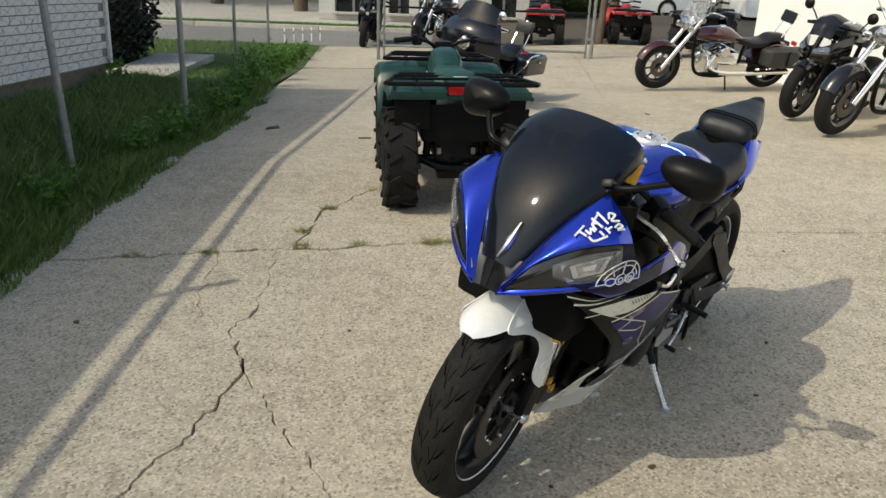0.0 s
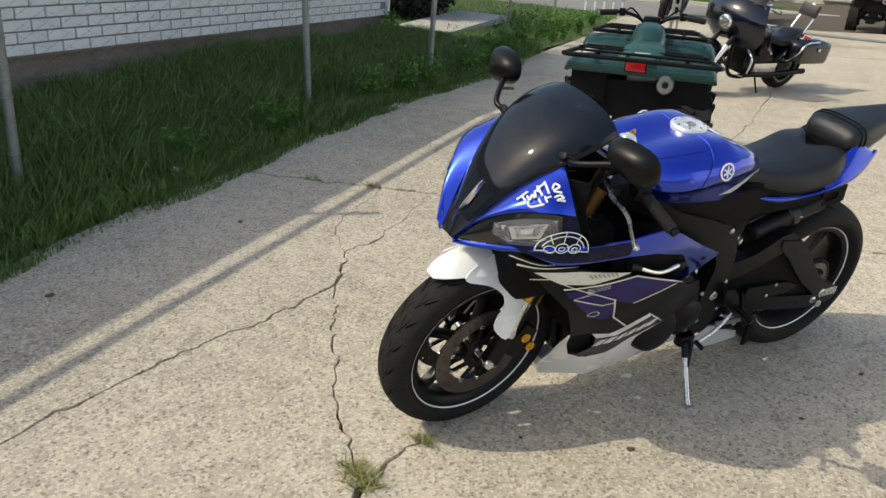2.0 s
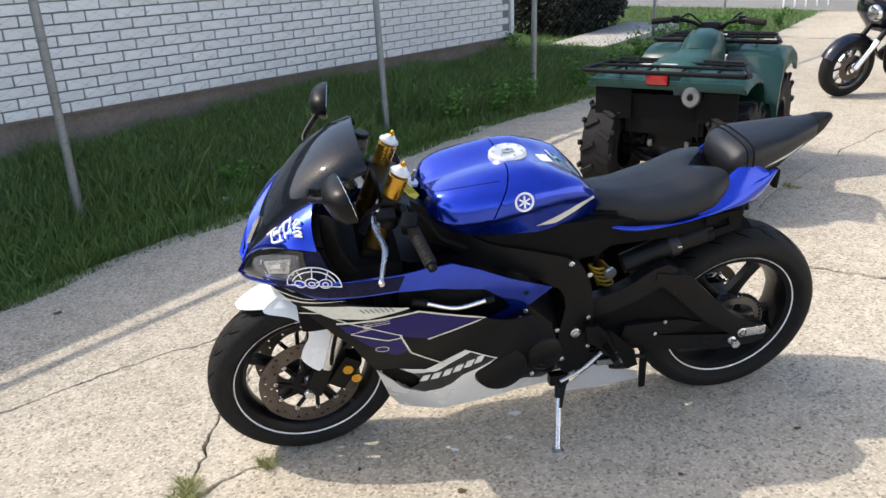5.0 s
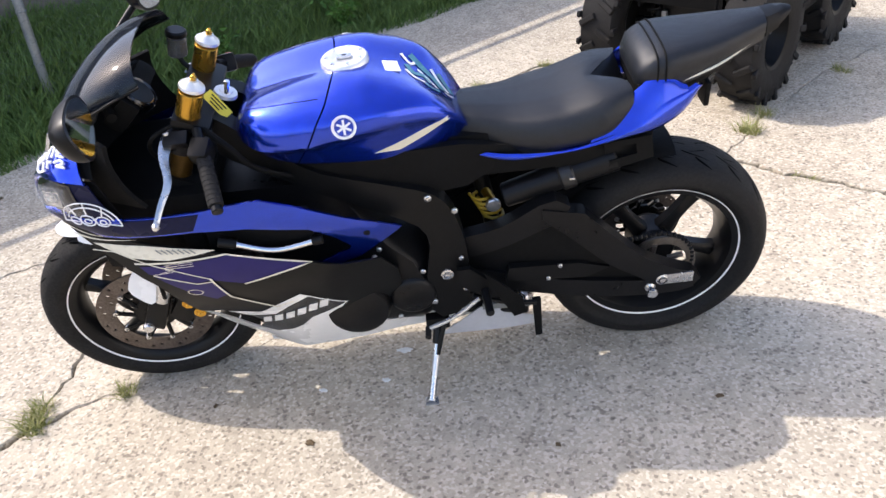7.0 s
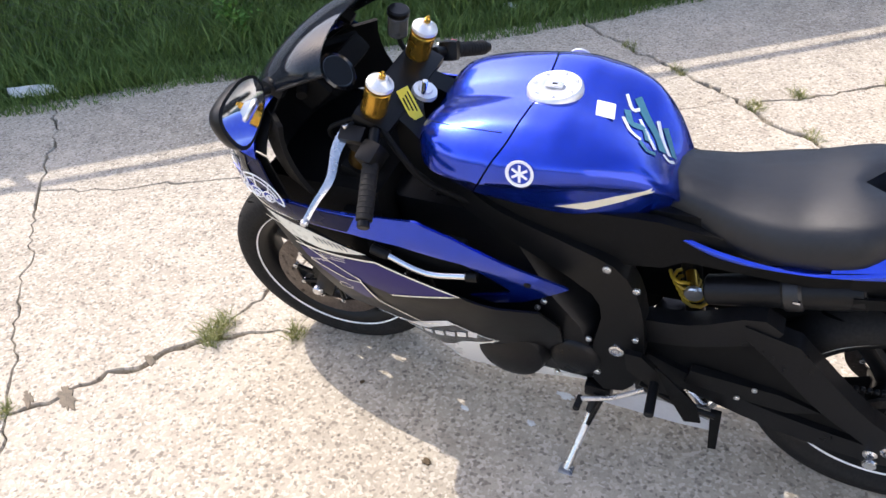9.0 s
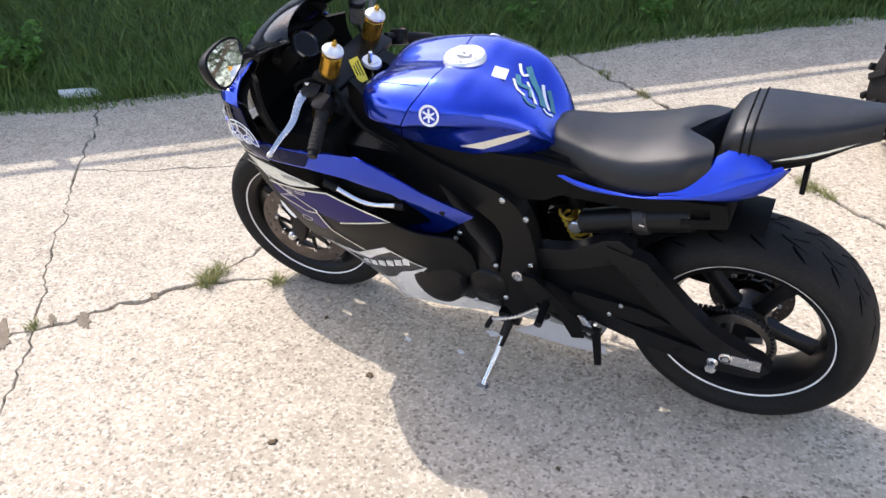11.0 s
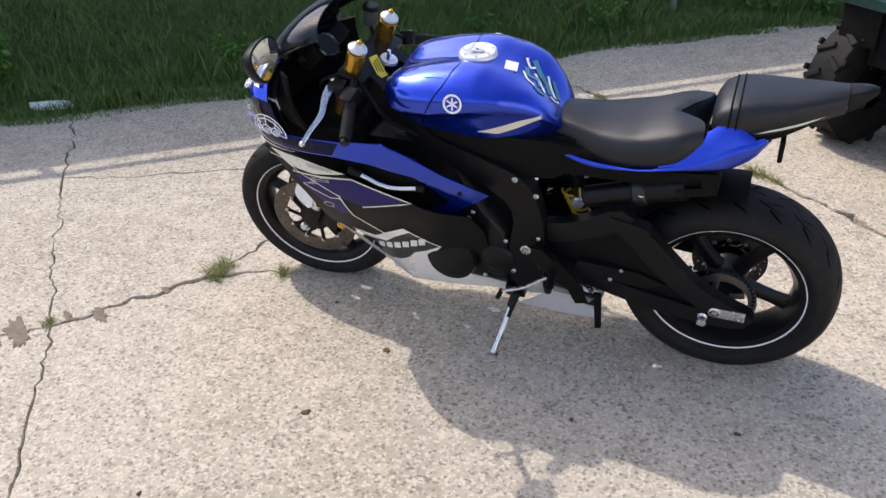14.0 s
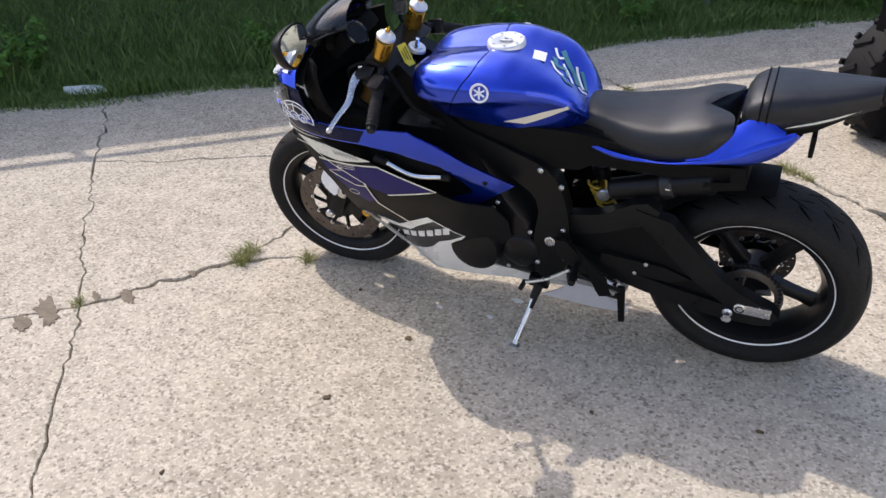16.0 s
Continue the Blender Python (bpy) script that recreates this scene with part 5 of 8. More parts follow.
for s in (-1, 1):
    side_panel = part("side_fairing", panel(SIDE_PANEL, fair, 0.006, 0, s, 0.035), BLACK_SATIN, bike, "black lower side fairing")
    part("purple_field", panel([(1.262, 0.622), (1.16, 0.632), (1.05, 0.650), (0.870, 0.596), (1.03, 0.557), (1.10, 0.578), (1.14, 0.570), (1.245, 0.600)], fair, 0.001, 0.0012, s, 0.03), NAVY, side_panel, "dark violet painted field")
    part("purple_field", panel([(1.235, 0.592), (1.14, 0.566), (1.10, 0.572), (1.077, 0.520), (1.115, 0.500), (1.165, 0.530)], fair, 0.001, 0.0012, s, 0.03), NAVY, side_panel, "dark violet painted field")
    for line, w in (([(1.27, 0.632), (1.16, 0.640), (1.05, 0.655), (0.866, 0.597), (1.03, 0.556)], 0.0048), ([(1.105, 0.585), (1.077, 0.508), (0.985, 0.434), (0.942, 0.450)], 0.0052), ([(1.235, 0.598), (1.14, 0.568), (1.10, 0.574)], 0.0035), ([(1.364, 0.662), (1.309, 0.664), (1.236, 0.633), (1.166, 0.608), (1.099, 0.582)], 0.003)):
        part("piping", strip(line, w, fair, 0.003, s, sharp=True), CREAM, side_panel, "pale painted line", smooth=False)
    part("cream_stripe", panel([(1.355, 0.682), (1.23, 0.686), (1.070, 0.668), (1.115, 0.657), (1.185, 0.643), (1.28, 0.648)], fair, 0.001, 0.0012, s, 0.03), CREAM, side_panel, "cream stripe with small grey ticks")
    for k in range(7):
        x = 1.115 + 0.013 * k
        part("tick", strip([(x, 0.664), (x + 0.012, 0.676)], 0.004, fair, 0.0035, s, 2), GALV, side_panel, smooth=False)
    part("slash", strip([(1.40, 0.702), (1.33, 0.696), (1.24, 0.704)], 0.006, fair, 0.003, s, 12, taper=0.1), CREAM, side_panel, smooth=False)
    part("slash", strip([(1.42, 0.726), (1.34, 0.706), (1.27, 0.716)], 0.004, fair, 0.003, s, 12, taper=0.1), CREAM, side_panel, smooth=False)
    loop = [(1.155 + 0.018 * math.cos(a), 0.535 + 0.010 * math.sin(a)) for a in np.linspace(0, math.tau, 14)]
    part("loop_mark", strip(loop, 0.0022, fair, 0.003, s, 24), CREAM, side_panel, smooth=False)
    for k in range(3):
        zz = 0.60 + 0.006 * k
        part("flash_mark", strip([(1.235 - 0.02 * k, zz), (1.18, zz + 0.012), (1.20, zz + 0.018), (1.13, zz + 0.028)], 0.0015, fair, 0.0035, s, 14), SILVER, side_panel, "grey lightning-like mark", smooth=False)
    part("band", panel([(1.112, 0.434), (1.081, 0.401), (1.014, 0.408), (0.968, 0.445), (0.918, 0.473), (0.818, 0.399), (0.871, 0.364), (0.919, 0.341), (0.952, 0.301), (0.989, 0.280), (1.032, 0.259), (1.073, 0.282), (1.055, 0.306), (1.040, 0.330), (1.067, 0.384)], fair, 0.005, 0.0, s, 0.03), BLACK_GLOSS, bike, "black band across the belly panel")
    part("belly_liner", panel([(1.176, 0.430), (1.143, 0.357), (1.095, 0.276), (1.030, 0.258), (1.040, 0.330), (1.067, 0.386), (1.112, 0.436)], fair, 0.004, -0.022, s, 0.03), BLACK_MATT, bike, "black liner behind the opening of the belly panel")
    part("band_edge", panel([(1.109, 0.431), (1.034, 0.410), (0.983, 0.443), (0.919, 0.477), (0.905, 0.460), (0.962, 0.425), (1.002, 0.389), (1.068, 0.390)], fair, 0.001, 0.0022, s, 0.03), WHITE, bike, "white upper edge of the band", smooth=False)
    part("band_edge", strip([(0.912, 0.470), (0.818, 0.400), (0.871, 0.365)], 0.004, fair, 0.003, s, sharp=True), WHITE, bike, smooth=False)
    for x, z in ((1.033, 0.352), (1.001, 0.362), (0.968, 0.374), (0.936, 0.386), (0.904, 0.401), (0.874, 0.414)):
        bar = [(x + 0.016, z - 0.021), (x - 0.007, z - 0.015), (x - 0.016, z + 0.021), (x + 0.007, z + 0.015)]
        part("mark_bar", panel(bar, fair, 0.0008, 0.0018, s, 0.02), WHITE, bike, "plain white block in the band", smooth=False)
    part("belly_pan", panel(BELLY, fair, 0.006, -0.002, s, 0.035), WHITE, bike, "scuffed white belly pan")
    part("upper_cowl", panel(WING, wing_skin, 0.006, 0.004, s, 0.035), BLUE, bike, "blue upper side cowl")
    # thin sheet that paints the dark reflection on the blue cowl's front
    part("cowl_top", panel([(1.43, 0.764), (1.34, 0.769), (1.22, 0.766), (1.08, 0.766), (1.10, 0.730), (1.20, 0.722), (1.31, 0.722), (1.40, 0.747)], wing_skin, 0.002, 0.0062, s, 0.035), COWL_DARK, bike, "dark reflection painted on the upper face of the blue cowl")
    bolt(bike, (0.735, s * (wing_skin(0.735, 0.620) + 0.004), 0.620), 0.008, 0.003, BLACK_SATIN, s)
    part("slot_back", block((0.24, 0.012, 0.11), (0.975, s * 0.190, 0.665), 0.004), BLACK_MATT, bike)
    pipe = part("coolant_pipe", tube([(1.035, s * 0.224, 0.664), (0.945, s * 0.222, 0.630), (0.850, s * 0.206, 0.632)], 0.0085, 10, 12), CHROME, bike, "bright metal pipe in the fairing slot")
    part("pipe_end", cylinder((1.065, s * 0.224, 0.674), (1.025, s * 0.224, 0.661), 0.012, 12), BLACK_SATIN, pipe)
    part("pipe_end", cylinder((0.860, s * 0.207, 0.631), (0.835, s * 0.204, 0.633), 0.012, 12), BLACK_SATIN, pipe)
rows = []
for x, w, z0, z1 in ((1.085, 0.045, 0.130, 0.17), (1.0, 0.070, 0.132, 0.18), (0.70, 0.075, 0.150, 0.19), (0.36, 0.05, 0.160, 0.19)):
    rows.append([(x, w, z1), (x, w * 0.85, z0 + 0.01), (x, 0, z0), (x, -w * 0.85, z0 + 0.01), (x, -w, z1)])
part("belly_bottom", loft(rows), WHITE, bike)
part("fairing_inner", block((0.30, 0.30, 0.20), (1.22, 0, 0.66), 0.03), BLACK_MATT, bike)

# nose, headlights and screen
for s in (-1, 1):
    low = [(1.516, s * 0.036, 0.700), (1.485, s * 0.105, 0.722), (1.42, s * 0.182, 0.745), (1.34, s * 0.236, 0.762), (1.25, s * 0.262, 0.768)]
    lip = [(1.514, s * 0.042, 0.716), (1.484, s * 0.108, 0.740), (1.424, s * 0.184, 0.764), (1.345, s * 0.238, 0.780), (1.25, s * 0.264, 0.786)]
    part("nose_lip", ruled(low, lip, 20, 4, (0.004, s * 0.004, 0), 0.004), BLUE, bike, "blue lower edge of the nose")
    brow = [(1.508, s * 0.046, 0.740), (1.478, s * 0.100, 0.798), (1.425, s * 0.171, 0.854), (1.362, s * 0.234, 0.878), (1.335, s * 0.244, 0.872)]
    foot = [(1.512, s * 0.043, 0.718), (1.484, s * 0.108, 0.742), (1.424, s * 0.184, 0.766), (1.345, s * 0.238, 0.782), (1.318, s * 0.246, 0.792)]
    lamp = part("headlight", ruled(brow, foot, 20, 8, (0.005, s * 0.005, 0), 0.004), BLACK_GLOSS, bike, "dark slanted headlight")
    top_line, foot_line = curve(brow, 60), curve(foot, 60)
    glow = np.array((0.011, s * 0.011, 0.002))

    def lamp_point(u, v, out):
        k = int(round(u * 60))
        return top_line[k] * (1 - v) + foot_line[k] * v + glow * (4 * v * (1 - v)) ** 0.7 * 0.5 + np.array((0.7, s * 0.7, 0.1)) * out

    lens_top = [lamp_point(u, 0.10 + 0.10 * (0.97 - u), 0.007) for u in np.linspace(0.42, 0.97, 9)]
    lens_low = [lamp_point(u, 0.50 + 0.42 * min(1, (u - 0.40) / 0.18) - 0.30 * max(0, (u - 0.80) / 0.17), 0.007) for u in np.linspace(0.42, 0.97, 9)]
    part("lens", ruled(lens_top, lens_low, 16, 6, (0.004, s * 0.004, 0), 0.002), LAMP_GLASS, lamp, "clear lens over a faceted reflector")
    cup = ((0.49, 0.30), (0.95, 0.14), (0.53, 0.84), (0.84, 0.78))
    for k, (scale, mat) in enumerate(((1.0, SILVER), (0.84, BLACK_GLOSS), (0.72, SILVER), (0.50, LENS), (0.22, WHITE_METAL))):
        q = [lamp_point(0.70 + (u - 0.70) * scale, 0.50 + (v - 0.50) * scale, 0.0008 + 0.0010 * k) for u, v in cup]
        part("reflector", ruled(q[:2], q[2:], 6, 4, (0, 0, 0), 0.0008), mat, lamp)
    edge = [(1.513, s * 0.034, 0.712), (1.468, s * 0.064, 0.790), (1.408, s * 0.101, 0.872), (1.350, s * 0.126, 0.928), (1.292, s * 0.147, 0.970)]
    brow2 = [(1.512, s * 0.044, 0.722), (1.480, s * 0.100, 0.801), (1.427, s * 0.171, 0.857), (1.365, s * 0.235, 0.882), (1.300, s * 0.252, 0.874)]
    shell = part("nose_shell", ruled(edge, brow2, 24, 10, (0.010, s * 0.014, 0.008), 0.005), BLUE, bike, "blue nose fairing with white hand-drawn marks")
    part("nose_liner", ruled([(p[0] - 0.016, p[1] * 0.93, p[2] - 0.006) for p in edge], [(p[0] - 0.016, p[1] * 0.93, p[2]) for p in brow2], 24, 6, (0.006, s * 0.008, 0), 0.003), BLACK_MATT, bike)
    part("nose_side", ruled([(1.345, s * 0.240, 0.876), (1.295, s * 0.252, 0.872)], [(1.335, s * 0.240, 0.782), (1.262, s * 0.262, 0.774)], 10, 6, (0, s * 0.004, 0), 0.004), COWL_DARK, bike, "dark side of the nose behind the headlight")
    part("nose_liner", ruled([(1.34, s * 0.226, 0.876), (1.285, s * 0.238, 0.868)], [(1.33, s * 0.226, 0.780), (1.255, s * 0.244, 0.768)], 8, 4, (0, 0, 0), 0.003), BLACK_MATT, bike)
    part("air_duct", ruled([(1.514, s * 0.036, 0.703), (1.490, s * 0.052, 0.752), (1.466, s * 0.064, 0.790)], [(1.506, s * 0.001, 0.700), (1.492, s * 0.001, 0.745), (1.480, s * 0.001, 0.785)], 8, 4, (-0.004, 0, 0), 0.004), BLACK_GLOSS, bike, "black centre of the nose")
part("nose_flash", ruled([(1.484, 0.006, 0.782), (1.470, 0.024, 0.816), (1.440, 0.028, 0.872)], [(1.484, 0.000, 0.784), (1.469, 0.004, 0.821), (1.441, 0.022, 0.873)], 10, 3, (0.008, 0.002, 0.004), 0.002), SILVER, bike, "silver pointed sticker on the nose")
# smoked screen: arched ribs from the nose up and back over the dials
SCREEN = ((1.487, 0.770, 0.052, 1.472, 0.762), (1.455, 0.838, 0.076, 1.440, 0.820), (1.420, 0.905, 0.100, 1.405, 0.872), (1.360, 0.982, 0.130, 1.352, 0.925),
          (1.300, 1.035, 0.154, 1.298, 0.965), (1.245, 1.068, 0.166, 1.240, 1.000), (1.200, 1.085, 0.170, 1.190, 1.022), (1.165, 1.095, 0.160, 1.148, 1.036))
middle = curve([(r[0], 0, r[1]) for r in SCREEN], 20)
rim_line = curve([(r[3], r[2], r[4]) for r in SCREEN], 20)
rows = []
for c, e in zip(middle, rim_line):
    row = []
    for a in np.linspace(-1, 1, 21):
        k = (1 - math.cos(a * math.pi / 2)) ** 1.15
        row.append((c[0] + (e[0] - c[0]) * k, e[1] * math.sin(a * math.pi / 2), c[2] + (e[2] - c[2]) * k))
    rows.append(row)
bm = bmesh.new()
grid_faces(bm, rows)
bmesh.ops.recalc_face_normals(bm, faces=bm.faces)
bmesh.ops.solidify(bm, geom=bm.faces[:], thickness=0.003)
screen = part("windscreen", bm, SMOKE, bike, "dark smoked windscreen")
for s in (-1, 1):
    part("screen_bolt", lathe([(0.0, 0.004), (0.006, 0.003), (0.007, 0.0), (0.0, 0.0)], 10, centre=(1.300, s * 0.150, 0.972)), BLACK_GLOSS, screen)
part("screen_trim", tube([rows[0][-1 - 0]] + [r[-1] for r in rows[2::3]], 0.003, 6), BLACK_SATIN, screen)
part("screen_trim", tube([rows[0][0]] + [r[0] for r in rows[2::3]], 0.003, 6), BLACK_SATIN, screen)

# tail of the belly pan, exhaust can and heel bracket
for s in (-1, 1):
    part("belly_pan", panel([(0.600, 0.146), (0.545, 0.185), (0.480, 0.238), (0.430, 0.226), (0.375, 0.196), (0.325, 0.182), (0.318, 0.152), (0.42, 0.143)], lambda x, z: 0.098, 0.004, 0.0, s, 0.04), SILVER_PAINT, bike, "silver rear end of the belly pan")
    part("heel_bracket", panel([(0.345, 0.300), (0.322, 0.300), (0.318, 0.160), (0.336, 0.156)], lambda x, z: 0.150, 0.010, 0.0, s, 0.05), BLACK_MATT, bike)
    part("link_rod", tube([(0.500, s * 0.150, 0.340), (0.420, s * 0.156, 0.310), (0.335, s * 0.152, 0.290)], 0.007, 8, 8), BLACK_SATIN, bike)
    part("linkage_plate", panel([(0.475, 0.270), (0.345, 0.262), (0.345, 0.245), (0.475, 0.250)], lambda x, z: 0.120, 0.006, 0, s, 0.05), GALV, bike)
part("exhaust_can", cylinder((0.470, 0.055, 0.215), (0.345, 0.075, 0.225), 0.036, 24), BLACK_METAL, bike, "short dark exhaust can")

# forks, yokes, bars
FTOP = Vector((1.055, 0, 0.985))


def along(s, y):
    """Point on a fork leg: 0 at its cap, 1 at the axle."""
    return FTOP.lerp(Vector((1.352, 0, 0.30)), s) + Vector((0, y, 0))


for s in (-1, 1):
    y = s * 0.106
    leg = part("fork_leg", cylinder(along(0.10, y), along(0.62, y), 0.0275, 24, 0.08), FORK_DARK, bike, "dark fork leg")
    part("fork_sleeve", cylinder(along(0.60, y), along(0.71, y), 0.0300, 24, 0.08), GOLD, leg, "gold lower end of the fork tube")
    part("slider", cylinder(along(0.71, y), along(0.88, y), 0.0225, 20, 0.05), SILVER, leg, "bright fork slider")
    part("fork_sleeve", cylinder(along(0.012, y), along(0.10, y), 0.0272, 24, 0.05), GOLD, leg, "gold top of the fork tube")
    part("fork_cap", lathe([(0.0, 0.020), (0.012, 0.019), (0.019, 0.011), (0.027, 0.006), (0.0285, 0.0), (0.026, -0.003), (0.0, -0.003)], 28, axis="z"), WHITE_METAL, leg, "pale alloy fork cap", m=Matrix.Translation(along(0, y)) @ pose(0, 0, 0, 0, -24.5, 0))
    part("adjuster", lathe([(0.0, 0.034), (0.003, 0.034), (0.005, 0.029), (0.0075, 0.027), (0.0075, 0.016), (0.0, 0.016)], 6, axis="z"), GOLD, leg, "brass hex adjuster", m=Matrix.Translation(along(0, y)) @ pose(0, 0, 0, 0, -24.5, 0))
    part("axle_carrier", block((0.055, 0.032, 0.13), (0, 0, 0), 0.012, m=Matrix.Translation(along(0.93, y) + Vector((0.006, 0, 0))) @ pose(0, 0, 0, 0, -24.5, 0)), BLACK_SATIN, leg)
    part("axle_nut", lathe([(0.0, s * 0.012), (0.012, s * 0.012), (0.015, s * 0.008), (0.016, 0), (0.0, 0)], 18, centre=(1.375, s * 0.122, 0.30)), SILVER, leg)
    cal = part("brake_caliper", block((0.060, 0.050, 0.115), (0, 0, 0), 0.014, m=pose(1.262, s * 0.085, 0.345, 0, -35, 0)), BLACK_SATIN, bike, "black front brake caliper with gold pistons")
    for k in (0, 1):
        part("piston_cap", lathe([(0.0, s * 0.004), (0.006, s * 0.004), (0.008, s * 0.006), (0.0155, s * 0.006), (0.017, 0), (0.0, 0)], 20, centre=(1.252 - 0.022 * k, s * 0.111, 0.362 - 0.036 * k)), GOLD, cal, "gold caliper piston cap")
    part("brake_hose", tube([(1.30, s * 0.095, 0.40), (1.28, s * 0.115, 0.50), (1.24, s * 0.12, 0.62), (1.18, s * 0.10, 0.75)], 0.006, 8, 14), BLACK_MATT, bike)
part("front_axle", cylinder((1.375, -0.12, 0.30), (1.375, 0.12, 0.30), 0.012, 14), SILVER, bike)
for q, w in ((0.115, 0.026), (0.33, 0.034)):
    bm = block((0.085, 0.285, w), (0, 0, 0), 0.012, m=Matrix.Translation(along(q, 0) - Vector((0.012, 0, 0))) @ pose(0, 0, 0, 0, -24.5, 0))
    part("yoke", bm, BLACK_SATIN, bike, "black triple clamp")
part("head_nut", lathe([(0.0, 0.012), (0.014, 0.012), (0.016, 0.009), (0.026, 0.008), (0.028, 0.0), (0.0, 0.0)], 24, axis="z", centre=(0, 0, 0)), WHITE_METAL, bike, "bright steering head nut", m=Matrix.Translation((1.020, 0, 0.918)) @ pose(0, 0, 0, 0, -24.5, 0))
hang = Vector((-0.60, 0.42, -0.68)).normalized()
face = (Vector((-0.5, 0.7, 0.5)) - hang * hang.dot(Vector((-0.5, 0.7, 0.5)))).normalized()
TAG_AT = Matrix.Translation((1.030, 0.050, 0.906)) @ Matrix((hang, face.cross(hang), face)).transposed().to_4x4()
tag = part("price_tag", block((0.070, 0.026, 0.002), (0, 0, 0), 0.0008, m=TAG_AT), TAG, bike, "yellow paper tag on the key")
for k in range(3):
    part("tag_mark", block((0.045 - 0.008 * k, 0.003, 0.0004), (0, 0, 0), 0.0, m=TAG_AT @ pose(-0.002, 0.007 - 0.007 * k, 0.0013)), BLACK_SATIN, tag, smooth=False)
part("ignition_key", cylinder((1.012, 0.018, 0.930), (1.002, 0.020, 0.962), 0.006, 10), SILVER, bike)
for s in (-1, 1):
    a, b = Vector((1.062, s * 0.118, 0.905)), Vector((1.014, s * 0.300, 0.814))
    clip = part("clip_on_bar", cylinder(a, a.lerp(b, 0.5), 0.011, 16), BLACK_SATIN, bike, "black clip-on handlebar")
    part("bar_clamp", cylinder(along(0.135, s * 0.106), along(0.19, s * 0.106), 0.036, 20), BLACK_SATIN, clip)
    grip = part("grip", cylinder(a.lerp(b, 0.36), a.lerp(b, 0.93), 0.0165, 20, 0.1), RUBBER, clip, "ribbed rubber grip")
    for k in range(9):
        c = a.lerp(b, 0.42 + 0.055 * k)
        d = (b - a).normalized()
        part("rib", cylinder(c, c + d * 0.0035, 0.0174, 18), RUBBER, grip)
    part("bar_end", cylinder(a.lerp(b, 0.93), b, 0.0125, 16), BLACK_METAL, clip)
    part("switchgear", block((0.045, 0.048, 0.045), (0, 0, 0), 0.012, m=Matrix.Translation(a.lerp(b, 0.27)) @ pose(0, 0, 0, -26 * s, 0, -14 * s)), BLACK_SATIN, clip)
    perch = part("lever_perch", block((0.055, 0.035, 0.024), (0, 0, 0), 0.007, m=Matrix.Translation((1.108, s * 0.130, 0.892)) @ pose(0, 0, 0, -26 * s, 0, 0)), BLACK_METAL, clip)
    part("lever", ruled([(1.142, s * 0.120, 0.898), (1.146, s * 0.160, 0.878), (1.130, s * 0.222, 0.852), (1.142, s * 0.270, 0.826), (1.152, s * 0.306, 0.803)], [(1.118, s * 0.126, 0.886), (1.126, s * 0.164, 0.866), (1.116, s * 0.219, 0.843), (1.131, s * 0.267, 0.819), (1.142, s * 0.302, 0.797)], 24, 3, (0, 0, 0.002), 0.008), SILVER, perch, "bare alloy lever")
    part("lever_ball", lathe([(0.0, -0.009), (0.006, -0.007), (0.009, 0.0), (0.006, 0.007), (0.0, 0.009)], 14, centre=(1.147, s * 0.306, 0.799)), SILVER, perch)
    part("lever_screw", cylinder((1.124, s * 0.124, 0.892), (1.128, s * 0.122, 0.910), 0.008, 10), SILVER, perch)
# front brake reservoir, red button, dials
res = part("fluid_reservoir", cylinder((1.142, -0.138, 0.945), (1.132, -0.138, 0.992), 0.023, 22, 0.1), SMOKY, bike, "smoky brake fluid reservoir")
part("lid", cylinder((1.132, -0.138, 0.992), (1.128, -0.138, 1.008), 0.025, 22, 0.15), BLACK_SATIN, res)
part("stalk", tube([(1.10, -0.125, 0.90), (1.13, -0.13, 0.92), (1.142, -0.138, 0.945)], 0.006, 8, 8), BLACK_SATIN, res)
part("kill_switch", block((0.016, 0.016, 0.012), (1.045, -0.182, 0.892), 0.004), RED, bike, "red switch")
dash = part("dashboard", block((0.05, 0.19, 0.085), (0, 0, 0), 0.018, m=pose(1.232, 0, 0.925, 0, -48, 0)), BLACK_MATT, bike, "black dashboard with a round dial")
part("dial", lathe([(0.0, 0.020), (0.036, 0.020), (0.040, 0.024), (0.044, 0.020), (0.044, -0.005), (0.0, -0.005)], 32, axis="z"), BLACK_GLOSS, dash, "round rev counter", m=pose(1.208, 0.040, 0.942, 0, -48, 0))
part("dial_face", lathe([(0.0, 0.0212), (0.034, 0.0212), (0.034, 0.0205), (0.0, 0.0205)], 28, axis="z"), BLACK_SATIN, dash, m=pose(1.208, 0.040, 0.942, 0, -48, 0))
part("screen_stay", tube([(1.24, -0.12, 0.94), (1.29, 0, 0.96), (1.24, 0.12, 0.94)], 0.012, 8, 14), BLACK_MATT, bike)
part("inner_cowl", ruled([(1.24, -0.19, 0.93), (1.33, -0.10, 0.93), (1.36, 0.0, 0.93), (1.33, 0.10, 0.93), (1.24, 0.19, 0.93)], [(1.20, -0.20, 0.77), (1.33, -0.12, 0.76), (1.38, 0, 0.76), (1.33, 0.12, 0.76), (1.20, 0.20, 0.77)], 20, 5, (0.02, 0, 0), 0.01), BLACK_MATT, bike, "black inner fairing")
part("cable", tube([(1.10, 0.10, 0.92), (1.16, 0.13, 0.90), (1.18, 0.08, 0.82), (1.10, 0.05, 0.78)], 0.005, 8, 16), BLACK_MATT, bike)
part("cable", tube([(1.05, 0.11, 0.90), (1.00, 0.135, 0.86), (0.96, 0.13, 0.80), (0.88, 0.10, 0.74)], 0.007, 8, 16), BLACK_MATT, bike)

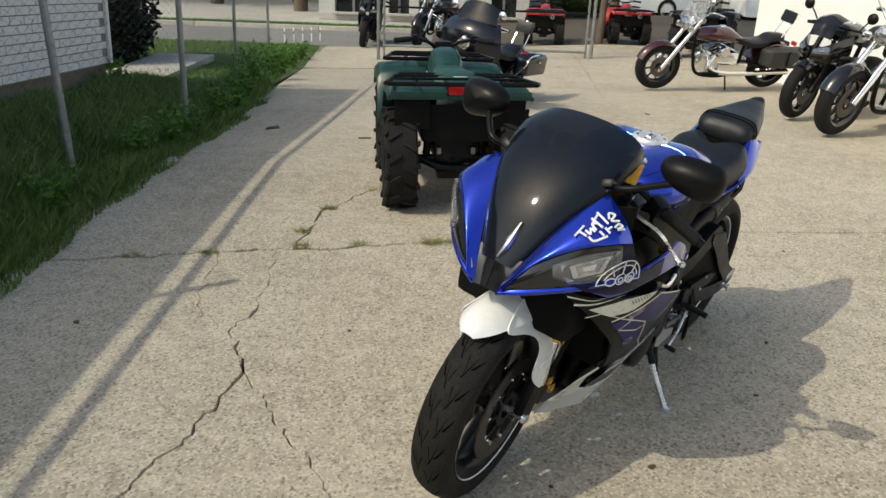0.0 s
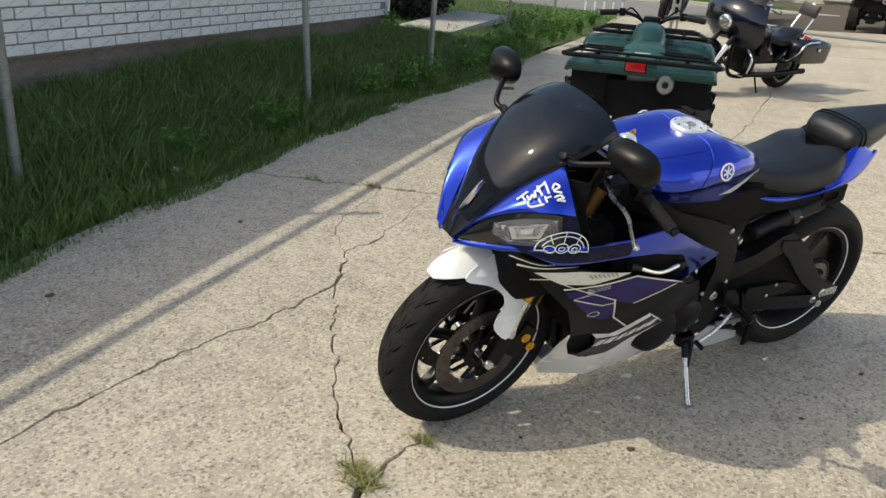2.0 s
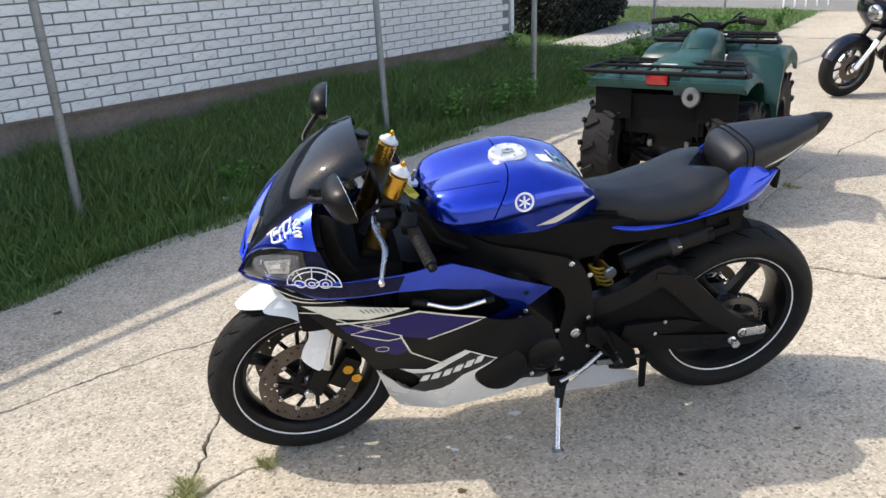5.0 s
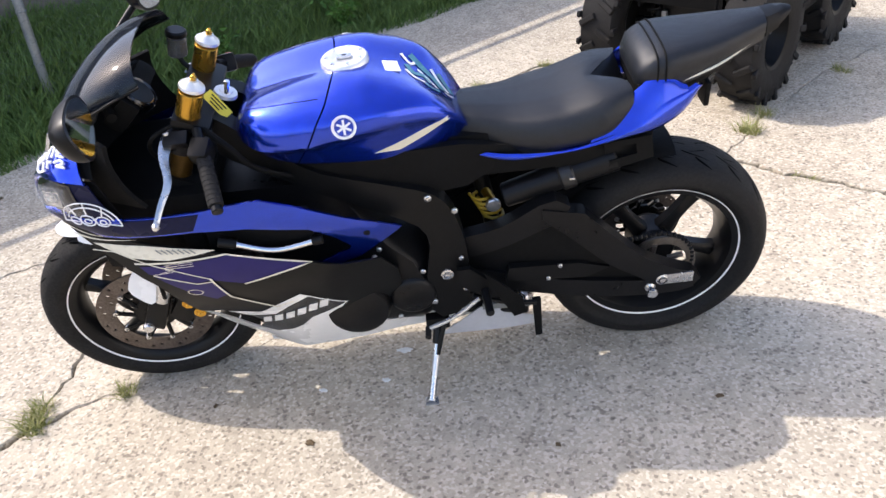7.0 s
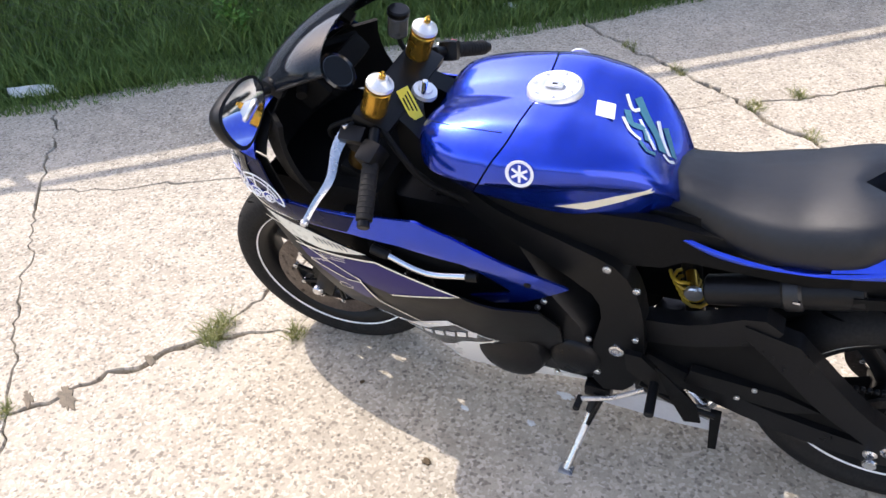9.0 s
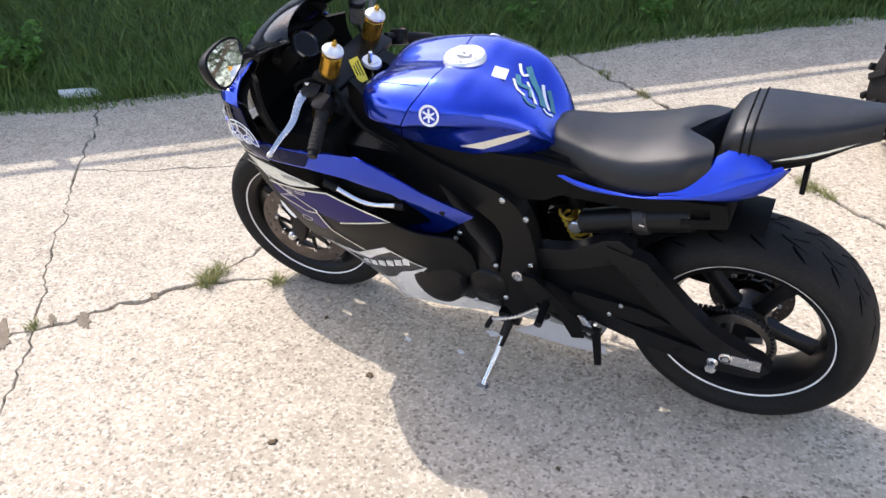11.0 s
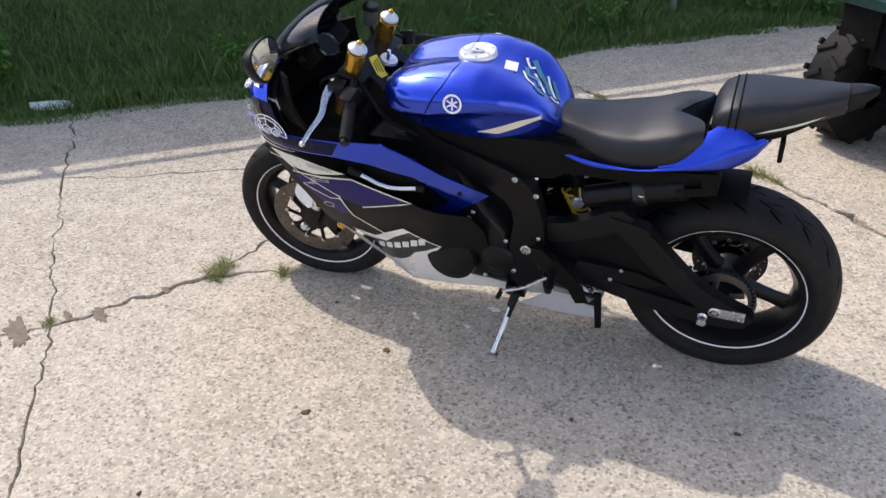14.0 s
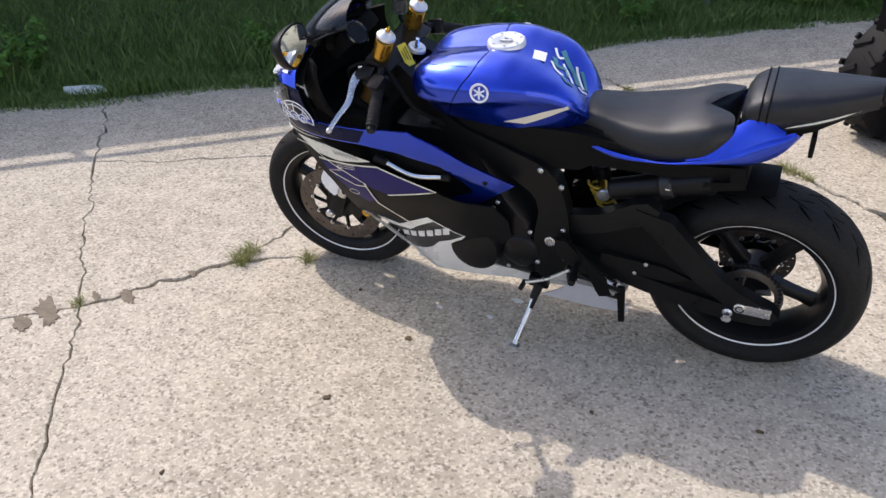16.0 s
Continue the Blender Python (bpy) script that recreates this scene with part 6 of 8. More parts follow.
# mirrors on stalks
for s in (-1, 1):
    base = Vector((1.285, s * 0.150, 0.982))
    head = Vector((1.236, 0.318, 1.050)) if s > 0 else Vector((1.236, -0.290, 1.062))
    mirror = part("mirror", tube([base, base + Vector((0.012, s * 0.05, 0.012)), head + Vector((0.014, -s * 0.036, -0.022))], 0.0085, 10, 12), BLACK_SATIN, bike, "black mirror on a stalk")
    rows = []
    for t in np.linspace(0, 1, 9):
        k = math.sqrt(max(0.0, 1 - (1 - t) ** 2.2))
        wy, wz = 0.078 * k, (0.046 if s > 0 else 0.050) * k
        ring = []
        for a in np.linspace(0, math.tau, 24, endpoint=False):
            ca, sa = math.cos(a), math.sin(a)
            yy = wy * math.copysign(abs(ca) ** 0.75, ca)
            zz = wz * math.copysign(abs(sa) ** 0.8, sa) * (1.0 - 0.30 * ca * s * -1)
            ring.append(((0.036 - 0.056 * t) if s > 0 else (0.034 - 0.054 * t), yy, zz))
        rows.append(ring)
    mm = Matrix.Translation(head) @ pose(0, 0, 0, -8 * s, 15 if s > 0 else -4, 8 if s > 0 else -6)
    part("housing", loft(rows), BLACK_SATIN, mirror, "rounded black mirror shell", m=mm)
    ring = [(-0.0215, y * 0.90, z * 0.88) for _, y, z in rows[-1]]
    back = [(-0.0195, y, z) for _, y, z in ring]
    part("mirror_glass", loft([ring, back]), MIRROR, mirror, "mirror glass", m=mm)
    part("mirror_foot", block((0.05, 0.028, 0.02), (0, 0, 0), 0.006, m=Matrix.Translation(base) @ pose(0, 0, 0, 20 * s, -30, 0)), BLACK_SATIN, mirror)

# front mudguard
rows = []
for a in np.radians(np.linspace(58, 158, 22)):
    u = (math.degrees(a) - 58) / 100
    r = 0.330 + 0.012 * math.sin(u * math.pi)
    wide = spline((0, 0.08, 0.3, 0.7, 1), (0.020, 0.056, 0.080, 0.084, 0.070), u)
    drop = spline((0, 0.3, 0.7, 1), (0.012, 0.050, 0.060, 0.040), u)
    row = []
    for q in np.linspace(-1, 1, 13):
        rr = r - drop * abs(q) ** 2.2
        row.append((1.375 + rr * math.cos(a), wide * q, 0.30 + rr * math.sin(a)))
    rows.append(row)
bm = bmesh.new()
grid_faces(bm, rows)
bmesh.ops.recalc_face_normals(bm, faces=bm.faces)
bmesh.ops.solidify(bm, geom=bm.faces[:], thickness=0.004)
guard = part("front_mudguard", bm, WHITE, bike, "white front mudguard")

for s in (-1, 1):
    blade = [(1.470, 0.585), (1.42, 0.618), (1.34, 0.640), (1.275, 0.628), (1.262, 0.575), (1.288, 0.500), (1.314, 0.425), (1.326, 0.392), (1.345, 0.392), (1.380, 0.432), (1.372, 0.468), (1.352, 0.500), (1.356, 0.532), (1.395, 0.560)]
    part("guard_blade", panel(blade, lambda x, z: spline((0.39, 0.50, 0.55, 0.60, 0.64), (0.130, 0.114, 0.094, 0.066, 0.040), z), 0.004, 0, s, 0.02, rounded=3), WHITE, guard, "white side blade over the fork")

# side stand, pegs and levers
stand = part("side_stand", tube([(0.600, 0.150, 0.215), (0.618, 0.208, 0.130), (0.640, 0.278, 0.052)], 0.0100, 10), SILVER, bike, "bright side stand resting on the concrete")
part("stand_foot", block((0.036, 0.026, 0.010), (0.640, 0.281, 0.050), 0.003, m=None), SILVER, stand)
part("stand_sleeve", cylinder((0.600, 0.150, 0.215), (0.609, 0.180, 0.172), 0.0135, 12), BLACK_METAL, stand)
part("stand_pivot", block((0.065, 0.030, 0.040), (0.600, 0.142, 0.222), 0.008), BLACK_METAL, stand)
part("stand_spring", tube([(0.585, 0.165, 0.225), (0.61, 0.20, 0.15)], 0.007, 8), BLACK_METAL, stand)
for s in (-1, 1):
    hanger = part("peg_hanger", panel([(0.535, 0.44), (0.50, 0.44), (0.43, 0.365), (0.42, 0.335), (0.46, 0.330), (0.53, 0.385)], lambda x, z: 0.150, 0.014, 0.008, s, 0.05), BLACK_SATIN, bike, "black footpeg bracket")
    part("heel_guard", panel([(0.47, 0.43), (0.44, 0.40), (0.375, 0.33), (0.36, 0.27), (0.395, 0.26), (0.43, 0.33)], lambda x, z: 0.165, 0.004, 0.0, s, 0.05), BLACK_MATT, hanger)
    peg = part("footpeg", cylinder((0.468, s * 0.155, 0.360), (0.462, s * 0.235, 0.352), 0.011, 12), BLACK_METAL, hanger)
    part("toe_lever", tube([(0.485, s * 0.168, 0.345), (0.55, s * 0.180, 0.300), (0.625, s * 0.185, 0.268)], 0.006, 8, 10), SILVER, hanger, "bare alloy foot lever")
    part("toe_rubber", cylinder((0.625, s * 0.178, 0.268), (0.627, s * 0.215, 0.266), 0.008, 10), RUBBER, hanger)
part("underslung_exhaust", block((0.16, 0.20, 0.085), (0.45, -0.02, 0.235), 0.03), BLACK_METAL, bike)
part("exhaust_outlet", cylinder((0.40, 0.05, 0.245), (0.345, 0.09, 0.235), 0.032, 20), SILVER, bike, "short metal exhaust outlet")

# white hand-drawn marks on the nose, as plain strokes
E1 = np.array([(1.513, 0.034, 0.712), (1.468, 0.064, 0.790), (1.408, 0.101, 0.872), (1.350, 0.126, 0.928), (1.292, 0.147, 0.970)])
E2 = np.array([(1.512, 0.044, 0.722), (1.480, 0.100, 0.801), (1.427, 0.171, 0.857), (1.365, 0.235, 0.882), (1.300, 0.252, 0.874)])
EA, EB = curve(E1, 60), curve(E2, 60)


def on_nose(u, v):
    i = min(59.999, max(0, u * 60))
    k, f = int(i), i - int(i)
    a, b = EA[k] * (1 - f) + EA[k + 1] * f, EB[k] * (1 - f) + EB[k + 1] * f
    p = a * (1 - v) + b * v + np.array((0.010, 0.014, 0.008)) * (4 * v * (1 - v))
    return p + np.array((0.004, 0.006, 0.004))


def pen(stroke, r=0.0031):
    return tube([on_nose(0.60 + (u - 0.47) * 0.72, 0.42 + (v - 0.42) * 0.80) for u, v in stroke], r, 6, 4 * len(stroke))


STROKES = [[(0.47, 0.42), (0.55, 0.32), (0.60, 0.26)], [(0.53, 0.36), (0.55, 0.62)], [(0.58, 0.42), (0.59, 0.60), (0.63, 0.44), (0.64, 0.58)], [(0.66, 0.55), (0.67, 0.34), (0.71, 0.38)],
           [(0.71, 0.20), (0.73, 0.55)], [(0.69, 0.30), (0.78, 0.20)], [(0.79, 0.15), (0.80, 0.52)], [(0.84, 0.42), (0.88, 0.30), (0.92, 0.40), (0.85, 0.48), (0.93, 0.56)],
           [(0.56, 0.66), (0.58, 0.90), (0.72, 0.84)], [(0.68, 0.62), (0.69, 0.80)], [(0.75, 0.58), (0.76, 0.78)], [(0.75, 0.66), (0.81, 0.62)], [(0.84, 0.66), (0.90, 0.62), (0.93, 0.70), (0.86, 0.74), (0.94, 0.78)]]
for k, stroke in enumerate(STROKES):
    part("pen_mark", pen(stroke), WHITE, bike, "white paint-pen stroke")


def nose_side(x, z):
    return spline((1.24, 1.29, 1.345, 1.385, 1.425), (0.270, 0.262, 0.248, 0.224, 0.194), x)


def side_pen(pts, r=0.0018):
    return tube([(x, nose_side(x, z) + 0.002, z) for x, z in pts], r, 6, 5 * len(pts))


cx, cz = 1.318, 0.772


def arc(x, z, rx, rz, a0, a1, n=12):
    return [(cx + x + rx * math.cos(a), cz + z + rz * math.sin(a)) for a in np.linspace(a0, a1, n)]


DOODLE = [arc(0, 0, 0.068, 0.062, 0, math.pi, 16), [(cx - 0.068, cz), (cx + 0.068, cz)], arc(0, 0, 0.056, 0.050, 0.3, math.pi - 0.3), arc(-0.028, 0.012, 0.016, 0.013, 0, math.tau), arc(0.006, 0.014, 0.017, 0.014, 0, math.tau),
          arc(0.036, 0.010, 0.013, 0.010, 0, math.tau), [(cx - 0.03, cz + 0.026), (cx - 0.038, cz + 0.050)], [(cx + 0.004, cz + 0.030), (cx + 0.002, cz + 0.060)], [(cx + 0.03, cz + 0.026), (cx + 0.040, cz + 0.048)], [(cx - 0.016, cz + 0.02), (cx - 0.006, cz + 0.016)], arc(0.006, 0.012, 0.008, 0.006, 0, math.tau), arc(-0.028, 0.010, 0.007, 0.006, 0, math.tau)]
for pts in DOODLE:
    part("pen_mark", side_pen(pts, 0.0016), WHITE, bike, "white paint-pen loop")

# bodywork stands out from the centre plane by this much more than it was drawn
RIGID = {"front_wheel", "rear_wheel", "fork_leg", "yoke", "front_mudguard", "brake_caliper", "front_axle", "windscreen", "mirror", "nose_lip", "headlight", "nose_shell", "nose_side", "nose_liner", "air_duct", "nose_flash", "pen_mark", "shock",
         "side_stand", "dashboard", "fluid_reservoir", "screen_stay", "price_tag", "hugger", "sprocket", "drive_chain", "frame_rail", "side_cover", "engine"}
NOSE = {"windscreen", "nose_lip", "headlight", "nose_shell", "nose_side", "nose_liner", "air_duct", "nose_flash", "pen_mark", "mirror"}
LOWERED = {"rider_seat", "pillion_seat", "tail_tip", "tail_underside", "tail_edge", "tail_cowl", "seat_support", "seat_base", "rear_mudguard", "plate_holder", "canister", "head_nut", "ignition_key"}


def settled(x, y, z, lowered):
    if lowered:
        return x, y, z - 0.016
    if 0.45 < x < 1.0:
        r = min(1.0, max(0.0, (z - 0.90) / 0.06))
        z -= 0.014 * r * r * (3 - 2 * r) * min(1.0, abs(y) / 0.08)
    u = min(1.0, abs(y) / 0.10)
    u = u * u * (3 - 2 * u)
    return x, y + math.copysign(0.028 * u, y), z - 0.030 * (1 - u)


def settle(ob, lowered):
    if ob.matrix_basis == Matrix.Identity(4):
        for v in ob.data.vertices:
            v.co = settled(*v.co, lowered)
        for child in ob.children:
            settle(child, lowered)
    else:
        ob.location = settled(*ob.location, lowered)


for piece in bike.children:
    kind = piece.name.split(".")[0]
    if kind not in RIGID:
        settle(piece, kind in LOWERED)
    elif kind in NOSE:
        piece.location = (-0.006, 0, -0.009)

# ---- quad bikes ----
def lug_tyre(parent, m, R, w, rim, lugs, detail=True):
    ob = new("wheel")
    ob.parent, ob.matrix_basis = parent, m
    prof = [(rim, -w * 0.42), (rim + (R - rim) * 0.35, -w * 0.5), (R * 0.90, -w * 0.49), (R * 0.955, -w * 0.42), (R * 0.965, 0), (R * 0.955, w * 0.42), (R * 0.90, w * 0.49), (rim + (R - rim) * 0.35, w * 0.5), (rim, w * 0.42)]
    tyre = part("tyre", lathe(prof, 48, closed=True), RUBBER, ob, "chunky black off-road tyre")
    for k in range(lugs):
        for s in (-1, 1):
            bm = bmesh.new()
            a = math.tau * (k + 0.5 * (s > 0)) / lugs
            mm = Matrix.Rotation(-a, 4, "Y") @ pose(R * 0.955, s * w * 0.24, 0, s * 28, 0, 0)
            block((0.032, w * 0.46, 0.030), (0, 0, 0), 0.004, m=mm, bm=bm, segments=1)
            mm = Matrix.Rotation(-a, 4, "Y") @ pose(R * 0.90, s * w * 0.485, -0.02 * s * s, 0, 0, s * 12)
            block((0.060, 0.022, 0.030), (0, 0, 0), 0.004, m=mm, bm=bm, segments=1)
            part("tread_lug", bm, RUBBER, tyre, smooth=False)
    part("rim", lathe([(0.0, 0.02), (0.045, 0.025), (0.05, 0.01), (rim * 0.72, 0.0), (rim * 0.85, w * 0.2), (rim * 0.92, w * 0.40), (rim + 0.006, w * 0.44), (rim + 0.006, -w * 0.44), (rim * 0.9, -w * 0.4), (rim * 0.8, 0.0 - 0.02), (0.0, -0.02)], 32), BLACK_SATIN, ob, "black steel rim")
    for k in range(4):
        a = math.tau * k / 4
        part("wheel_nut", cylinder((0.055 * math.cos(a), 0.0, 0.055 * math.sin(a)), (0.055 * math.cos(a), 0.03, 0.055 * math.sin(a)), 0.009, 6), SILVER, ob)
    return ob


def quad(m, paint, label, rich=True, size=(0.95, 0.87, 0.96)):
    """Quad bike: x forwards, y to its left, origin under the rear axle."""
    q = thing("quad_bike", m @ Matrix.Diagonal((*size, 1)), label, "quad bike", "quad bikes on the lot")
    base = 1.22
    for x, y, R, w in ((0, 0.395, 0.310, 0.215), (0, -0.395, 0.310, 0.215), (base, 0.40, 0.305, 0.18), (base, -0.40, 0.305, 0.18)):
        mm = pose(x, y, R - 0.006) if y > 0 else pose(x, y, R - 0.006, 0, 0, 180)
        mm = mm @ Matrix.Diagonal((size[2] / size[0], 1, 1, 1))
        lug_tyre(q, mm, R, w, 0.145, 14 if rich else 10)
    part("swing_arm", tube([(-0.05, -0.24, 0.30), (-0.10, -0.10, 0.26), (-0.10, 0.10, 0.26), (-0.05, 0.24, 0.30)], 0.022, 10, 16), BLACK_METAL, q)
    part("drain_guard", block((0.16, 0.20, 0.05), (0.0, 0.03, 0.205), 0.02), BLACK_METAL, q)
    part("rear_axle", cylinder((0, -0.32, 0.295), (0, 0.32, 0.295), 0.03, 14), BLACK_METAL, q)
    part("differential", lathe([(0.0, -0.11), (0.055, -0.10), (0.085, -0.03), (0.085, 0.03), (0.055, 0.10), (0.0, 0.11)], 20, centre=(0.02, 0.03, 0.29)), BLACK_METAL, q, "greasy black rear drive housing")
    part("front_axle", cylinder((base, -0.32, 0.29), (base, 0.32, 0.29), 0.025, 12), BLACK_METAL, q)
    part("chassis", block((1.30, 0.30, 0.26), (0.60, 0, 0.42), 0.04), BLACK_METAL, q, "black frame and engine")
    part("engine", block((0.42, 0.40, 0.24), (0.62, 0, 0.44), 0.05), BLACK_METAL, q)
    for s in (-1, 1):
        part("shock_absorber", cylinder((0.02, s * 0.20, 0.32), (0.12, s * 0.16, 0.62), 0.028, 12), BLACK_METAL, q)
        part("mud_flap", block((0.02, 0.24, 0.20), (-0.235, s * 0.325, 0.620), 0.008), BLACK_MATT, q, "black plastic flap under the mudguard")
        for y, z in ((0.12, 0.36), (0.15, 0.44), (0.06, 0.25), (0.20, 0.50)):
            part("bracket", block((0.030, 0.030, 0.042), (-0.075, s * y, z), 0.008), GALV if z > 0.3 and y != 0.15 else BLACK_METAL, q)
        part("shock_spring", tube([(0.02 + 0.10 * k / 40 - 0.09 + 0.03 * math.cos(k * 0.9), s * 0.19 + 0.036 * math.sin(k * 0.9), 0.36 + 0.22 * k / 40) for k in range(41)], 0.006, 6), BLACK_SATIN, q)
        part("footwell", block((0.46, 0.24, 0.03), (0.62, s * 0.33, 0.31), 0.012), BLACK_MATT, q)
    # rear mudguards: arched bodywork over the wheels
    for s in (-1, 1):
        rows = []
        for t in np.linspace(0, 1, 13):
            x = -0.26 + 0.70 * t
            zt = spline((0, 0.12, 0.4, 0.75, 1), (0.745, 0.762, 0.764, 0.722, 0.50), t)
            rows.append([(x, s * 0.10, zt + 0.004), (x, s * 0.30, zt + 0.006), (x, s * 0.455, zt - 0.004), (x, s * 0.492, zt - 0.035), (x, s * 0.496, zt - 0.052), (x, s * 0.470, zt - 0.056), (x, s * 0.440, zt - 0.03), (x, s * 0.10, zt - 0.03)])
        part("rear_mudguard", loft(rows), paint, q, "plastic rear mudguard")
        rows = []
        for t in np.linspace(0, 1, 13):
            x = 0.82 + 0.74 * t
            zt = spline((0, 0.2, 0.5, 0.85, 1), (0.50, 0.735, 0.765, 0.745, 0.69), t)
            rows.append([(x, s * 0.12, zt + 0.004), (x, s * 0.32, zt + 0.006), (x, s * 0.475, zt - 0.006), (x, s * 0.505, zt - 0.04), (x, s * 0.506, zt - 0.11), (x, s * 0.48, zt - 0.11), (x, s * 0.45, zt - 0.03), (x, s * 0.12, zt - 0.03)])
        part("front_mudguard", loft(rows), paint, q, "plastic front mudguard")
        part("inner_guard", block((0.60, 0.012, 0.30), (0.08, s * 0.215, 0.57), 0.004), BLACK_MATT, q)
    part("rear_panel", block((0.04, 0.95, 0.050), (-0.265, 0, 0.722), 0.016), paint, q, "plastic panel across the tail")
    part("tail_guard", block((0.03, 0.50, 0.22), (-0.20, 0, 0.55), 0.01), BLACK_MATT, q)
    lamp = part("tail_light", block((0.03, 0.130, 0.058), (-0.296, 0.03, 0.757), 0.008), RED_LENS, q, "red tail light")
    part("lamp_rim", block((0.02, 0.142, 0.070), (-0.285, 0.03, 0.757), 0.006), BLACK_MATT, lamp)
    muf = part("muffler", cylinder((-0.285, -0.175, 0.668), (0.18, -0.175, 0.64), 0.062, 28), BLACK_METAL, q, "round muffler")
    part("end_cap", lathe([(0.018, -0.006), (0.022, -0.012), (0.048, -0.010), (0.055, 0.0), (0.055, 0.02), (0.018, 0.02)], 28, axis="x", centre=(-0.287, -0.175, 0.668), closed=True), GALV, muf, "bare metal muffler end")
    part("outlet", cylinder((-0.30, -0.175, 0.668), (-0.27, -0.175, 0.668), 0.016, 16), BLACK_METAL, muf)
    # seat, tank, bars
    rows = []
    for x, w, top, low in ((-0.12, 0.13, 0.76, 0.70), (-0.06, 0.165, 0.815, 0.70), (0.20, 0.165, 0.825, 0.70), (0.42, 0.14, 0.815, 0.70), (0.52, 0.11, 0.83, 0.72)):
        rows.append([(x, w, low), (x, w, low + (top - low) * 0.6), (x, w * 0.8, top - 0.012), (x, w * 0.4, top), (x, -w * 0.4, top), (x, -w * 0.8, top - 0.012), (x, -w, low + (top - low) * 0.6), (x, -w, low)])
    part("seat", loft(rows), SEAT_VINYL if not rich else QUAD_SEAT, q, "long padded seat")
    rows = []
    for x, w, top, low in ((0.48, 0.10, 0.83, 0.68), (0.60, 0.125, 0.885, 0.66), (0.80, 0.13, 0.91, 0.64), (0.95, 0.11, 0.89, 0.66), (1.05, 0.09, 0.84, 0.70)):
        rows.append([(x, w, low), (x, w, low + (top - low) * 0.6), (x, w * 0.75, top - 0.02), (x, w * 0.3, top), (x, -w * 0.3, top), (x, -w * 0.75, top - 0.02), (x, -w, low + (top - low) * 0.6), (x, -w, low)])
    part("tank_cover", loft(rows), paint, q, "plastic tank cover")
    part("nose_cover", block((0.42, 0.36, 0.06), (1.24, 0, 0.755), 0.02), paint, q)
    bars = part("handlebar", tube([(0.80, 0.37, 0.945), (0.84, 0.24, 0.955), (0.92, 0.12, 0.930), (0.95, 0.0, 0.870), (0.92, -0.12, 0.930), (0.84, -0.24, 0.955), (0.80, -0.37, 0.945)], 0.012, 10, 40), BLACK_SATIN, q, "wide black handlebar")
    for s in (-1, 1):
        part("grip", cylinder((0.835, s * 0.26, 0.953), (0.797, s * 0.385, 0.944), 0.019, 14), RUBBER, bars)
        part("switchgear", block((0.05, 0.05, 0.05), (0.86, s * 0.225, 0.955), 0.012), BLACK_SATIN, bars)
        part("lever", tube([(0.88, s * 0.20, 0.960), (0.90, s * 0.28, 0.940), (0.87, s * 0.37, 0.925)], 0.006, 8, 8), BLACK_METAL, bars)
    part("bar_stem", cylinder((0.90, 0, 0.800), (0.95, 0, 0.890), 0.03, 14), BLACK_SATIN, bars)
    part("pod", block((0.09, 0.13, 0.06), (0.955, 0, 0.905), 0.02), BLACK_SATIN, bars)
    part("bar_cable", tube([(0.88, 0.2, 0.960), (1.0, 0.16, 0.970), (1.04, 0.06, 0.880), (1.0, 0.03, 0.800)], 0.006, 8, 14), BLACK_MATT, bars)
    part("bar_cable", tube([(0.88, -0.2, 0.960), (1.02, -0.18, 0.980), (1.06, -0.06, 0.880), (1.0, -0.03, 0.800)], 0.006, 8, 14), BLACK_MATT, bars)
    # racks
    for x0, x1, w, z, label2 in ((-0.34, 0.16, 0.490, 0.795, "rear_rack"), (1.10, 1.56, 0.42, 0.80, "front_rack")):
        rack = part(label2, tube([(x0, -w, z), (x0, w, z), (x0 + 0.03, w + 0.02, z), (x1, w * 0.80, z), (x1, -w * 0.80, z), (x0 + 0.03, -w - 0.02, z), (x0, -w, z)], 0.0135, 10), BLACK_SATIN, q, "black tubular luggage rack")
        for k in range(4):
            y = -w * 0.66 + w * 0.44 * k
            part("rack_bar", tube([(x0, y, z), (x1, y * 0.85, z)], 0.008, 8), BLACK_SATIN, rack)
        for k in range(2):
            x = x0 + (x1 - x0) * (0.36 + 0.32 * k)
            part("rack_bar", tube([(x, -w * 0.9, z + 0.010), (x, w * 0.9, z + 0.010)], 0.008, 8), BLACK_SATIN, rack)
        for s in (-1, 1):
            part("rack_stay", tube([((x0 + x1) / 2, s * w * 0.6, z), ((x0 + x1) / 2 + 0.03, s * w * 0.55, z - 0.14)], 0.010, 8), BLACK_SATIN, rack)
        part("rack_label", block((0.02, 0.10, 0.003), ((x0 + x1) / 2 - 0.05, 0.0, z + 0.022), 0.001), WHITE, rack, "white warning label")
    return q


QUAD_SEAT = material("green_seat", (0.012, 0.060, 0.048), 0.5, 0.0, 0.15, 6, bump=0.2, bump_size=300)
quad(pose(0.125, 4.655, 0, 0, 0, 98), GREEN, "green four-wheeled quad bike with black racks", size=(0.71, 0.845, 0.96))

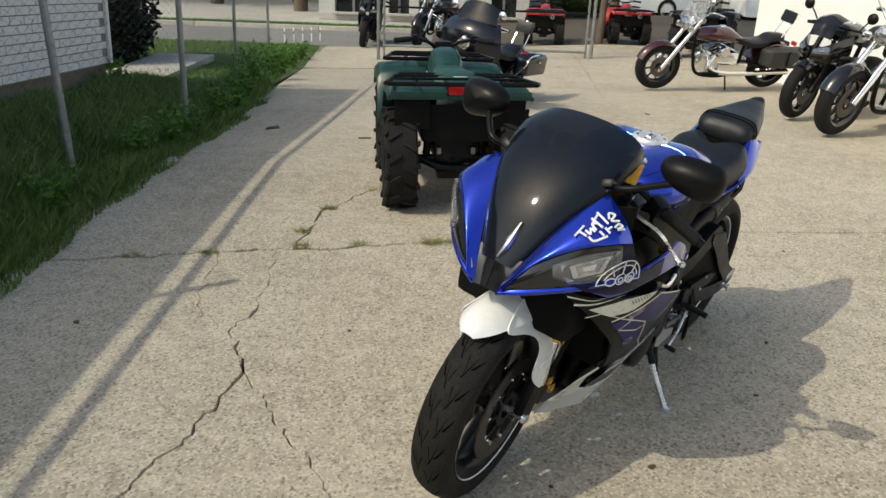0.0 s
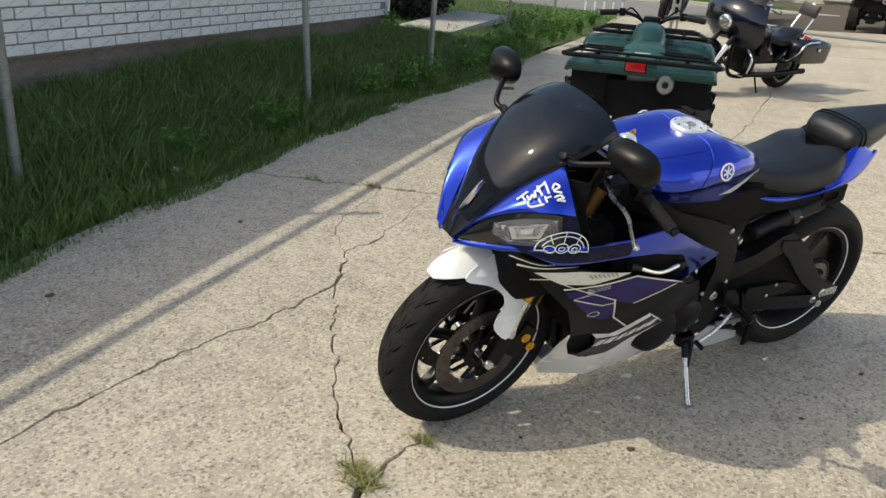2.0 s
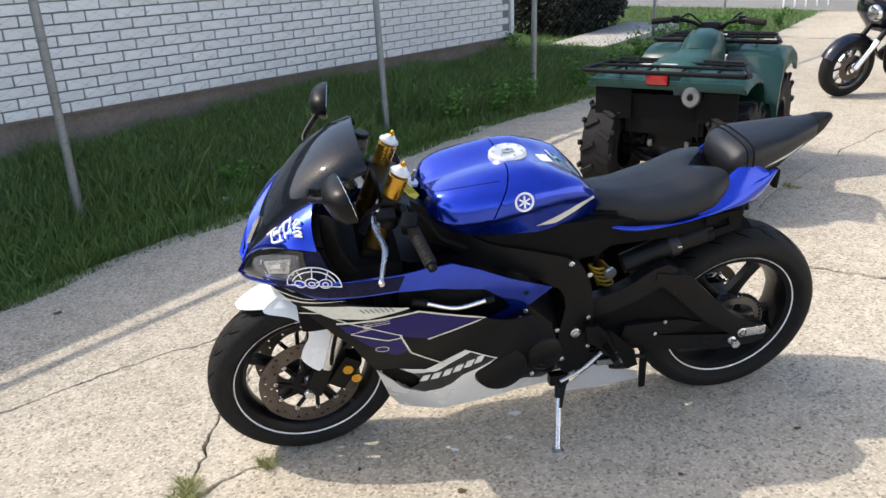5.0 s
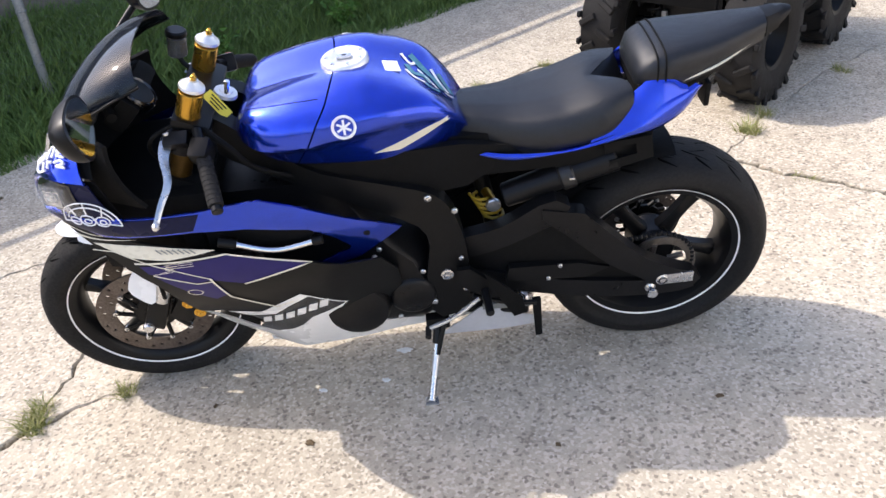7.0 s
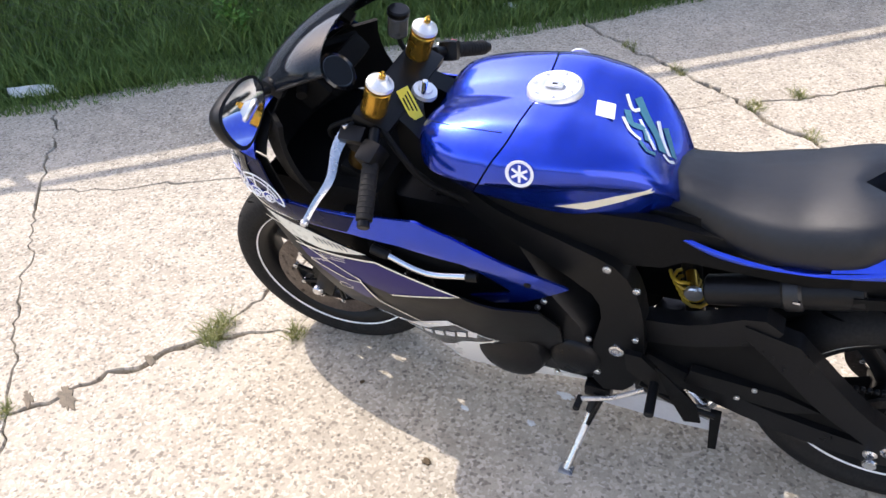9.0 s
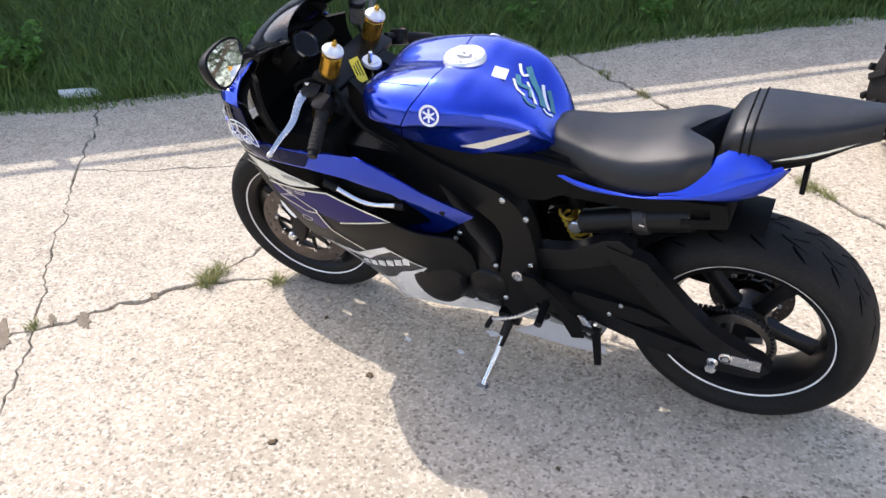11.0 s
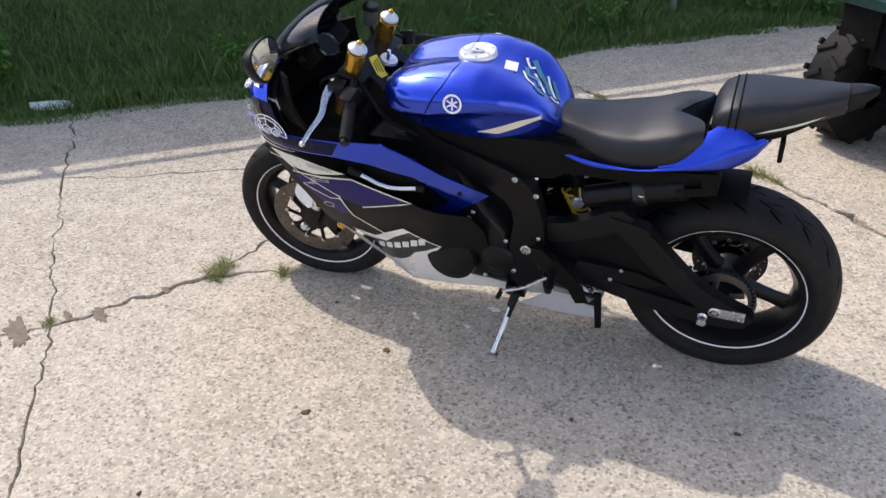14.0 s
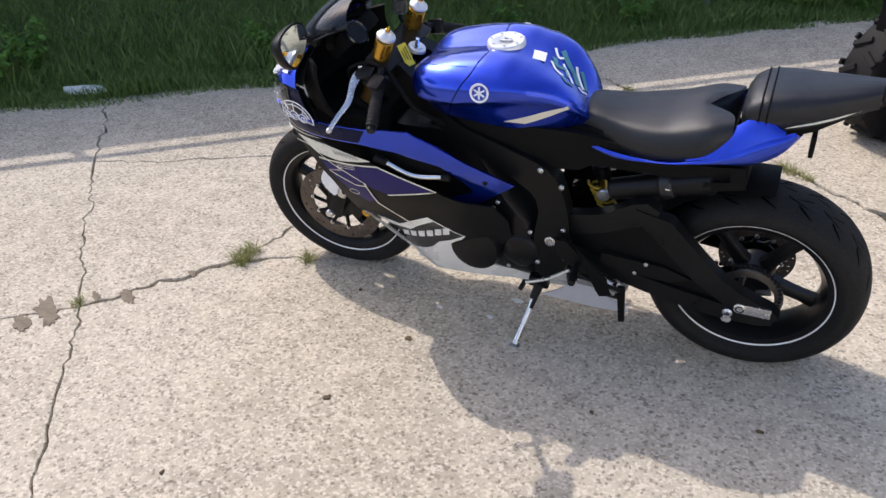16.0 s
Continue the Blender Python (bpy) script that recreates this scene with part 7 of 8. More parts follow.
# ---- other machines on the lot ----
def street_bike(m, paint, label, style="cruiser", wb=1.62, lean=-9, screen=False, bags=False, backrest=False, bright=CHROME, rich=True, engine_mat=None):
    """Motorcycle: x forwards, y to its left, origin under the rear axle, on its side stand."""
    b = thing("motorcycle", m @ pose(0, 0, 0.003, lean, 0, 0), label, "motorcycle", "other motorcycles on the lot")
    sport = style == "sport"
    R = 0.30 if sport else 0.325
    w_front, w_rear = (0.12, 0.18) if sport else (0.13, 0.18)
    for name, x, R_w, w in (("rear_wheel", 0, R, w_rear), ("front_wheel", wb, R, w_front)):
        wh, _, _ = wheel_parts(b, pose(x, 0, R_w), R_w, w, R_w - (0.085 if sport else 0.10), 5 if sport else 9, rim_mat=BLACK_GLOSS, n=40, name=name, spoke_w=0.03 if sport else 0.016)
        brake = part("brake_disc", lathe([(0.07, 0.055), (0.14, 0.055), (0.14, 0.060), (0.07, 0.060)], 28, closed=True), DISC, wh)
    fork_top = Vector((wb - (0.30 if sport else 0.46), 0, 0.92 if sport else 0.98))
    axle = Vector((wb, 0, R))
    for s in (-1, 1):
        y = Vector((0, s * 0.105, 0))
        part("fork_leg", cylinder(fork_top + y, fork_top.lerp(axle, 0.62) + y, 0.028, 14), BLACK_SATIN if sport or engine_mat else bright, b)
        part("slider", cylinder(fork_top.lerp(axle, 0.55) + y, axle + y, 0.034, 14), BLACK_SATIN if sport else bright, b)
    rows = []
    a0, a1 = (55, 150) if sport else (20, 165)
    for a in np.radians(np.linspace(a0, a1, 14)):
        r = R + 0.030
        rows.append([(wb + (r - 0.045 * abs(q) ** 2.2) * math.cos(a), 0.085 * q, R + (r - 0.045 * abs(q) ** 2.2) * math.sin(a)) for q in np.linspace(-1, 1, 9)])
    bm = bmesh.new()
    grid_faces(bm, rows)
    bmesh.ops.recalc_face_normals(bm, faces=bm.faces)
    bmesh.ops.solidify(bm, geom=bm.faces[:], thickness=0.004)
    part("front_mudguard", bm, paint, b)
    if not sport:
        rows = []
        for a in np.radians(np.linspace(20, 175, 14)):
            r = R + 0.045
            rows.append([(r * math.cos(a) * 1.0 - 0.01, 0.115 * q, R + (r - 0.06 * abs(q) ** 2.4) * math.sin(a)) for q in np.linspace(-1, 1, 9)])
        bm = bmesh.new()
        grid_faces(bm, rows)
        bmesh.ops.recalc_face_normals(bm, faces=bm.faces)
        bmesh.ops.solidify(bm, geom=bm.faces[:], thickness=0.005)
        part("rear_mudguard", bm, paint, b)
    seat_z = 0.80 if sport else 0.70
    rows = []
    x0, x1 = (0.50, fork_top.x - 0.04) if sport else (0.52, fork_top.x - 0.02)
    for t in np.linspace(0, 1, 12):
        x = x0 + (x1 - x0) * t
        wd = spline((0, 0.3, 0.7, 1), (0.07, 0.145, 0.15, 0.07), t)
        top = seat_z + spline((0, 0.4, 0.8, 1), (0.02, 0.17, 0.16, 0.10), t)
        low = seat_z - spline((0, 0.4, 1), (0.02, 0.05, 0.0), t)
        rows.append([(x, wd * math.sin(a), (top + low) / 2 + (top - low) / 2 * math.cos(a) + (0.01 if math.cos(a) > 0 else 0)) for a in np.linspace(0, math.tau, 18, endpoint=False)])
    part("fuel_tank", loft(rows), paint, b, "glossy painted tank")
    part("filler_cap", lathe([(0.0, 0.02), (0.04, 0.015), (0.045, 0.0), (0.0, 0.0)], 16, axis="z", centre=((x0 + x1) / 2 - 0.03, 0, seat_z + 0.175)), bright, b)
    rows = []
    for t in np.linspace(0, 1, 10):
        x = 0.55 - (0.66 if not sport else 0.62) * t
        wd = spline((0, 0.35, 0.65, 1), (0.08, 0.155, 0.13, 0.09), t) * (0.85 if sport else 1)
        top = seat_z + spline((0, 0.3, 0.6, 0.7, 1), (0.03, 0.0, 0.03, 0.09, 0.08), t) + (0.05 * t if sport else 0)
        rows.append([(x, wd, top - 0.09), (x, wd, top - 0.03), (x, wd * 0.7, top), (x, 0, top + 0.004), (x, -wd * 0.7, top), (x, -wd, top - 0.03), (x, -wd, top - 0.09)])
    part("seat", loft(rows), SEAT_VINYL, b, "black padded seat")
    part("frame_cradle", tube([(0.42, 0, seat_z - 0.06), (0.55, 0, 0.22), (wb * 0.62, 0, 0.20), (wb * 0.70, 0, 0.45), fork_top - Vector((0.02, 0, 0.12))], 0.024, 10, 30), BLACK_METAL, b)
    part("engine", block((0.44, 0.30, 0.30), (wb * 0.47, 0, 0.40), 0.05), BLACK_METAL if sport else (engine_mat or bright), b, "engine block")
    if not sport:
        for dx, tilt in ((-0.07, -22), (0.13, 22)):
            for k in range(7):
                part("fin", block((0.15, 0.19, 0.011), (0, 0, 0), 0.004, m=pose(wb * 0.47 + dx, 0, 0.52, 0, tilt, 0) @ pose(0, 0, 0.022 * k - 0.05)), BLACK_METAL if k % 2 else (engine_mat or bright), b)
        part("air_cleaner", cylinder((wb * 0.47 + 0.03, 0.12, 0.56), (wb * 0.47 + 0.03, 0.20, 0.56), 0.075, 24), engine_mat or bright, b, "round air cleaner")
        part("primary_cover", block((0.46, 0.07, 0.15), (wb * 0.40, 0.175, 0.34), 0.03), bright, b, "polished engine cover")
        for s in (-1, 1):
            part("exhaust", tube([(wb * 0.56, s * 0.12, 0.50), (wb * 0.62, s * 0.19, 0.36), (wb * 0.45, s * 0.20, 0.27), (-0.22, s * 0.19, 0.28)], 0.036, 12, 24), engine_mat or bright, b, "long exhaust pipe")
        part("crash_bar", tube([(wb * 0.66, 0.05, 0.62), (wb * 0.68, 0.28, 0.52), (wb * 0.67, 0.26, 0.30), (wb * 0.60, 0.10, 0.24)], 0.014, 8, 20), bright, b)
        part("footboard", block((0.26, 0.09, 0.02), (wb * 0.62, 0.25, 0.29), 0.008), BLACK_MATT, b)
    bar_z = fork_top.z + (0.02 if sport else 0.13)
    bars = part("handlebar", tube([(fork_top.x - (0.06 if sport else 0.18), 0.36, bar_z - 0.03), (fork_top.x - 0.04, 0.24, bar_z), (fork_top.x, 0.08, fork_top.z + 0.02), (fork_top.x, -0.08, fork_top.z + 0.02), (fork_top.x - 0.04, -0.24, bar_z), (fork_top.x - (0.06 if sport else 0.18), -0.36, bar_z - 0.03)], 0.0125, 10, 30), BLACK_SATIN if sport else bright, b, "handlebar")
    for s in (-1, 1):
        e = Vector((fork_top.x - (0.06 if sport else 0.18), s * 0.36, bar_z - 0.03))
        part("grip", cylinder(e + Vector((0.06 if not sport else 0.01, -s * 0.09, 0.012)), e, 0.018, 12), RUBBER, bars)
        mh = Vector((fork_top.x + 0.06, s * 0.34, bar_z + 0.16))
        mir = part("mirror", tube([Vector((fork_top.x, s * 0.22, bar_z)), Vector((fork_top.x + 0.03, s * 0.28, bar_z + 0.09)), mh], 0.007, 8, 8), BLACK_SATIN if sport else bright, bars)
        part("mirror_shell", lathe([(0.0, 0.03), (0.035, 0.024), (0.055, 0.006), (0.052, 0.0), (0.0, 0.0)], 20, axis="x", centre=mh), BLACK_SATIN if sport else bright, mir)
    if sport:
        for s in (-1, 1):
            a = [(wb + 0.10, s * 0.02, 0.72), (wb - 0.05, s * 0.15, 0.82), (wb - 0.28, s * 0.21, 0.90)]
            c = [(wb + 0.13, s * 0.03, 0.64), (wb - 0.02, s * 0.16, 0.62), (wb - 0.30, s * 0.22, 0.66)]
            part("nose_fairing", ruled(a, c, 14, 6, (0.02, s * 0.02, 0), 0.005), paint, b, "black nose fairing")
            part("headlight", ruled([(wb + 0.12, s * 0.04, 0.74), (wb, s * 0.14, 0.78)], [(wb + 0.135, s * 0.04, 0.69), (wb + 0.01, s * 0.155, 0.70)], 8, 4, (0.02, s * 0.015, 0), 0.004), LENS, b, "slanted clear headlight")
            part("side_fairing", ruled([(wb - 0.10, s * 0.20, 0.70), (wb - 0.50, s * 0.23, 0.68), (wb - 0.85, s * 0.17, 0.58)], [(wb - 0.22, s * 0.17, 0.34), (wb - 0.55, s * 0.18, 0.22), (wb - 0.90, s * 0.13, 0.25)], 16, 8, (0, s * 0.02, 0), 0.005), paint, b, "black side fairing")
            part("tail_panel", ruled([(0.40, s * 0.10, 0.78), (0.10, s * 0.12, 0.86), (-0.22, s * 0.05, 0.93)], [(0.40, s * 0.10, 0.70), (0.10, s * 0.11, 0.78), (-0.22, s * 0.04, 0.88)], 10, 4, (0, s * 0.01, 0), 0.004), paint, b)
        part("windscreen", ruled([(wb - 0.02, 0.12, 0.84), (wb + 0.04, 0, 0.86), (wb - 0.02, -0.12, 0.84)], [(wb - 0.24, 0.13, 1.03), (wb - 0.20, 0, 1.07), (wb - 0.24, -0.13, 1.03)], 14, 8, (0.05, 0, 0.05), 0.003), SMOKE, b, "smoked screen")
        part("swingarm", block((0.52, 0.20, 0.06), (0.26, 0, 0.33), 0.02), BLACK_METAL, b)
        part("muffler", cylinder((0.30, -0.16, 0.36), (-0.20, -0.18, 0.50), 0.05, 18), SILVER, b)
    else:
        part("headlight", lathe([(0.0, 0.10), (0.075, 0.09), (0.09, 0.06), (0.085, 0.0), (0.05, -0.07), (0.0, -0.08)], 24, axis="x", centre=(fork_top.x + (0.22 if screen == "batwing" else 0.13), 0, fork_top.z - 0.06 - (0.04 if screen == "batwing" else 0))), bright, b, "chrome headlight shell")
        part("headlight_glass", lathe([(0.0, 0.108), (0.05, 0.104), (0.074, 0.092), (0.0, 0.085)], 24, axis="x", centre=(fork_top.x + (0.22 if screen == "batwing" else 0.13), 0, fork_top.z - 0.06 - (0.04 if screen == "batwing" else 0))), LENS, b)
        for s in (-1, 1):
            part("spot_lamp", lathe([(0.0, 0.06), (0.04, 0.05), (0.045, 0.02), (0.0, -0.03)], 16, axis="x", centre=(fork_top.x + 0.15, s * 0.16, fork_top.z - 0.10)), bright, b)
            part("turn_signal", lathe([(0.0, 0.04), (0.028, 0.03), (0.03, 0.0), (0.0, -0.02)], 14, axis="x", centre=(-0.24, s * 0.19, 0.62)), RED_LENS, b)
        part("swingarm", block((0.50, 0.24, 0.06), (0.25, 0, 0.34), 0.02), BLACK_METAL, b)
        part("tail_light", block((0.03, 0.09, 0.06), (-0.36, 0, 0.64), 0.012), RED_LENS, b)
    if screen == "batwing":
        fz = fork_top.z - 0.10
        rows = []
        for u in np.linspace(-1, 1, 21):
            x = fork_top.x + 0.22 - 0.16 * abs(u) ** 2
            rows.append([(x - 0.05, 0.32 * u, fz - 0.20 - 0.06 * abs(u)), (x + 0.03, 0.44 * u, fz - 0.06 - 0.04 * abs(u)), (x + 0.07, 0.43 * u, fz + 0.08), (x + 0.03, 0.38 * u, fz + 0.20), (x - 0.06, 0.31 * u, fz + 0.27)])
        bm = bmesh.new()
        grid_faces(bm, rows)
        bmesh.ops.recalc_face_normals(bm, faces=bm.faces)
        bmesh.ops.solidify(bm, geom=bm.faces[:], thickness=0.012)
        part("fairing", bm, paint, b, "broad painted fork fairing")
        rows = [[(fork_top.x + 0.14 - 0.11 * t - 0.05 * abs(u) ** 2, (0.30 - 0.05 * t) * u, fz + 0.26 + 0.24 * t * (1 - 0.25 * u * u)) for t in np.linspace(0, 1, 6)] for u in np.linspace(-1, 1, 15)]
        bm = bmesh.new()
        grid_faces(bm, rows)
        bmesh.ops.recalc_face_normals(bm, faces=bm.faces)
        bmesh.ops.solidify(bm, geom=bm.faces[:], thickness=0.004)
        part("windscreen", bm, SMOKE, b, "dark blue tinted windscreen")
    elif screen == "tall":
        rows = [[(fork_top.x + 0.20 - 0.20 * t - 0.07 * abs(u) ** 2, (0.26 - 0.06 * t) * u, fork_top.z - 0.02 + 0.50 * t * (1 - 0.12 * u * u)) for t in np.linspace(0, 1, 9)] for u in np.linspace(-1, 1, 15)]
        bm = bmesh.new()
        grid_faces(bm, rows)
        bmesh.ops.recalc_face_normals(bm, faces=bm.faces)
        bmesh.ops.solidify(bm, geom=bm.faces[:], thickness=0.004)
        part("windscreen", bm, CLEAR, b, "tall clear windscreen")
    if bags:
        for s in (-1, 1):
            rows = []
            for x, hh, ww in ((0.26, 0.20, 0.10), (0.20, 0.27, 0.19), (-0.30, 0.28, 0.20), (-0.40, 0.24, 0.17), (-0.42, 0.20, 0.12)):
                y0 = 0.16
                z0 = 0.56 if bags == "hard" else 0.50
                rows.append([(x, s * y0, z0 - hh / 2), (x, s * (y0 + ww), z0 - hh / 2 + 0.02), (x, s * (y0 + ww), z0 + hh / 2 - 0.03), (x, s * (y0 + ww * 0.8), z0 + hh / 2), (x, s * y0, z0 + hh / 2)])
            bag = part("saddlebag", loft(rows), paint if bags == "hard" else LEATHER, b, "hard saddlebag" if bags == "hard" else "black leather saddlebag")
            if bags == "hard":
                part("bag_rail", tube([(0.27, s * 0.22, 0.44), (0.28, s * 0.34, 0.58), (0.20, s * 0.36, 0.70), (-0.10, s * 0.33, 0.71)], 0.011, 8, 16), bright, bag, "chrome guard rail")
                part("bag_latch", block((0.06, 0.012, 0.03), (-0.10, s * 0.366, 0.62), 0.004), bright, bag)
            else:
                part("strap", block((0.03, 0.012, 0.20), (-0.05, s * 0.362, 0.52), 0.004), BLACK_SATIN, bag)
    if backrest:
        br = part("backrest", tube([(-0.05, 0.10, 0.74), (-0.16, 0.09, 0.95), (-0.20, 0.0, 1.10), (-0.16, -0.09, 0.95), (-0.05, -0.10, 0.74)], 0.010, 8, 20), bright, b, "chrome backrest")
        part("back_pad", block((0.06, 0.24, 0.16), (0, 0, 0), 0.025, m=pose(-0.16, 0, 1.02, 0, -14, 0)), SEAT_VINYL, br, "black backrest pad")
    part("side_stand", tube([(wb * 0.42, 0.12, 0.24), (wb * 0.44, 0.26, 0.045)], 0.012, 8), BLACK_METAL, b)
    return b


LEATHER = material("worn_leather", (0.02, 0.019, 0.018), 0.55, 0.0, 0.3, 12, bump=0.4, bump_size=120)


def heading(rear, front_pt):
    return math.degrees(math.atan2(front_pt[1] - rear[1], front_pt[0] - rear[0]))


def parked(rear, front_pt):
    z0, z1 = fall(*rear), fall(*front_pt)
    d = math.hypot(front_pt[0] - rear[0], front_pt[1] - rear[1])
    return pose(rear[0], rear[1], z0, 0, 0, heading(rear, front_pt)) @ pose(0, 0, 0, 0, -math.degrees(math.atan2(z1 - z0, d)), 0)


street_bike(parked((0.76, 9.30), (-0.04, 8.06)) @ Matrix.Diagonal((0.82, 0.84, 0.82, 1)), NIGHT, "midnight blue touring motorcycle with chrome and hard saddlebags", wb=1.60, screen="batwing", bags="hard", backrest=True, engine_mat=BLACK_SATIN)
street_bike(parked((4.33, 10.80), (2.69, 10.35)) @ Matrix.Diagonal((0.95, 0.94, 0.92, 1)), MAROON, "maroon cruiser motorcycle with a clear windscreen and leather bags", wb=1.70, screen="tall", bags="leather", backrest=True)
street_bike(parked((4.78, 9.10), (3.71, 8.28)), BLACK_GLOSS, "black sport motorcycle parked by the white wall", style="sport", wb=1.36)
street_bike(parked((5.02, 8.18), (3.70, 7.37)), BLACK_GLOSS, "black cruiser motorcycle with bright chrome forks", wb=1.56)
street_bike(parked((-1.50, 17.40), (-1.59, 16.08)), BLACK_SATIN, "dark motorcycle standing at the street edge", style="sport", wb=1.36)
street_bike(parked((-0.05, 17.85), (-0.53, 16.45)), BLACK_GLOSS, "chrome cruiser motorcycle parked at the street edge", wb=1.50)
quad(pose(2.02, 16.30, fall(2.0, 16.3), 0, 0, 84), RED, "red quad bike parked beyond the gate", rich=False, size=(0.80, 0.78, 0.83))
quad(pose(3.72, 16.30, fall(3.7, 16.3), 0, 0, 88), RED, "red quad bike with black racks parked beyond the gate", rich=False, size=(0.80, 0.78, 0.83))
quad(pose(4.55, 14.60, fall(4.5, 14.6), 0, 0, 60), BLACK_SATIN, "black quad bike beside the white wall", rich=False)

# ---- white wall, gate and street furniture ----
WALL_WHITE = material("white_render", (0.82, 0.82, 0.80), 0.6, 0.0, 0.03, 1.5, bump=0.05)
white = thing("white_building", pose(4.78, 12.5, -0.22, 0, 0, -80.5), "plain white rendered building beside the lot", "building")
part("wall", block((12.0, 0.3, 3.6), (6.0, 0.15, 1.80)), WALL_WHITE, white, smooth=False)
part("end_wall", block((0.3, 6.0, 3.6), (0.15, 3.302, 1.80)), WALL_WHITE, white, smooth=False)
part("roof", block((12.4, 6.8, 0.16), (6.0, 3.2, 3.685), 0.02), ROOFING, white, smooth=False)
gate = thing("gate", pose(0, 14.1, -0.41), "open grey steel gate frame across the drive", "gate")
for x in (-1.12, -1.02, 2.50, 2.60):
    part("post", cylinder((x, 0, -0.01), (x, 0, 2.3), 0.030 if x in (-1.12, 2.60) else 0.020, 14), GALV, gate, "galvanised gate post")
for z, r, mat in ((0.28, 0.022, GALV), (0.93, 0.018, BLACK_METAL), (2.20, 0.02, GALV)):
    part("rail", cylinder((-1.02, 0, z), (2.50, 0, z), r, 12), mat, gate, "gate rail")
for x, z in ((-1.07, 0.5), (-1.07, 1.5), (2.55, 0.5), (2.55, 1.5)):
    part("hinge", block((0.13, 0.05, 0.05), (x, 0, z), 0.01), GALV, gate)
for k in range(5):
    x = -3.25 + 0.16 * k
    mk = thing("marker_post", pose(x, 16.6 + 0.14 * k, STREET - 0.02), "short white marker post beside the drive", "marker post", "white marker posts")
    part("stake", block((0.030, 0.030, 0.30), (0, 0, 0.15), 0.006), WHITE, mk)
    part("band", block((0.034, 0.034, 0.05), (0, 0, 0.20), 0.004), GALV, mk)


def tree(x, y, h, trunk, crown_r, crown_z, leaves, label, mat=CROWN):
    t = thing("tree", pose(x, y, fall(x, y) - 0.02), label, "tree", "street trees")
    line = curve([(0, 0, 0), (0.05, 0.03, h * 0.3), (-0.04, 0.05, h * 0.7)], 10)
    part("trunk", tube(line, trunk, 12, taper=0.55), BARK, t, "rough brown trunk")
    spots = []
    for k in range(9):
        a = k * 2.4
        s = 0.5 + 0.5 * rng.uniform()
        tip = np.array((math.cos(a) * crown_r * s, math.sin(a) * crown_r * s, crown_z + rng.uniform(-0.3, 0.6) * crown_r))
        part("limb", tube([line[6], line[6] * 0.4 + tip * 0.6, tip], trunk * 0.28, 7, 8, taper=0.3), BARK, t)
        for j in range(leaves // 9):
            spots.append(tip + rng.normal(size=3) * crown_r * 0.28)
    me = leaf_cloud(np.array(spots), 0.22, rng)
    me.materials.append(mat)
    ob = new("crown", me)
    ob.parent = t
    ob["label"] = "loose dark green leaves"
    return t


tree(3.12, 16.2, 6.5, 0.075, 1.9, 5.2, 1400, "slim street tree with a rough trunk")
tree(4.4, 21.4, 7.0, 0.13, 2.2, 5.2, 1500, "street tree across the road")
for x, y in ((-7.5, 27.0), (-5.2, 29.0), (-10.5, 26.5), (-4.4, 25.0), (-14.0, 28.0)):
    tree(x, y, 6.0, 0.22, 2.6, 4.0, 1800, "broad dark tree beyond the street")


def shrub(name, x, y, sx, sy, h, n, mat, label):
    """Dense clipped bush: leaves over a rounded body, open at its edges."""
    s = thing(name, pose(x, y, fall(x, y) - 0.01), label, "shrub")
    u = rng.normal(size=(n, 3))
    u /= np.linalg.norm(u, axis=1)[:, None]
    u = np.sign(u) * np.abs(u) ** 0.6
    r = rng.uniform(0.80, 1.04, n)[:, None]
    pts = u * r * np.array((sx / 2, sy / 2, h / 2)) + np.array((0, 0, h / 2))
    me = leaf_cloud(pts, 0.10, rng)
    me.materials.append(mat)
    ob = new("foliage", me)
    ob.parent = s
    rows = []
    for t in np.linspace(0.02, 0.98, 9):
        k = (math.sin(math.pi * t)) ** 0.35 * 0.80
        rows.append([(sx / 2 * k * math.copysign(abs(math.cos(a)) ** 0.6, math.cos(a)), sy / 2 * k * math.copysign(abs(math.sin(a)) ** 0.6, math.sin(a)), h * 0.93 * t) for a in np.linspace(0, math.tau, 18, endpoint=False)])
    part("twig_mass", loft(rows), mat, s, "dense dark twigs")
    return s


shrub("hedge", -5.35, 12.3, 1.75, 2.0, 2.6, 10000, HEDGE, "clipped evergreen hedge beside the house, deep shade in its leaf colour")
for x, y, sx, h in ((-9.0, 30.0, 6.0, 1.8), (-5.0, 31.0, 4.0, 1.6), (-14.5, 30.0, 6.0, 2.0), (3.9, 24.2, 2.0, 1.5)):
    shrub("hedge", x, y, sx, 1.6, h, 2600, CROWN, "dark shrubbery across the street")


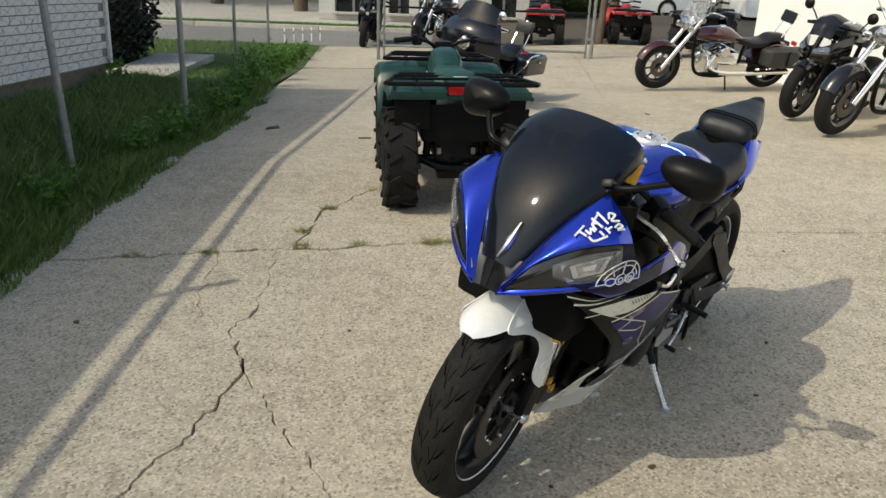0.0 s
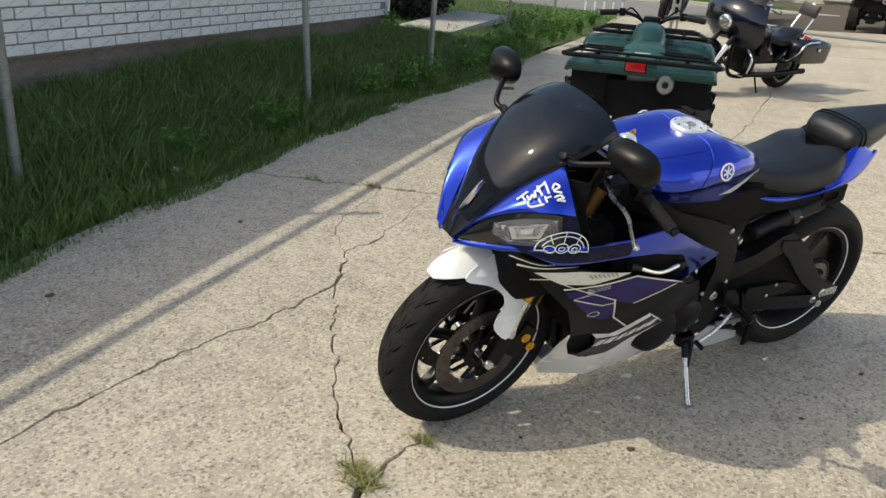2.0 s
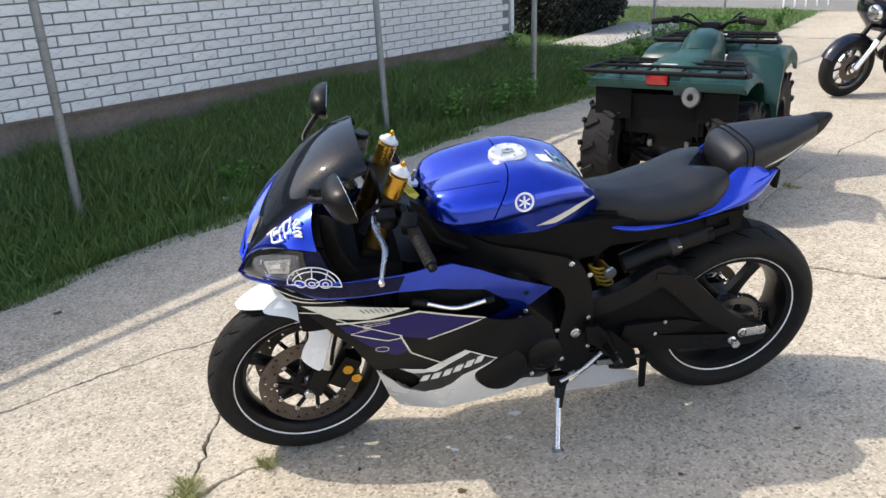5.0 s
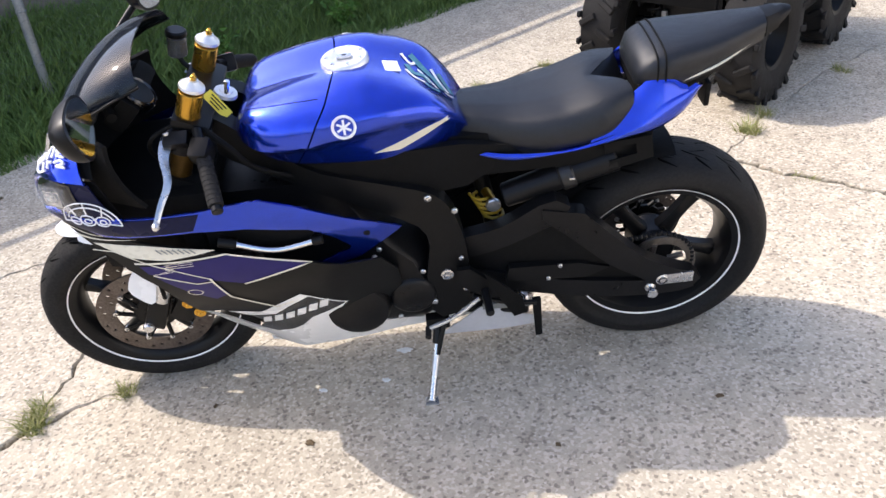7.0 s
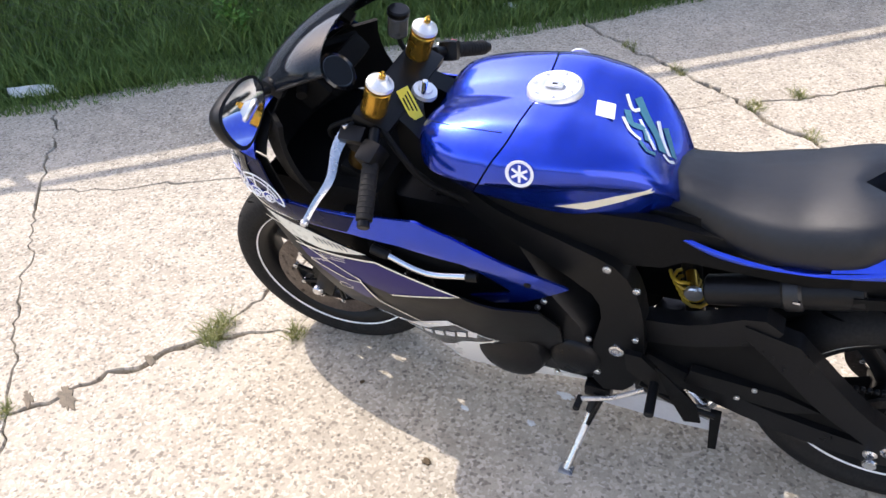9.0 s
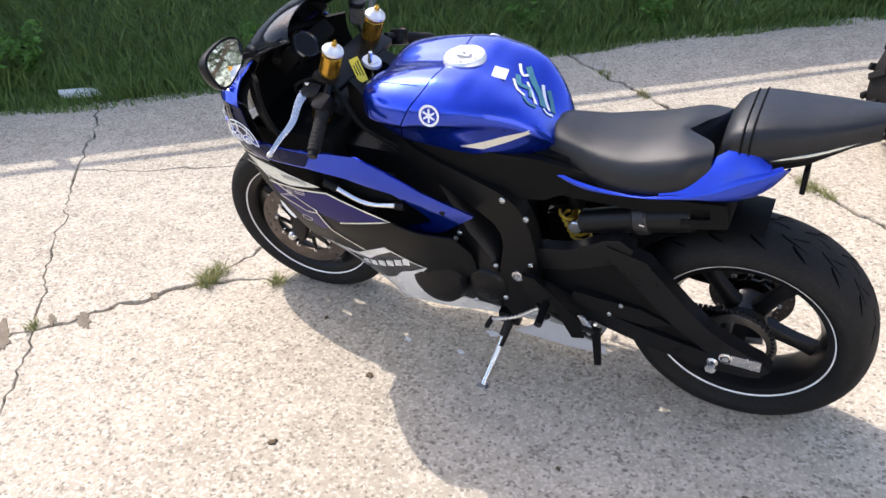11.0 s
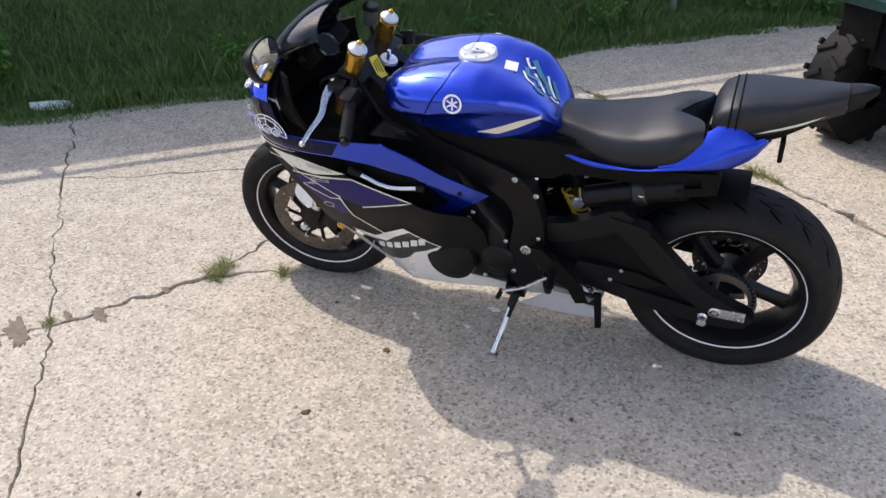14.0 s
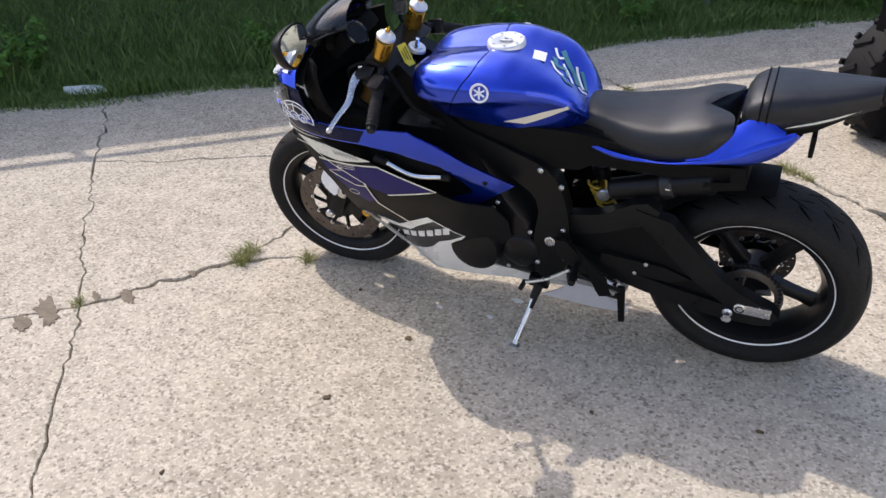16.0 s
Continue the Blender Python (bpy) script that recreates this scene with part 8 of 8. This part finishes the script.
def far_car(m, paint, label):
    c = thing("car", m, label, "car", "cars across the street")
    rows = []
    for x, z0, z1, w in ((-2.2, 0.35, 0.80, 0.75), (-2.1, 0.28, 0.98, 0.86), (-0.9, 0.25, 1.02, 0.89), (1.0, 0.25, 1.00, 0.89), (2.0, 0.28, 0.88, 0.85), (2.2, 0.36, 0.70, 0.72)):
        rows.append([(x, w, z0), (x, w, z1 * 0.75), (x, w * 0.93, z1), (x, -w * 0.93, z1), (x, -w, z1 * 0.75), (x, -w, z0)])
    part("body", loft(rows), paint, c)
    rows = [[(x, w, 0.98), (x, w * 0.86, z), (x, -w * 0.86, z), (x, -w, 0.98)] for x, z, w in ((-0.7, 1.02, 0.82), (-0.3, 1.62, 0.80), (0.6, 1.66, 0.80), (1.25, 1.02, 0.82))]
    part("cabin", loft(rows), DARK_PANE, c, "dark glazed cab")
    for x in (-1.35, 1.35):
        for s in (-1, 1):
            wh, _, _ = wheel_parts(c, pose(x, s * 0.80, 0.34), 0.34, 0.22, 0.22, 5, n=28, rim_mat=SILVER)
    return c


far_car(pose(5.6, 26.8, STREET, 0, 0, 8), WHITE, "white car parked across the street")
far_car(pose(11.2, 26.0, STREET, 0, 0, 4), WHITE, "white pickup parked across the street")

# ---- painted bricks of the house wall ----
def brick_mesh():
    bm = block((0.016, LONG - 0.0105, TALL), (0, 0, 0), 0.003, segments=1)
    me = bpy.data.meshes.new("brick")
    bm.to_mesh(me)
    bm.free()
    me.materials.append(SIDING)
    return me


BRICK = brick_mesh()
rest = bmesh.new()
rb = random.Random(4)
for row in range(19):
    for col in range(50):
        y = -0.045 - LONG * (col + 0.5 + 0.5 * (row % 2))
        z = COURSE * (row + 0.5)
        m = SLOPE @ pose(-0.017 + rb.uniform(-0.0015, 0.0015), y, z, 0, rb.uniform(-0.6, 0.6), rb.uniform(-0.5, 0.5))
        if row < 16 and 9 <= col < 27:
            ob = new("brick", BRICK)
            ob.parent, ob.matrix_basis = house, m
        elif col < 44:
            block((0.016, LONG - 0.0105, TALL), (0, 0, 0), 0, m=m, bm=rest)
part("brickwork", rest, SIDING, house, "rows of white painted bricks", smooth=False)["kind"] = "stuff"
